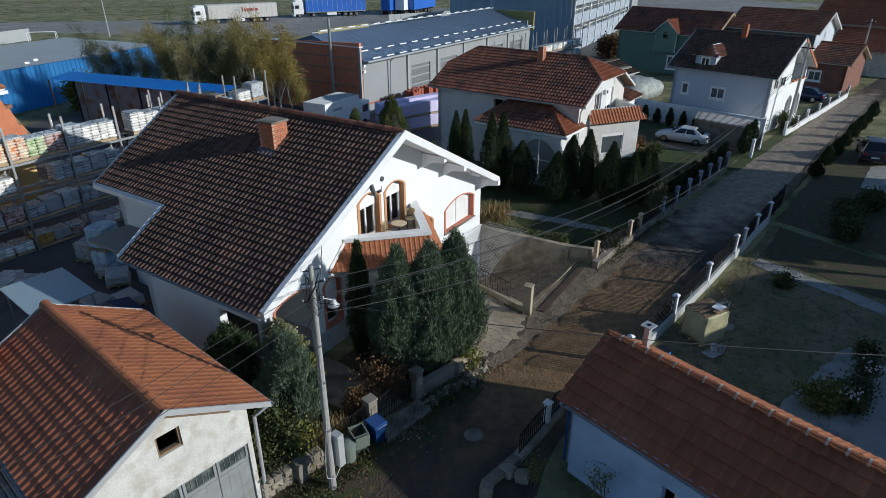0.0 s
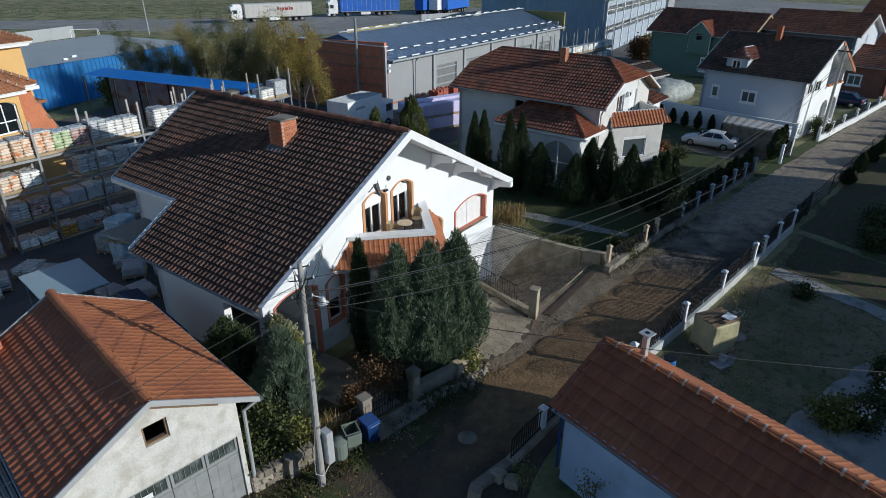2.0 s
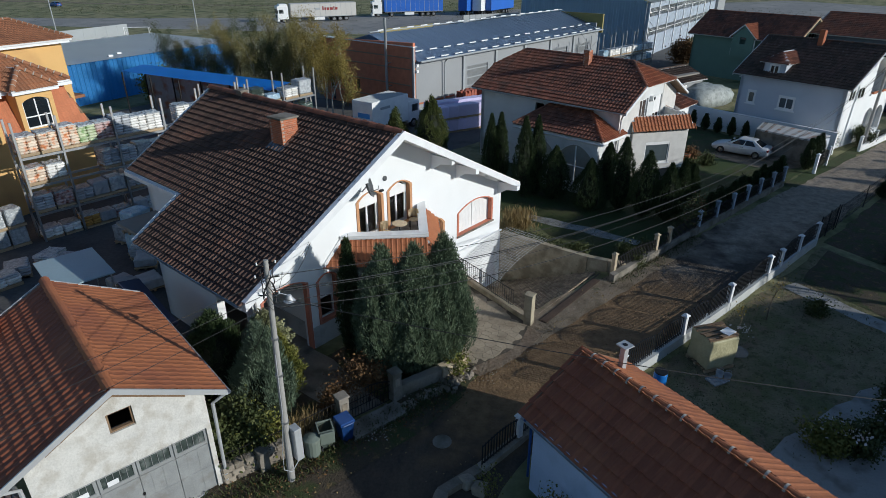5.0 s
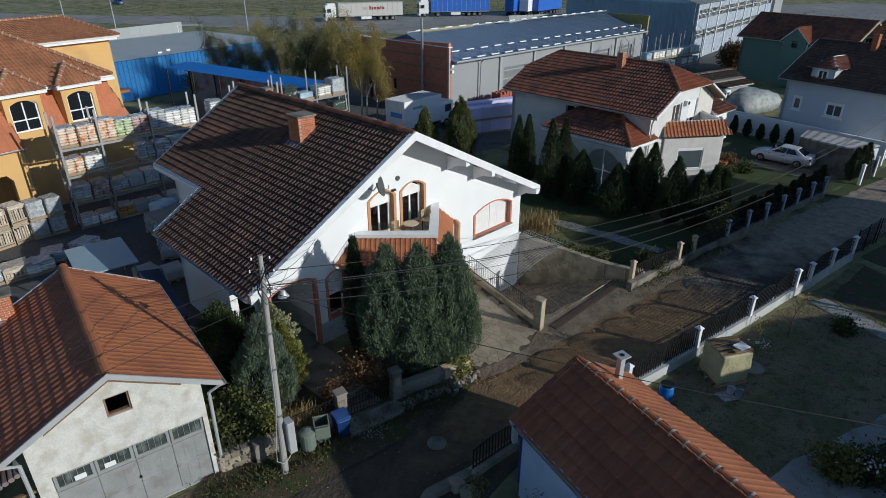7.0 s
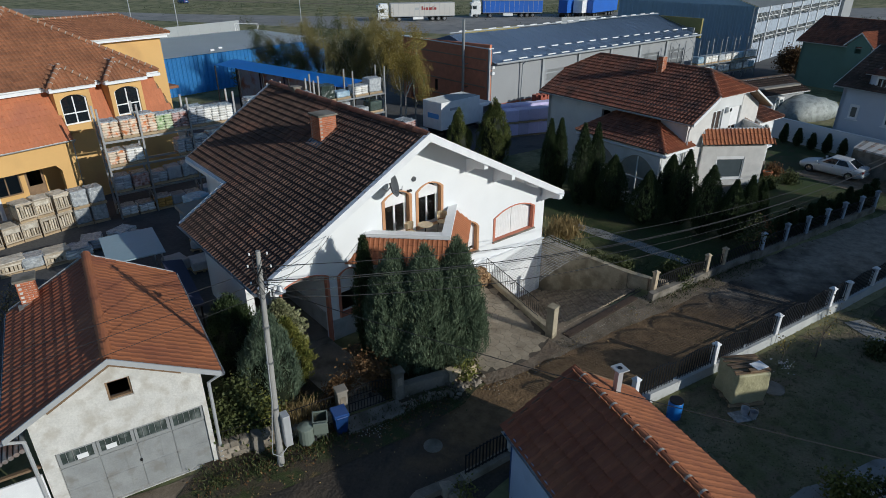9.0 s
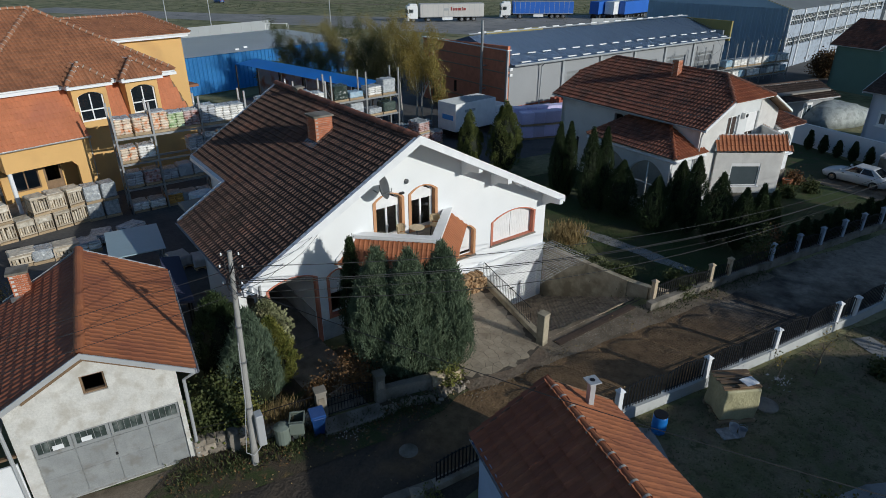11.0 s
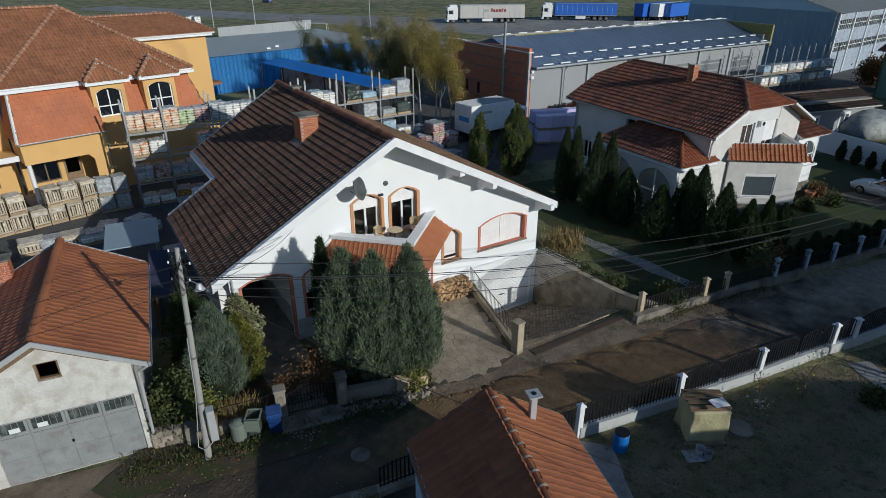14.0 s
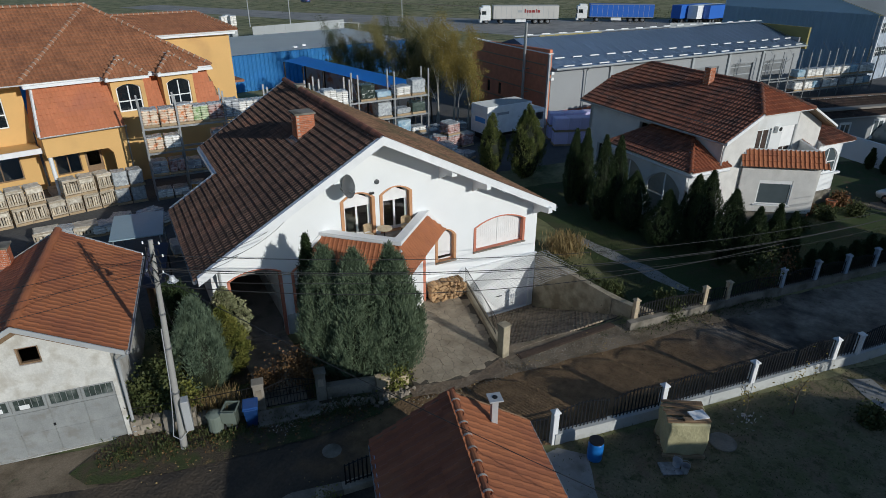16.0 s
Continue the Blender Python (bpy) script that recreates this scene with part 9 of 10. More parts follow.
def car(label, m, paint, estate=0.0, length=4.4, group=""):
    """A car, nose towards +y: lofted body, glazed cabin, wheels and lights."""
    t = thing("car", label, "car", m, group)
    L, W = length, 0.86
    # station (y, half width, sill, shoulder) from tail to nose
    st = [(-L / 2, 0.70, 0.42, 0.86), (-L / 2 + 0.12, 0.80, 0.26, 0.95), (-L * 0.33, W, 0.22, 0.97), (-0.2, W, 0.2, 0.93), (L * 0.22, W, 0.2, 0.90), (L * 0.36, 0.83, 0.22, 0.82), (L / 2 - 0.15, 0.74, 0.26, 0.68), (L / 2, 0.6, 0.38, 0.58)]
    bm = bmesh.new()
    rows = []
    for y, w, lo, hi in st:
        prof = [(-w * 0.92, lo), (-w, lo + (hi - lo) * 0.35), (-w, lo + (hi - lo) * 0.7), (-w * 0.9, hi), (-w * 0.4, hi + 0.04), (w * 0.4, hi + 0.04), (w * 0.9, hi), (w, lo + (hi - lo) * 0.7), (w, lo + (hi - lo) * 0.35), (w * 0.92, lo)]
        rows.append([bm.verts.new((x, y, z)) for x, z in prof])
    k = len(rows[0])
    for a, b in zip(rows, rows[1:]):
        for i in range(k):
            bm.faces.new((a[i], a[(i + 1) % k], b[(i + 1) % k], b[i]))
    bm.faces.new(rows[0])
    bm.faces.new(rows[-1][::-1])
    bmesh.ops.recalc_face_normals(bm, faces=bm.faces)
    body = part("body", bm, paint, t, smooth=True)
    # cabin: a rounded greenhouse with panes set a little proud of it
    y0, y1, y2, y3 = -L * 0.42 - 0.2 * estate, -L * 0.24 - 0.5 * estate, L * 0.03, L * 0.25
    H = 1.42 + 0.2 * estate
    B = [Vector(p) for p in ((-0.79, y0, 0.92), (0.79, y0, 0.92), (0.79, y3, 0.86), (-0.79, y3, 0.86))]
    T4 = [Vector(p) for p in ((-0.57, y1, H - 0.03), (0.57, y1, H - 0.03), (0.59, y2, H), (-0.59, y2, H))]
    bm = bmesh.new()
    vb, vt = [bm.verts.new(p) for p in B], [bm.verts.new(p) for p in T4]
    for i in range(4):
        bm.faces.new((vb[i], vb[(i + 1) % 4], vt[(i + 1) % 4], vt[i]))
    bm.faces.new(vt)
    bm.faces.new(vb[::-1])
    bmesh.ops.recalc_face_normals(bm, faces=bm.faces)
    part("cabin", soft(bm, 0.07, 3), paint, t, smooth=True)
    def pane(i, u0, u1, v0, v1, name):
        q = [B[i].lerp(B[(i + 1) % 4], u).lerp(T4[i].lerp(T4[(i + 1) % 4], u), v) for u, v in ((u0, v0), (u1, v0), (u1, v1), (u0, v1))]
        n = (q[1] - q[0]).cross(q[3] - q[0]).normalized()
        if n.dot(q[0] - Vector((0, 0, 0.8))) < 0:
            n = -n
        g = bmesh.new()
        lo, hi = [g.verts.new(p - n * 0.01) for p in q], [g.verts.new(p + n * 0.008) for p in q]
        g.faces.new(hi)
        for k in range(4):
            g.faces.new((lo[k], lo[(k + 1) % 4], hi[(k + 1) % 4], hi[k]))
        bmesh.ops.recalc_face_normals(g, faces=g.faces)
        part(name, g, M["darkpane"], t, "dark tinted car window")
    pane(0, 0.08, 0.92, 0.14, 0.9, "rear_window")
    pane(2, 0.07, 0.93, 0.08, 0.92, "windscreen")
    for i, cut in ((1, (0.18, 0.5, 0.53, 0.88)), (3, (0.12, 0.47, 0.5, 0.82))):
        pane(i, cut[0], cut[1], 0.14, 0.86, "side_window")
        pane(i, cut[2], cut[3], 0.14, 0.86, "side_window")
    for s in (-1, 1):
        for y in (-L * 0.31, L * 0.31):
            wheel(t, s * 0.77, y, 0.31, 0.31, 0.2, s)
        part("tail_light", soft(box(s * 0.62 - 0.14, s * 0.62 + 0.14, -L / 2 - 0.02, -L / 2 + 0.1, 0.68, 0.86), 0.02), M["lampred"], t)
        part("headlight", soft(box(s * 0.52 - 0.16, s * 0.52 + 0.16, L / 2 - 0.2, L / 2 - 0.02, 0.5, 0.63), 0.02), M["lampclear"], t)
        part("mirror", soft(box(s * 0.95 - 0.1, s * 0.95 + 0.1, y3 - 0.25, y3 - 0.12, 0.93, 1.06), 0.02), paint, t)
        for y in (-0.25, 0.75):
            part("door_handle", box(s * 0.865 - 0.012, s * 0.865 + 0.012, y - 0.1, y + 0.1, 0.78, 0.81), M["chrome"], t)
    part("number_plate", box(-0.26, 0.26, -L / 2 - 0.03, -L / 2 - 0.01, 0.52, 0.63), M["pvc"], t)
    part("bumper", soft(box(-0.72, 0.72, -L / 2 - 0.05, -L / 2 + 0.15, 0.34, 0.5), 0.04), paint, t)
    return t


car("silver saloon car parked in the earth court", pose(19.35, 47.75, 0.02, 0, 0, 56.5) @ Matrix.Scale(0.9, 4), M["silver"], length=4.5)
car("dark plum people carrier parked on the neighbouring slab", pose(31.9, 43.4, 0.03, 0, 0, -28), M["darkcar"], 0.8, 4.3)
car("dark blue car parked by the low brick house", pose(37.5, 63.5, 0.02, 0, 0, 40), M["navy"])
car("old orange-red car on the truck lot", pose(6.5, 190.5, 0.02, 0, 0, 70), M["redcar"], 0.3, 3.8)
car("blue car on the far track", pose(-138, 176, 0.02, 0, 0, 70), M["bluebin"])
car("silver car behind the trucks", pose(-30, 172, 0.02, 0, 0, 75), M["silver"])


def lorry(label, m, cab_paint, cover, mark=None):
    """A tractor with a curtain-sided trailer; nose towards -x, right side to -y."""
    t = thing("truck", label, "truck", m)
    cab = part("cab", soft(box(0, 2.2, -1.22, 1.22, 0.75, 3.55), 0.14, 3), cab_paint, t)
    part("windscreen", box(-0.03, 0.02, -1.05, 1.05, 1.95, 2.95), M["carglass"], cab)
    for s in (-1, 1):
        part("side_window", box(0.35, 1.25, s * 1.225 - 0.01, s * 1.225 + 0.01, 2.0, 2.8), M["carglass"], cab)
        part("mirror", soft(box(0.0, 0.12, s * 1.42 - 0.1, s * 1.42 + 0.1, 2.0, 2.7), 0.03), M["iron"], cab)
        part("headlight", soft(box(-0.05, 0.05, s * 0.9 - 0.2, s * 0.9 + 0.2, 0.72, 0.92), 0.03), M["lampclear"], cab)
    part("grille", box(-0.04, 0.0, -0.75, 0.75, 1.0, 1.7), M["iron"], cab)
    part("roof_fairing", soft(box(0.5, 2.1, -1.1, 1.1, 3.5, 3.95), 0.12, 2), cab_paint, cab)
    part("bumper", soft(box(-0.08, 0.4, -1.22, 1.22, 0.35, 0.78), 0.06), cab_paint, cab)
    part("chassis", box(1.5, 16.2, -0.45, 0.45, 0.75, 1.05), M["iron"], t)
    tr = part("trailer", soft(box(2.75, 16.4, -1.25, 1.25, 1.15, 4.0), 0.04), cover, t, "tarpaulin-sided trailer")
    for i in range(12):
        part("strap", box(3.2 + i * 1.1, 3.25 + i * 1.1, -1.275, -1.25, 1.1, 3.9), M["greysheet"], tr)
    part("side_rail", box(2.75, 16.4, -1.28, -1.25, 1.05, 1.2), M["steel"], tr)
    part("top_rail", box(2.75, 16.4, -1.28, -1.25, 3.88, 4.0), M["steel"], tr)
    if mark:
        for i, (x, w, h) in enumerate(((9.2, 0.28, 0.8), (9.65, 0.35, 0.55), (10.15, 0.45, 0.55), (10.75, 0.65, 0.55), (11.55, 0.2, 0.75), (11.9, 0.5, 0.55))):
            part("print_bar", box(x, x + w, -1.30, -1.278, 2.45, 2.45 + h), mark, tr)
        part("print_bar", box(7.8, 8.7, -1.30, -1.278, 2.5, 3.0), M["greysheet"], tr)
    part("underrun_box", soft(box(7.4, 9.6, -1.2, -0.6, 0.4, 1.0), 0.03), M["pvc"], t)
    for x in (1.3, 4.4, 11.6, 12.9, 14.2):
        for s in (-1, 1):
            wheel(t, s * 1.02, 0, 0, 0.5, 0.34, s).matrix_basis = pose(x, 0, 0.5, 0, 0, 90)
    return t


lorry("white tractor with a long grey-white trailer on the lot", pose(-54.0, 138.8, 0.02, 0, 0, 33.4) @ Matrix.Diagonal((1.12, 1, 1, 1)), M["pvc"], M["trailer"], M["letter"])
lorry("white tractor with a blue tarpaulin trailer on the lot", pose(-36.4, 156.3, 0.02, 0, 0, 24) @ Matrix.Diagonal((1.1, 1, 1, 1)), M["pvc"], M["trailerblue"])
for i, (x, y, a, c) in enumerate(((-14.5, 163, 66, "trailerblue"), (-11.0, 164, 66, "pvc"), (-8.5, 165.5, 66, "trailerblue"))):
    k = thing("parked_trailer", "parked tarpaulin trailer seen end on", "trailer", pose(x, y, 0.02, 0, 0, a), "parked trailers")
    part("box_body", soft(box(0, 13, -1.25, 1.25, 1.1, 4.0), 0.05), M[c], k)
    part("frame", box(0, 13, -0.5, 0.5, 0.7, 1.1), M["iron"], k)
    for wx in (1.0, 2.3, 9, 10.3):
        for s in (-1, 1):
            wheel(k, 0, 0, 0, 0.5, 0.34, s).matrix_basis = pose(wx, s * 1.0, 0.5, 0, 0, 90)
for i in range(14):
    solo("fence_sheet", box(0, 1.5, -0.03, 0.03, 0, 1.9), M["greysheet"], "pale sheet of the lot fence", "fence", m=pose(-12.0 + i * 1.25, 142.0 + i * 0.9, 0, 0, 0, 36), group="lot fence")
for i in range(9):
    solo("concrete_fence_panel", soft(box(0, 2.4, -0.06, 0.06, 0, 2.0), 0.02, 1), M["concrete_pale"] if "concrete_pale" in M else M["greysheet"], "pale concrete fence panel behind the blue hall", "fence", m=pose(-79 + i * 0.6, 92 + i * 2.35, 0, 0, 0, 75), group="concrete fence")
ptr = thing("box_truck", "white box truck parked among pallets", "truck", pose(-9.3, 47.5, 0, 0, 0, 62))
bx = part("box_body", soft(box(0, 4.6, 0, 2.2, 0.8, 3.05), 0.03), M["pvc"], ptr, "white box body with ribbed roof")
for i in range(15):
    part("roof_rib", box(0.05, 4.55, 0.08 + i * 0.145, 0.12 + i * 0.145, 3.05, 3.08), M["greysheet"], bx)
part("print_bar", box(-0.02, 0.0, 0.3, 1.6, 1.7, 2.1), M["bluesheet"], bx)
part("print_bar", box(1.0, 2.2, -0.02, 0.0, 2.3, 2.5), M["greysheet"], bx)
cbn = part("cab", soft(box(4.7, 6.3, 0.1, 2.1, 0.5, 2.3), 0.12, 2), M["pvc"], ptr)
part("cab_window", box(5.2, 6.0, 0.08, 0.12, 1.4, 2.0), M["carglass"], cbn)
part("chassis", box(0, 6.2, 0.6, 1.6, 0.4, 0.8), M["iron"], ptr)
for x in (1.0, 5.4):
    for s, y in ((-1, 0.2), (1, 2.0)):
        wheel(ptr, 0, 0, 0, 0.4, 0.28, s).matrix_basis = pose(x, y, 0.4, 0, 0, 90)

# ---- storage yard: racks and pallet loads ----
SACK = {}


def sack_mesh(material, lx, ly, h):
    key = (material.name, lx, ly, h)
    if key not in SACK:
        bm = bmesh.new()
        rings = []
        for f, z in ((0.82, 0), (1.0, 0.35), (0.98, 0.65), (0.72, 1)):
            rings.append([bm.verts.new((sx * lx / 2 * f, sy * ly / 2 * f, z * h)) for sx, sy in ((-1, -0.75), (-0.75, -1), (0.75, -1), (1, -0.75), (1, 0.75), (0.75, 1), (-0.75, 1), (-1, 0.75))])
        for a, b in zip(rings, rings[1:]):
            for i in range(8):
                bm.faces.new((a[i], a[(i + 1) % 8], b[(i + 1) % 8], b[i]))
        bm.faces.new(rings[-1])
        me = bpy.data.meshes.new("sack")
        bm.to_mesh(me)
        bm.free()
        me.materials.append(material)
        SACK[key] = me
    return SACK[key]


PALLET = None


def crumpled(x0, x1, y0, y1, z0, z1, amount, rg):
    """A block with slack, creased sides, as stretch film leaves it."""
    bm = soft(box(x0, x1, y0, y1, z0, z1), min(0.06, (z1 - z0) * 0.35), 1)
    bmesh.ops.subdivide_edges(bm, edges=[e for e in bm.edges if e.calc_length() > 0.3], cuts=4, use_grid_fill=True)
    o = Vector(rg.uniform(0, 50, 3))
    for v in bm.verts:
        q = v.co * 4.2 + o
        v.co += Vector((noise.noise(q), noise.noise(q + Vector((9, 0, 0))), 0.8 * noise.noise(q + Vector((0, 9, 0))))) * amount
    return bm


def pallet_load(m, kind, h=0.9, label="", top="film", single=False):
    """A wooden pallet with layers of sacks or one wrapped block."""
    t = thing("pallet_load", label or "pallet of wrapped building material", "pallet", m, "pallet loads")
    deck = box(-0.6, 0.6, -0.5, 0.5, 0.1, 0.14)
    for y in (-0.45, 0.0, 0.4):
        box(-0.6, 0.6, y - 0.05, y + 0.05, 0.0, 0.1, deck)
    part("pallet", deck, M["palewood"], t)
    rg = np.random.default_rng(int(abs(m.translation.x * 91 + m.translation.y * 57 + m.translation.z * 31)) % 9999)
    if kind in ("block", "bluefilm", "darkfilm", "dark", "lilac"):
        mt = M[{"block": "film", "dark": "bag_grey"}.get(kind, kind)]
        part("load", crumpled(-0.57, 0.57, -0.47, 0.47, 0.14, 0.14 + h, 0.02 if kind == "lilac" else 0.05, rg), mt, t)
        return t
    if kind == "beige":
        for x in (-0.56, 0.56):
            for y in (-0.46, 0.46):
                part("crate_post", box(x - 0.035, x + 0.035, y - 0.035, y + 0.035, 0.14, 0.14 + h), M["crate"], t)
        for z in (0.18, 0.06 + h):
            for y in (-0.5, 0.5):
                part("crate_rail", box(-0.6, 0.6, y - 0.012, y + 0.012, z, z + 0.08), M["crate"], t)
        for i in range(6):
            part("upright_slab", soft(box(-0.5 + i * 0.17, -0.37 + i * 0.17, -0.43, 0.43, 0.15, 0.1 + h * rg.uniform(0.72, 1)), 0.02, 1), M["beige"], t, m=pose(0, 0, 0, 0, rg.uniform(-3, 3), 0))
        part("film_cover", crumpled(-0.58, 0.58, -0.49, 0.49, 0.1 + h * rg.uniform(0.45, 0.95), 0.16 + h, 0.05, rg), M["dustfilm"], t, "torn stretch film cover")
        return t
    mt = M[kind]
    n = max(2, int(h / 0.15))
    me = sack_mesh(mt, 0.62, 0.5, 0.16)
    V, F = [], []
    v0 = np.array([v.co[:] for v in me.vertices])
    for r in range(n):
        for x, y in ((-0.3, -0.25), (0.3, -0.25), (-0.3, 0.25), (0.3, 0.25)):
            q = pose(x + rg.uniform(-0.025, 0.025), y + rg.uniform(-0.02, 0.02), 0.14 + r * 0.145, rg.uniform(-2, 2), rg.uniform(-2, 2), rg.uniform(-4, 4) + (180 if r % 2 else 0))
            if single:
                ob = new("sack", me)
                ob.parent = t
                ob.matrix_basis = q
            else:
                A = np.array(q)
                F += [tuple(i + len(V) for i in p.vertices) for p in me.polygons]
                V += (v0 @ A[:3, :3].T + A[:3, 3]).tolist()
    if not single:
        heap("load", V, F, mt, t)
    if top == "film":
        part("film_top", crumpled(-0.58, 0.58, -0.48, 0.48, 0.11 + n * 0.145, 0.19 + n * 0.145, 0.07, rg), M["film"], t, "glossy stretch film over the top")
    return t


def rack(m, widths, levels, top, depth=1.1, label="galvanised steel pallet rack in the storage yard"):
    t = thing("pallet_rack", label, "pallet rack", m)
    xs = [sum(widths[:i]) for i in range(len(widths) + 1)]
    for x in xs:
        for y in (0, depth):
            part("upright", box(x - 0.05, x + 0.05, y - 0.04, y + 0.04, 0, top), M["steel"], t)
        part("frame_brace", tube([(x, 0, 0.3), (x, depth, 1.4), (x, 0, 2.5), (x, depth, 3.6), (x, 0, 4.6), (x, depth, 5.7)], 0.02, 4), M["steel"], t)
    for z in levels:
        for a, b in zip(xs, xs[1:]):
            for y in (0, depth):
                part("beam", box(a + 0.05, b - 0.05, y - 0.03, y + 0.03, z - 0.12, z), M["steel"], t)
    return t


R1 = pose(-21.8, 26.1, 0, 0, 0, 57.5)
rack(R1, (2.0, 2.75, 2.75, 2.75, 2.75), (1.55, 3.05, 4.55), 6.35)
SPOTS = (0.5, 1.48, 2.48, 3.37, 4.26, 5.24, 6.12, 7.01, 8.85, 9.75, 10.75, 11.65, 12.5)
LOADS = ("bag_white bag_white bag_amber dark bag_red dark bag_white bag_grey bag_grey bag_white dark bag_grey bag_white",
         "bag_grey bag_red bag_grey dark block bag_grey block bag_grey bag_grey block bag_grey dark bag_white",
         "bag_orange bag_white - - bag_grey bag_grey block bag_grey block bag_grey - bag_white block",
         "bag_orange bag_orange bag_orange bag_green bag_red bag_grey bag_white bag_white bag_white bag_white bag_grey bag_white bag_white")
for lv, row in enumerate(LOADS):
    for i, kind in enumerate(row.split()):
        if kind != "-":
            pallet_load(R1 @ pose(SPOTS[i], 0.55, 1.55 * lv - (0.05 if lv > 1 else 0) - (0.05 if lv > 2 else 0)) @ Matrix.Diagonal((0.74, 0.92, 1, 1)), kind, (0.62, 0.8, 0.86, 1.06)[lv] * (0.88 + 0.12 * ((i * 7 + lv) % 3) / 2), {"bag_orange": "pallet of white and orange sacks on the rack", "bag_white": "pallet of white film-wrapped sacks on the rack", "bag_green": "pallet of green printed sacks on the rack", "bag_amber": "pallet of amber yellow sacks under the rack"}.get(kind, "pallet of grey wrapped goods on the rack"), single=lv == 3 and i < 6)
R2 = pose(-16.9, 36.4, 0, 0, 0, 61.1)
rack(R2, (2.9, 2.9, 2.9), (1.5, 3.0, 4.4), 6.3)
for lv, z in enumerate((0, 1.5, 3.0, 4.4)):
    for i in range(6):
        if (i + lv) % 5 == 4:
            continue
        kind = ("darkfilm", "block", "bluefilm", "block", "bag_white", "darkfilm", "block")[(i * 2 + lv) % 7]
        pallet_load(R2 @ pose(0.82 + (i // 2) * 2.9 + (i % 2) * 1.3, 0.55, z), kind, 0.4 + 0.3 * ((i + lv) % 3), "pallet of dark wrapped goods on the far rack")
for x, y, z, h in ((-11.6, 45.6, 0, 0.95), (-11.6, 45.6, 1.1, 0.8), (-10.9, 46.7, 0, 0.9), (-12.3, 46.6, 0, 0.9), (-12.3, 46.6, 1.06, 0.6)):
    pallet_load(pose(x, y, z, 0, 0, 61 + 8 * h), "bag_red", h, "pallet of terracotta blocks beside the rack")
# beige stone pallets before the amber building, two high
NARROW = Matrix.Diagonal((0.7, 0.95, 1, 1))
for i in range(8):
    for lv in range(1 if i == 3 else 2):
        pallet_load(pose(-24.0 - i * 0.31, 24.25 - i * 0.85, lv * 1.05, 0, 0, 70.5 + 5 * math.sin(i * 3 + lv)) @ NARROW, "beige", 0.88, "crated pale stone slabs under torn film")
for x, y in ((-23.45, 24.95), (-23.0, 25.7)):
    for lv in range(2):
        pallet_load(pose(x, y, lv * 1.05, 0, 0, 60 + 6 * lv) @ NARROW, "block", 0.88, "grey pallet wrapped in dusty film")
for i in range(4):
    pallet_load(pose(-21.9 + i * 0.55, 19.3 + i * 0.75, 0, 0, 0, 60), ("beige", "block", "beige", "bag_white")[i % 4], 0.55, "low pallet of pale wrapped goods in the yard")
for i, (x, y, k, h) in enumerate(((-15.9, 25.6, "bluefilm", 1.1), (-17.5, 26.9, "block", 0.9), (-20.0, 24.2, "bag_white", 0.4), (-18.6, 23.6, "bag_white", 0.5), (-15.8, 25.4, "bag_grey", 0.5), (-15.0, 24.4, "dark", 0.45), (-16.4, 26.4, "dark", 0.5), (-20.4, 22.6, "bag_grey", 0.5), (-13.6, 22.4, "dark", 0.4), (-14.6, 21.9, "dark", 0.5))):
    pallet_load(pose(x, y, 0, 0, 0, 70 + 9 * i), k, h, {"bluefilm": "tall pallet wrapped in bluish film", "bag_white": "low pallet of white sacks in the yard"}.get(k, "low pallet of dark goods in the yard"))
    if k == "bluefilm":
        pallet_load(pose(x, y, h + 0.16, 0, 0, 74 + 9 * i), k, 1.0, "tall pallet wrapped in bluish film")
cp = thing("sheet_canopy", "small canopy with a flat blue-grey sheet roof", "canopy", pose(-15.35, 20.3, 0, 0, 0, -39))
part("roof", box(-1.6, 1.6, -1.15, 1.15, 1.9, 1.95), M["canopy_sheet"], cp)
for x in (-1.5, 1.5):
    for y in (-1.0, 1.0):
        part("post", rod((x, y, 0), (x, y, 1.9), 0.035, n=6), M["steel"], cp)
# goods between the hall and the garden house
for i in range(16):
    x, y = -4.2 + (i % 8) * 0.95 * 0.8 - (i // 8) * 1.0, 50.6 + (i % 8) * 0.62 + (i // 8) * 1.5
    for lv in range(2):
        pallet_load(pose(x, y, lv * 1.15, 0, 0, 33), "lilac", 0.98, "pallet of lilac foam boards in film")
for i in range(22):
    rg = np.random.default_rng(i + 70)
    x, y = rg.uniform(-16, -8.5), rg.uniform(43, 50)
    if abs(x + 9.5) < 2.5 and y > 46:
        continue
    pallet_load(pose(x, y, 0, 0, 0, rg.uniform(0, 90)), ("bag_grey", "block", "bag_white", "bag_red")[i % 4], rg.uniform(0.4, 1.0), "pallet of sacks and rubble in the far yard")
M["redpipes"] = plain("terracotta_pipes", (0.36, 0.10, 0.06), 0.6)
for i in range(9):
    rg = np.random.default_rng(i + 300)
    t = thing("block_stack", "stack of terracotta red blocks by the warehouse", "block stack", pose(-3.1 + (i % 5) * 0.72 + rg.uniform(-0.2, 0.2), 57.9 + (i % 5) * 1.0, (i // 5) * 1.1, 0, 0, 57 + rg.uniform(-25, 25)), "red block stacks")
    for j in range(4):
        for k in range(3):
            part("block", soft(box(-0.5 + k * 0.34, -0.18 + k * 0.34, -0.5 + j * 0.26, -0.27 + j * 0.26, 0.05, 1.05 - 0.22 * ((i + j + k) % 3 == 0)), 0.02, 1), M["redpipes"], t)
R3 = pose(9.5, 76.5, 0, 0, 0, 52)
rack(R3, (2.75,) * 6, (0.9, 2.2), 4.9)
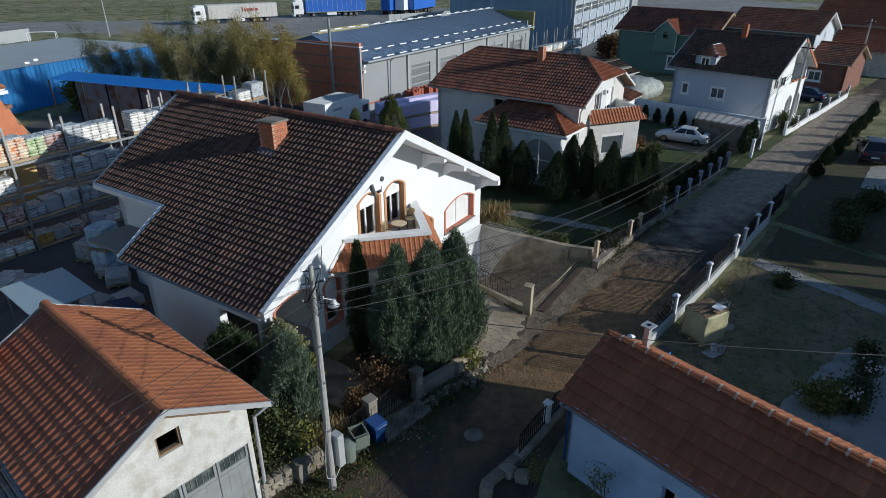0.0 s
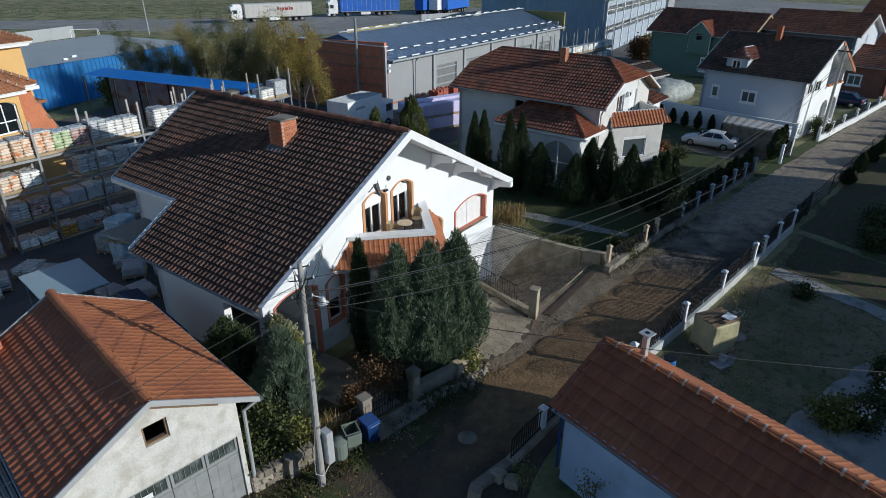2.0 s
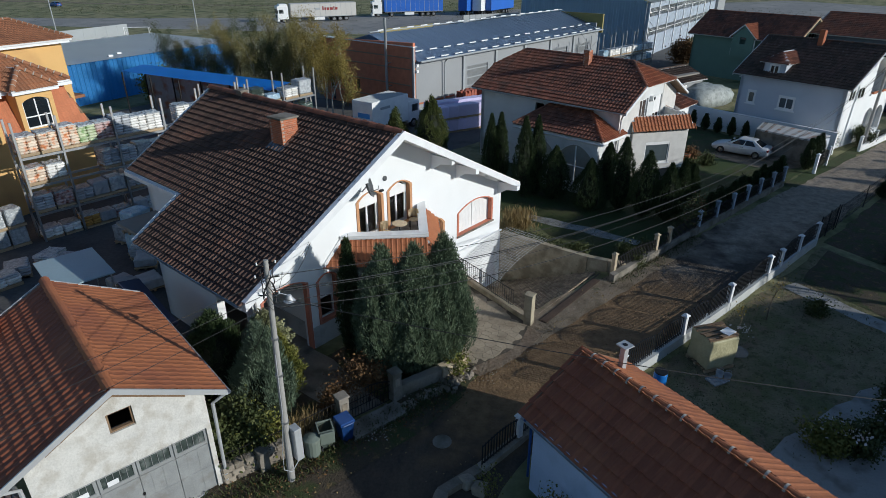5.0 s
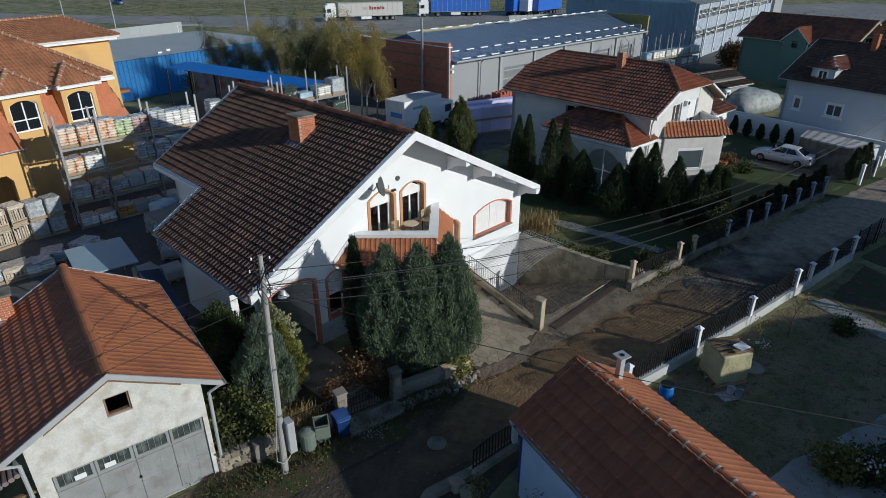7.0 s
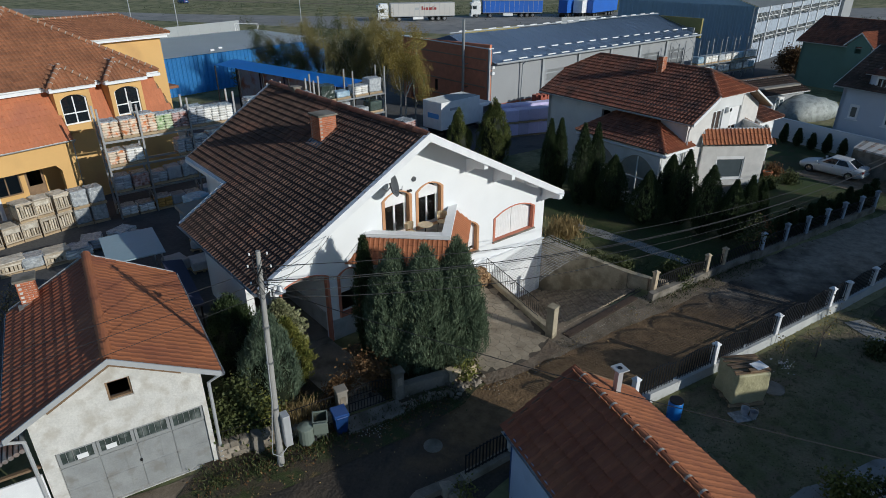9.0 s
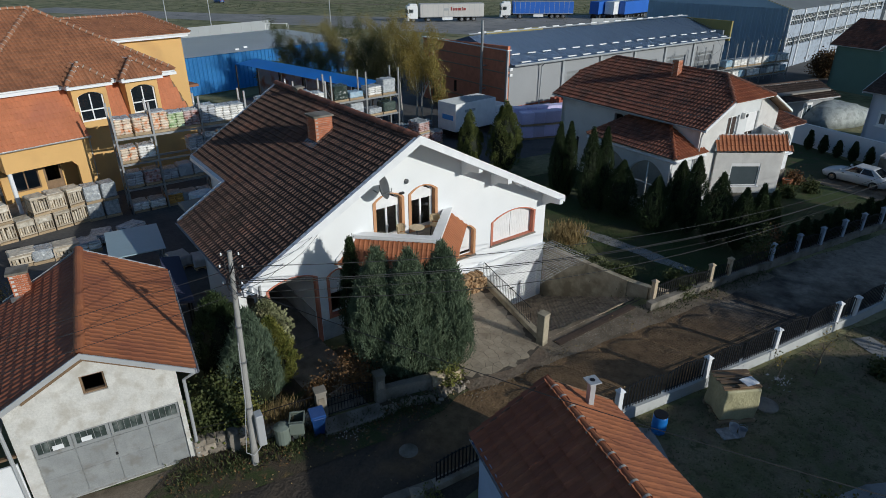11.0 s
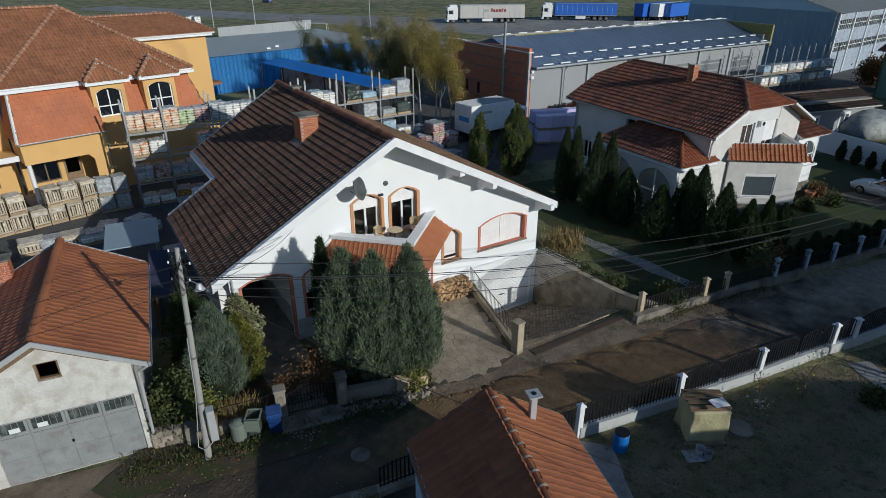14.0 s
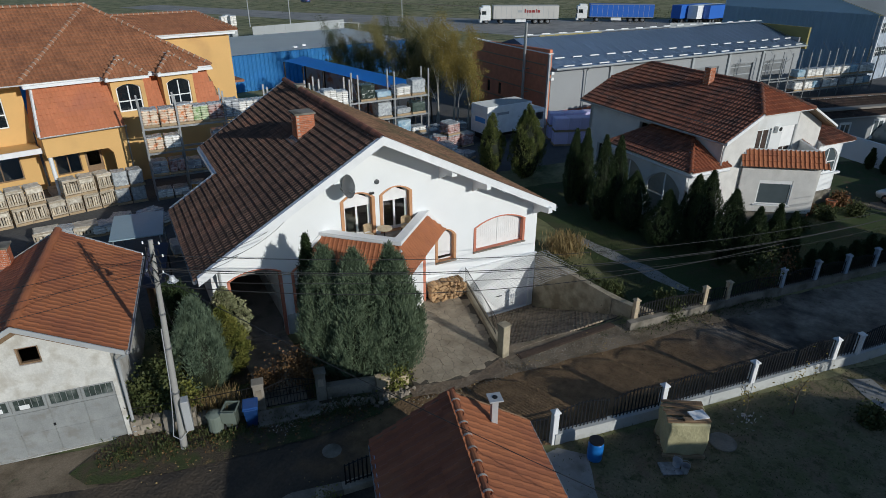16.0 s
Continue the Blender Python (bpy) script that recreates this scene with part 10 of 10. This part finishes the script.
for lv, z in enumerate((0.9, 2.2)):
    for i in range(3, 12):
        pallet_load(R3 @ pose(0.78 + (i // 2) * 2.75 + (i % 2) * 1.25, 0.55, z), ("bag_white", "bag_white", "block", "bag_white", "bag_white", "bluefilm")[(i + lv * 2) % 6], 0.75, "pallet of white sacks on the distant rack")
dm = thing("tarpaulin_mound", "mound covered with a patched pale tarpaulin", "covered mound", pose(21.2, 66.4, 0, 0, 0, -46))
bm = bmesh.new()
bmesh.ops.create_uvsphere(bm, u_segments=24, v_segments=12, radius=1)
for v in bm.verts:
    v.co = Vector((v.co.x * 2.3, v.co.y * 3.6, max(0.0, v.co.z) ** 0.7 * 1.95)) * (1 + 0.16 * noise.noise(v.co * 1.6) + 0.05 * noise.noise(v.co * 6))
part("cover", bm, M["tarp"], dm, smooth=True)
for i, (x, y) in enumerate(((-82.4, 88.4), (-81.8, 90.0), (-83.6, 90.4))):
    for lv in range(2):
        pallet_load(pose(x, y, lv * 2.1, 0, 0, 70 + 4 * i), "bag_white" if lv else "block", 1.9, "tall pallet of white wrapped rolls behind the office")
gl_ = thing("goal_frame", "white tubular goal frame on the field", "goal", pose(-69.4, 105.8, 0, 0, 0, 20))
part("crossbar", rod((0, 0, 2.1), (4.2, 0, 2.1), 0.06), M["pvc"], gl_)
for x in (0, 4.2):
    part("goal_post", rod((x, 0, 0), (x, 0, 2.1), 0.06), M["pvc"], gl_)
    part("back_stay", tube([(x, 0, 2.1), (x, 0.9, 2.0), (x, 1.8, 0)], 0.04, 5), M["pvc"], gl_)
for x, y, r in ((-62, 118, 9), (-94.4, 106.6, 9), (-90.2, 114.9, 9)):
    solo("lamp_mast", rod((x, y, 0), (x, y, r), 0.12, 0.07, 6), M["greysheet"], "thin grey mast beside the lot", "mast", group="lot masts")

def loose_stones(name, label, runs, n, spread, size, material, seed):
    """Small broken stones strewn along the runs (a, b)."""
    rng = np.random.default_rng(seed)
    R = np.array(runs, float)
    k = rng.integers(0, len(R), n)
    f = rng.uniform(0, 1, (n, 1))
    P = R[k, 0] * (1 - f) + R[k, 1] * f + rng.normal(size=(n, 2)) * spread
    z = np.full(n, 0.06)
    r = size * rng.uniform(0.5, 1.5, n) ** 1.6
    base = np.array([(1, 0, 0), (0, 1, 0), (-1, 0, 0), (0, -1, 0), (0, 0, 0.7), (0, 0, -0.6)], float)
    V = np.concatenate([P, z[:, None]], 1)[:, None] + base[None] * r[:, None, None] * rng.uniform(0.6, 1.3, (n, 6, 1))
    a = rng.uniform(0, 6.3, n)
    c, q = np.cos(a)[:, None], np.sin(a)[:, None]
    d = V[:, :, :2] - P[:, None]
    V[:, :, 0], V[:, :, 1] = P[:, :1] + d[:, :, 0] * c - d[:, :, 1] * q, P[:, 1:] + d[:, :, 0] * q + d[:, :, 1] * c
    tri = ((0, 1, 4), (1, 2, 4), (2, 3, 4), (3, 0, 4), (1, 0, 5), (2, 1, 5), (3, 2, 5), (0, 3, 5))
    heap(name, V.reshape(-1, 3).tolist(), [tuple(6 * i + v for v in g) for i in range(n) for g in tri], material, None, label)


HP = lambda x, y: tuple((HOUSE @ Vector((x, y, 0))).to_2d())
loose_stones("loose_stones", "broken stones and earth along the driveway's edge", [(HP(-1.1, -4.45), HP(0.6, -4.75)), (HP(0.6, -4.75), HP(2.6, -4.6)), (HP(2.6, -4.6), HP(5.0, -4.95)), (HP(5.0, -4.95), HP(9.0, -5.1))], 2400, 0.26, 0.017, M["stone"], 31)
loose_stones("wall_debris", "crumbled stones at the foot of the front garden wall", [((-0.9, 15.6), (0.6, 17.0)), ((0.6, 17.0), (1.5, 18.1))], 260, 0.14, 0.07, M["stone"], 33)

# ---- plants ----
conifer("juniper", "egg-shaped blue-green juniper beside the garden path", (-1.55, 17.7), 5.3, 1.08, M["juniper_dark"], 80000, 0.6, 0.24, 0.0115, 0.1, 1.6, 2, group="front garden junipers", point=1.1, plumes=64)
conifer("juniper", "broad blue-green juniper in the front garden", (-0.5, 18.0), 5.3, 1.2, M["juniper_dark"], 90000, 0.6, 0.24, 0.0115, 0.1, 1.6, 5, group="front garden junipers", point=1.1, plumes=70)
conifer("juniper", "full blue-green juniper beside the driveway", (0.4, 18.8), 5.35, 1.2, M["juniper_dark"], 90000, 0.6, 0.24, 0.0115, 0.1, 1.6, 8, group="front garden junipers", point=1.1, plumes=70)
conifer("cypress", "slender dark cypress against the house front", (-2.95, 18.5), 4.95, 0.46, M["cypress"], 16000, 0.7, 0.16, 0.014, 0.12, 1.5, 3)
conifer("juniper", "blue-green juniper behind the utility pole", (-4.9, 14.75), 3.9, 1.2, M["juniper"], 80000, 0.56, 0.22, 0.0105, 0.12, 1.5, 7, 2, 0.42, plumes=40)
conifer("golden_conifer", "yellow-green conifer beside the porch", (-4.75, 15.85), 2.7, 0.66, M["gold"], 20000, 0.6, 0.16, 0.018, 0.2, 0.7, 9)
conifer("climber", "pale variegated climber round the porch pillar", (-5.36, 16.55), 3.0, 0.6, M["pale_leaf"], 10000, 1.0, 0.13, 0.045, 0.35, 0.3, 19, 1, 0)
conifer("cypress", "dark conifer behind the garage", (-6.7, 15.6), 3.6, 1.1, M["cypress"], 24000, 0.55, 0.2, 0.016, 0.25, 0.9, 11, plumes=36)
broadleaf("garden_bush", "loose green and yellow bush behind the stone wall", (-5.0, 13.0), 2.4, M["shrub"], 21, 2, 26, 0.11, 0.045, trunk=0.15, spread=0.9, cloud=0.45, r=0.03, category="bush", stems=6)
broadleaf("garden_bush", "yellowing bush beside the stone wall", (-4.6, 13.35), 1.7, M["gold"], 22, 2, 14, 0.09, 0.04, trunk=0.15, spread=0.9, cloud=0.4, r=0.02, category="bush", stems=5)
broadleaf("rose_bush", "russet half-bare rose bush over the garden gate", (-1.9, 16.5), 1.9, M["russet"], 24, 3, 2, 0.08, 0.035, trunk=0.2, spread=1.0, cloud=0.35, r=0.018, category="bush", stems=6)
broadleaf("rose_bush", "russet half-bare bush beside the gate", (-2.9, 15.6), 1.2, M["russet"], 26, 2, 7, 0.08, 0.035, trunk=0.2, spread=1.0, cloud=0.3, r=0.016, category="bush", stems=5)
broadleaf("ivy_bush", "yellow-green ivy hanging over the wall", (0.85, 18.2), 0.7, M["gold"], 28, 1, 30, 0.09, 0.045, trunk=0.15, spread=1.0, cloud=0.45, r=0.015, category="bush", stems=5)
tufts("ornamental_grass", "dry straw-coloured ornamental grass by the wall", [(-3.7, 13.9, 0), (-3.3, 14.2, 0)], M["straw"], 900, 0.22, 0.2, 0.7, 0.012, 4, 1.2)
tufts("dry_shrub", "straw-yellow dry shrub at the house corner", [(2.6, 30.6, 0), (3.0, 31.1, 0)], M["straw"], 1800, 0.35, 1.0, 0.45, 0.02, 6, 1.3)
tufts("verge_weeds", "weeds and dry leaves along the street edge", [(-4.7 + 0.35 * i, 11.1 + 0.36 * i, 0.05) for i in range(17)], M["russet"], 900, 0.35, 0.04, 0.08, 0.03, 8, 0.3)
tufts("verge_grass", "green weeds along the street edge", [(-4.7 + 0.35 * i, 11.2 + 0.36 * i, 0.05) for i in range(17)], M["shrub"], 2600, 0.3, 0.06, 0.13, 0.016, 9, 0.9)
tufts("shoulder_weeds", "weeds on the gravel shoulder", [(7.6 + 0.5 * i, 25.9 + 0.58 * i, 0.05) for i in range(10)], M["shrub"], 1500, 0.3, 0.05, 0.12, 0.018, 10, 0.8)
tufts("lawn_grass", "short lawn grass", [(x, y, 0.01) for x, y in ((3.5, 33.5), (5, 32.5), (6.5, 30.0), (7.5, 28.5), (9, 31), (11, 33), (12.5, 35), (14.5, 37), (16.5, 39.5), (18.5, 42), (4, 36), (8, 34), (13, 41))], M["shrub"], 14000, 1.1, 0.02, 0.08, 0.012, 12, 1.0)
tufts("yard_grass", "thin yard grass and leaves", [(x, y, 0.01) for x, y in ((9, 19), (11, 22), (13, 24), (15, 26), (13, 20), (11, 18), (17, 27), (19, 25), (16, 22), (10, 16.5))], M["shrub"], 6000, 1.4, 0.02, 0.07, 0.014, 13, 0.8)
for i, (x, y) in enumerate(((8.6, 27.6), (8.2, 28.4), (9.3, 29.0), (6.0, 28.2))):
    broadleaf("low_shrub", "low spiky garden shrub behind the fence", (x, y), 0.9, M["shrub"], 40 + i, 1, 26, 0.16, 0.03, trunk=0.2, spread=1.0, cloud=0.35, r=0.014, category="bush", stems=4, group="low shrubs")
tufts("overhanging_ivy", "dark ivy trailing over the retaining wall", [tuple(HOUSE @ Vector((9.0 + 0.05 * i, 0.9 - 0.5 * i, 0.55))) for i in range(8)], M["shrub"], 1100, 0.16, 0.2, 0.12, 0.03, 15, 0.6)
# garden house: cypresses and small conifers
for i, (x, y, h, r) in enumerate(((0.85, 38.0, 4.7, 0.5), (1.45, 38.2, 4.75, 0.5), (3.0, 36.4, 5.0, 0.62), (3.75, 36.7, 5.0, 0.55), (4.9, 36.1, 3.3, 0.85), (6.9, 34.8, 3.0, 1.0), (8.05, 36.2, 3.6, 0.75), (8.75, 35.0, 4.3, 0.72), (9.95, 34.0, 3.85, 0.75), (11.1, 33.6, 3.3, 0.6), (11.9, 34.0, 3.5, 0.42), (12.6, 34.6, 3.0, 0.42))):
    conifer("cypress", ("dense dark green cypress in the garden", "broad low dark conifer in the garden")[r >= 1.0], (x, y), h * 1.03, r * 1.1, M["cypress"], 22000, 0.72 if r < 1 else 0.52, 0.12, 0.014, 0.1, 1.6, 30 + i, 1, 0, "garden cypresses")
conifer("thuja", "plump green-gold thuja behind the house", (-3.55, 41.6), 5.35, 1.3, M["thuja"], 36000, 0.62, 0.15, 0.016, 0.13, 0.9, 51, 1, 0, "thujas", plumes=46)
conifer("thuja", "smaller green thuja behind the house", (-6.0, 41.2), 4.5, 1.05, M["thuja"], 28000, 0.62, 0.15, 0.016, 0.15, 0.9, 53, 1, 0, "thujas", plumes=40)
broadleaf("garden_tree", "small half-bare garden tree by the fence", (11.6, 31.2), 2.9, M["shrub"], 61, 2, 10, 0.12, 0.05, trunk=0.3, spread=0.7, cloud=0.4, r=0.035)
broadleaf("garden_tree", "russet climbing shrub at the fence", (12.2, 32.0), 2.3, M["russet"], 63, 2, 9, 0.1, 0.045, trunk=0.3, spread=0.8, cloud=0.4, r=0.03)
for i in range(8):
    conifer("small_conifer", "small dark conifer along the garden wall", (17.5 + i * 0.85, 55.4 - i * 0.83), 1.45 - 0.12 * (i % 3), 0.27, M["cypress"], 4500, 0.6, 0.15, 0.02, 0.12, 1.3, 70 + i, 1, 0, "wall conifers")
for i in range(12):
    conifer("small_conifer", "small dark conifer behind the street fence", (13.0 + i * 0.62, 33.3 + i * 0.72), 1.35 + 0.2 * (i % 3), 0.38, M["cypress"], 5000, 0.55, 0.15, 0.02, 0.2, 1.0, 90 + i, 1, 0, "fence conifers")
for x, y in ((22.8, 44.4), (23.4, 45.0), (24.0, 45.8)):
    conifer("small_conifer", "dark conifer at the car court gate", (x, y), 2.2, 0.4, M["cypress"], 6000, 0.6, 0.15, 0.02, 0.15, 1.2, int(x * 10), 1, 0, "gate conifers")
for x, y, k in ((13.6, 43.6, "russet"), (15.3, 46.2, "russet"), (12.9, 42.6, "gold"), (14.6, 43.2, "shrub"), (16.2, 44.6, "shrub"), (13.2, 40.6, "shrub")):
    broadleaf("garden_bush", {"russet": "russet flowering bush beside the bay", "gold": "yellowing bush beside the bay", "shrub": "green bush in the garden bed"}[k], (x, y), 0.9, M[k], int(x * 7), 1, 30, 0.12, 0.05, trunk=0.2, spread=1.0, cloud=0.4, r=0.015, category="bush", stems=4)
for x, y in ((13.3, 42.2), (14.9, 45.6), (15.6, 46.8)):
    pt = thing("flower_pot", "large terracotta flower pot", "flower pot", pose(x, y, 0), "flower pots")
    part("pot", lathe([(0.2, 0), (0.3, 0.36), (0.33, 0.38), (0.33, 0.44), (0.27, 0.44), (0.25, 0.36)], 16), M["clay"], pt)
    part("soil", lathe([(0.27, 0.36), (0.26, 0.38), (0.02, 0.39)], 14), M["joint"], pt)
broadleaf("hibiscus", "sparse bush with pale blossoms by the white house", (27.0, 50.6), 2.2, M["shrub"], 81, 2, 7, 0.1, 0.05, trunk=0.25, spread=0.9, cloud=0.35, r=0.02, category="bush", stems=3)
broadleaf("street_bush", "green bush at the corner of the white house", (29.4, 51.6), 2.0, M["shrub"], 83, 2, 14, 0.12, 0.05, trunk=0.2, spread=0.9, cloud=0.4, r=0.025, category="bush", stems=4)
# south yard
broadleaf("young_tree", "young fruit tree with few autumn leaves", (13.35, 23.3), 2.4, M["autumn"], 101, 2, 2, 0.08, 0.03, trunk=0.35, spread=0.7, cloud=0.3, r=0.022)
broadleaf("young_tree", "thin young tree by the street fence", (11.9, 22.2), 1.6, M["autumn"], 103, 1, 5, 0.07, 0.03, trunk=0.4, spread=0.7, cloud=0.25, r=0.015)
broadleaf("flower_bush", "yellow-leaved bush with pale blossoms in the yard", (12.6, 15.7), 1.1, M["gold"], 105, 2, 16, 0.09, 0.045, trunk=0.2, spread=1.0, cloud=0.4, r=0.015, category="bush", stems=5)
broadleaf("flower_bush", "dull green bush with white blossoms by the slab", (13.4, 15.9), 1.0, M["shrub"], 107, 2, 16, 0.09, 0.045, trunk=0.2, spread=1.0, cloud=0.4, r=0.015, category="bush", stems=5)
tufts("white_blossoms", "white blossoms in the yard bed", [(13.2, 15.6, 0.8), (14.9, 16.9, 0.7), (12.7, 15.9, 0.7), (12.0, 22.0, 0.2)], M["flower"], 180, 0.22, 0.15, 0.08, 0.05, 17, 0.2)
for i, (x, y) in enumerate(((14.4, 16.6), (15.3, 17.6), (15.9, 18.6), (15.6, 24.0))):
    broadleaf("bed_bush", "low bush in the yard bed", (x, y), 0.7, M["shrub"], 110 + i, 1, 26, 0.1, 0.04, trunk=0.2, spread=1.0, cloud=0.35, r=0.012, category="bush", stems=4, group="bed bushes")
for i, (x, y, h) in enumerate(((22.4, 30.6, 1.0), (23.6, 32.6, 0.9), (25.4, 33.4, 1.2), (21.6, 29.2, 0.9), (27.4, 31.4, 1.6), (30.0, 36.0, 1.2))):
    broadleaf("garden_shrub", "dark leafy shrub in the neighbouring garden", (x, y), h, M["shrub"], 120 + i, 2, 16, 0.13, 0.055, trunk=0.25, spread=0.9, cloud=0.5, r=0.025, category="bush", stems=4, group="neighbour shrubs")
for i in range(0, 16, 2):
    conifer("hedge_conifer", "dark green hedge conifer along the wire fence", (25.4 + i * 1.05, 39.2 + i * 1.2), 0.95 + 0.2 * (i % 3), 0.4, M["cypress"], 5000, 0.55, 0.16, 0.022, 0.2, 1.0, 140 + i, 1, 0, "hedge conifers")
broadleaf("bare_shrub", "bare twiggy shrub beside the outbuilding", (2.6, 12.4), 1.9, M["gold"], 160, 2, 1, 0.07, 0.03, trunk=0.2, spread=0.7, cloud=0.2, r=0.014, category="bush", stems=5)
broadleaf("bare_shrub", "bare twiggy shrub by the low wall", (4.4, 12.0), 2.3, M["gold"], 162, 2, 1, 0.07, 0.03, trunk=0.2, spread=0.6, cloud=0.2, r=0.014, category="bush", stems=4)
# birches and thicket behind the storage yard
for i, (x, y, h, k) in enumerate(((-13.6, 50.6, 8.6, "autumn"), (-14.4, 51.4, 9.4, "autumn"), (-15.3, 50.4, 8.8, "birchleaf"), (-13.0, 51.4, 7.4, "autumn"), (-16.2, 51.6, 9.6, "birchleaf"))):
    broadleaf("birch", "slender birch with thin yellow autumn leaves", (x, y), h, M[k], 170 + i, 3, 75, 0.085, 0.034, "birchbark", 0.3, 0.42, 0.5, h * 0.009, 0.05, "birches")
for i in range(16):
    rg = np.random.default_rng(200 + i)
    x, y = -17.2 - i * 0.92 + rg.uniform(-0.5, 0.5), 51.8 + i * 0.4 + rg.uniform(-1.2, 1.2)
    broadleaf("thicket_tree", "half-bare grey-green tree in the thicket", (x, y), rg.uniform(7.8, 10.2) - (1.6 if i > 10 else 0), M["birchleaf" if i % 3 else "shrub"], 210 + i, 3, 55, 0.08, 0.032, "birchbark" if i % 2 else "bark", 0.22, 0.42, 0.45, 0.065, 0.03, "thicket trees")
broadleaf("leafy_bush", "light green bush before the blue hall", (-35.2, 60.0), 4.0, M["gold"], 240, 2, 40, 0.25, 0.1, trunk=0.2, spread=0.8, cloud=0.9, r=0.05, category="bush", stems=5)
broadleaf("yard_bush", "brown half-bare bush near the canopy", (-24.4, 53.8), 3.4, M["russet"], 242, 2, 14, 0.18, 0.08, trunk=0.25, spread=0.8, cloud=0.8, r=0.04, category="bush", stems=5)
broadleaf("wild_shrub", "bare grey shrub beside the stone pallets", (-17.6, 15.4), 2.6, M["straw"], 244, 2, 3, 0.08, 0.03, trunk=0.2, spread=0.9, cloud=0.3, r=0.02, category="bush", stems=6)
broadleaf("dry_bush", "yellow-brown bush by the white hall", (24.5, 92.0), 4.0, M["russet"], 246, 2, 30, 0.25, 0.1, trunk=0.2, spread=0.9, cloud=1.0, r=0.05, category="bush", stems=6)
# trees added out of view to the east, whose branches shade the street
for i, (x, y, h) in enumerate(((21.0, 18.0, 6.6), (25.5, 23.6, 7.0), (37.0, 42.0, 7.5))):
    broadleaf("shade_tree", "unseen half-bare tree added to shade the street", (x, y), h, M["autumn"], 250 + i, 2, 4, 0.12, 0.05, trunk=0.35, spread=0.5, cloud=0.5, r=0.12)
tufts("field_tussocks", "rough tussocks of the far field", [(-120 + 14 * i, 165 + 9 * (i % 4), 0) for i in range(14)], M["shrub"], 5000, 9.0, 0.1, 0.5, 0.05, 19, 0.8)
tufts("fallen_leaves", "dry fallen leaves strewn along the street", [(-3.4, 11.6, 0.05), (-2.2, 12.9, 0.05), (-0.9, 14.3, 0.05), (0.4, 15.8, 0.05), (1.6, 17.6, 0.06), (2.9, 19.6, 0.06), (4.6, 21.6, 0.06), (6.6, 24.4, 0.06), (9.4, 27.6, 0.05), (1.6, 13.2, 0.05), (7.4, 19.6, 0.04)], M["straw"], 420, 0.5, 0.012, 0.06, 0.035, 21, 0.02)
tufts("paper_scraps", "white scraps of plaster on the street edge", [(-1.3, 14.5, 0.055), (-1.0, 14.8, 0.055)], M["flower"], 110, 0.2, 0.01, 0.05, 0.04, 27, 0.05)
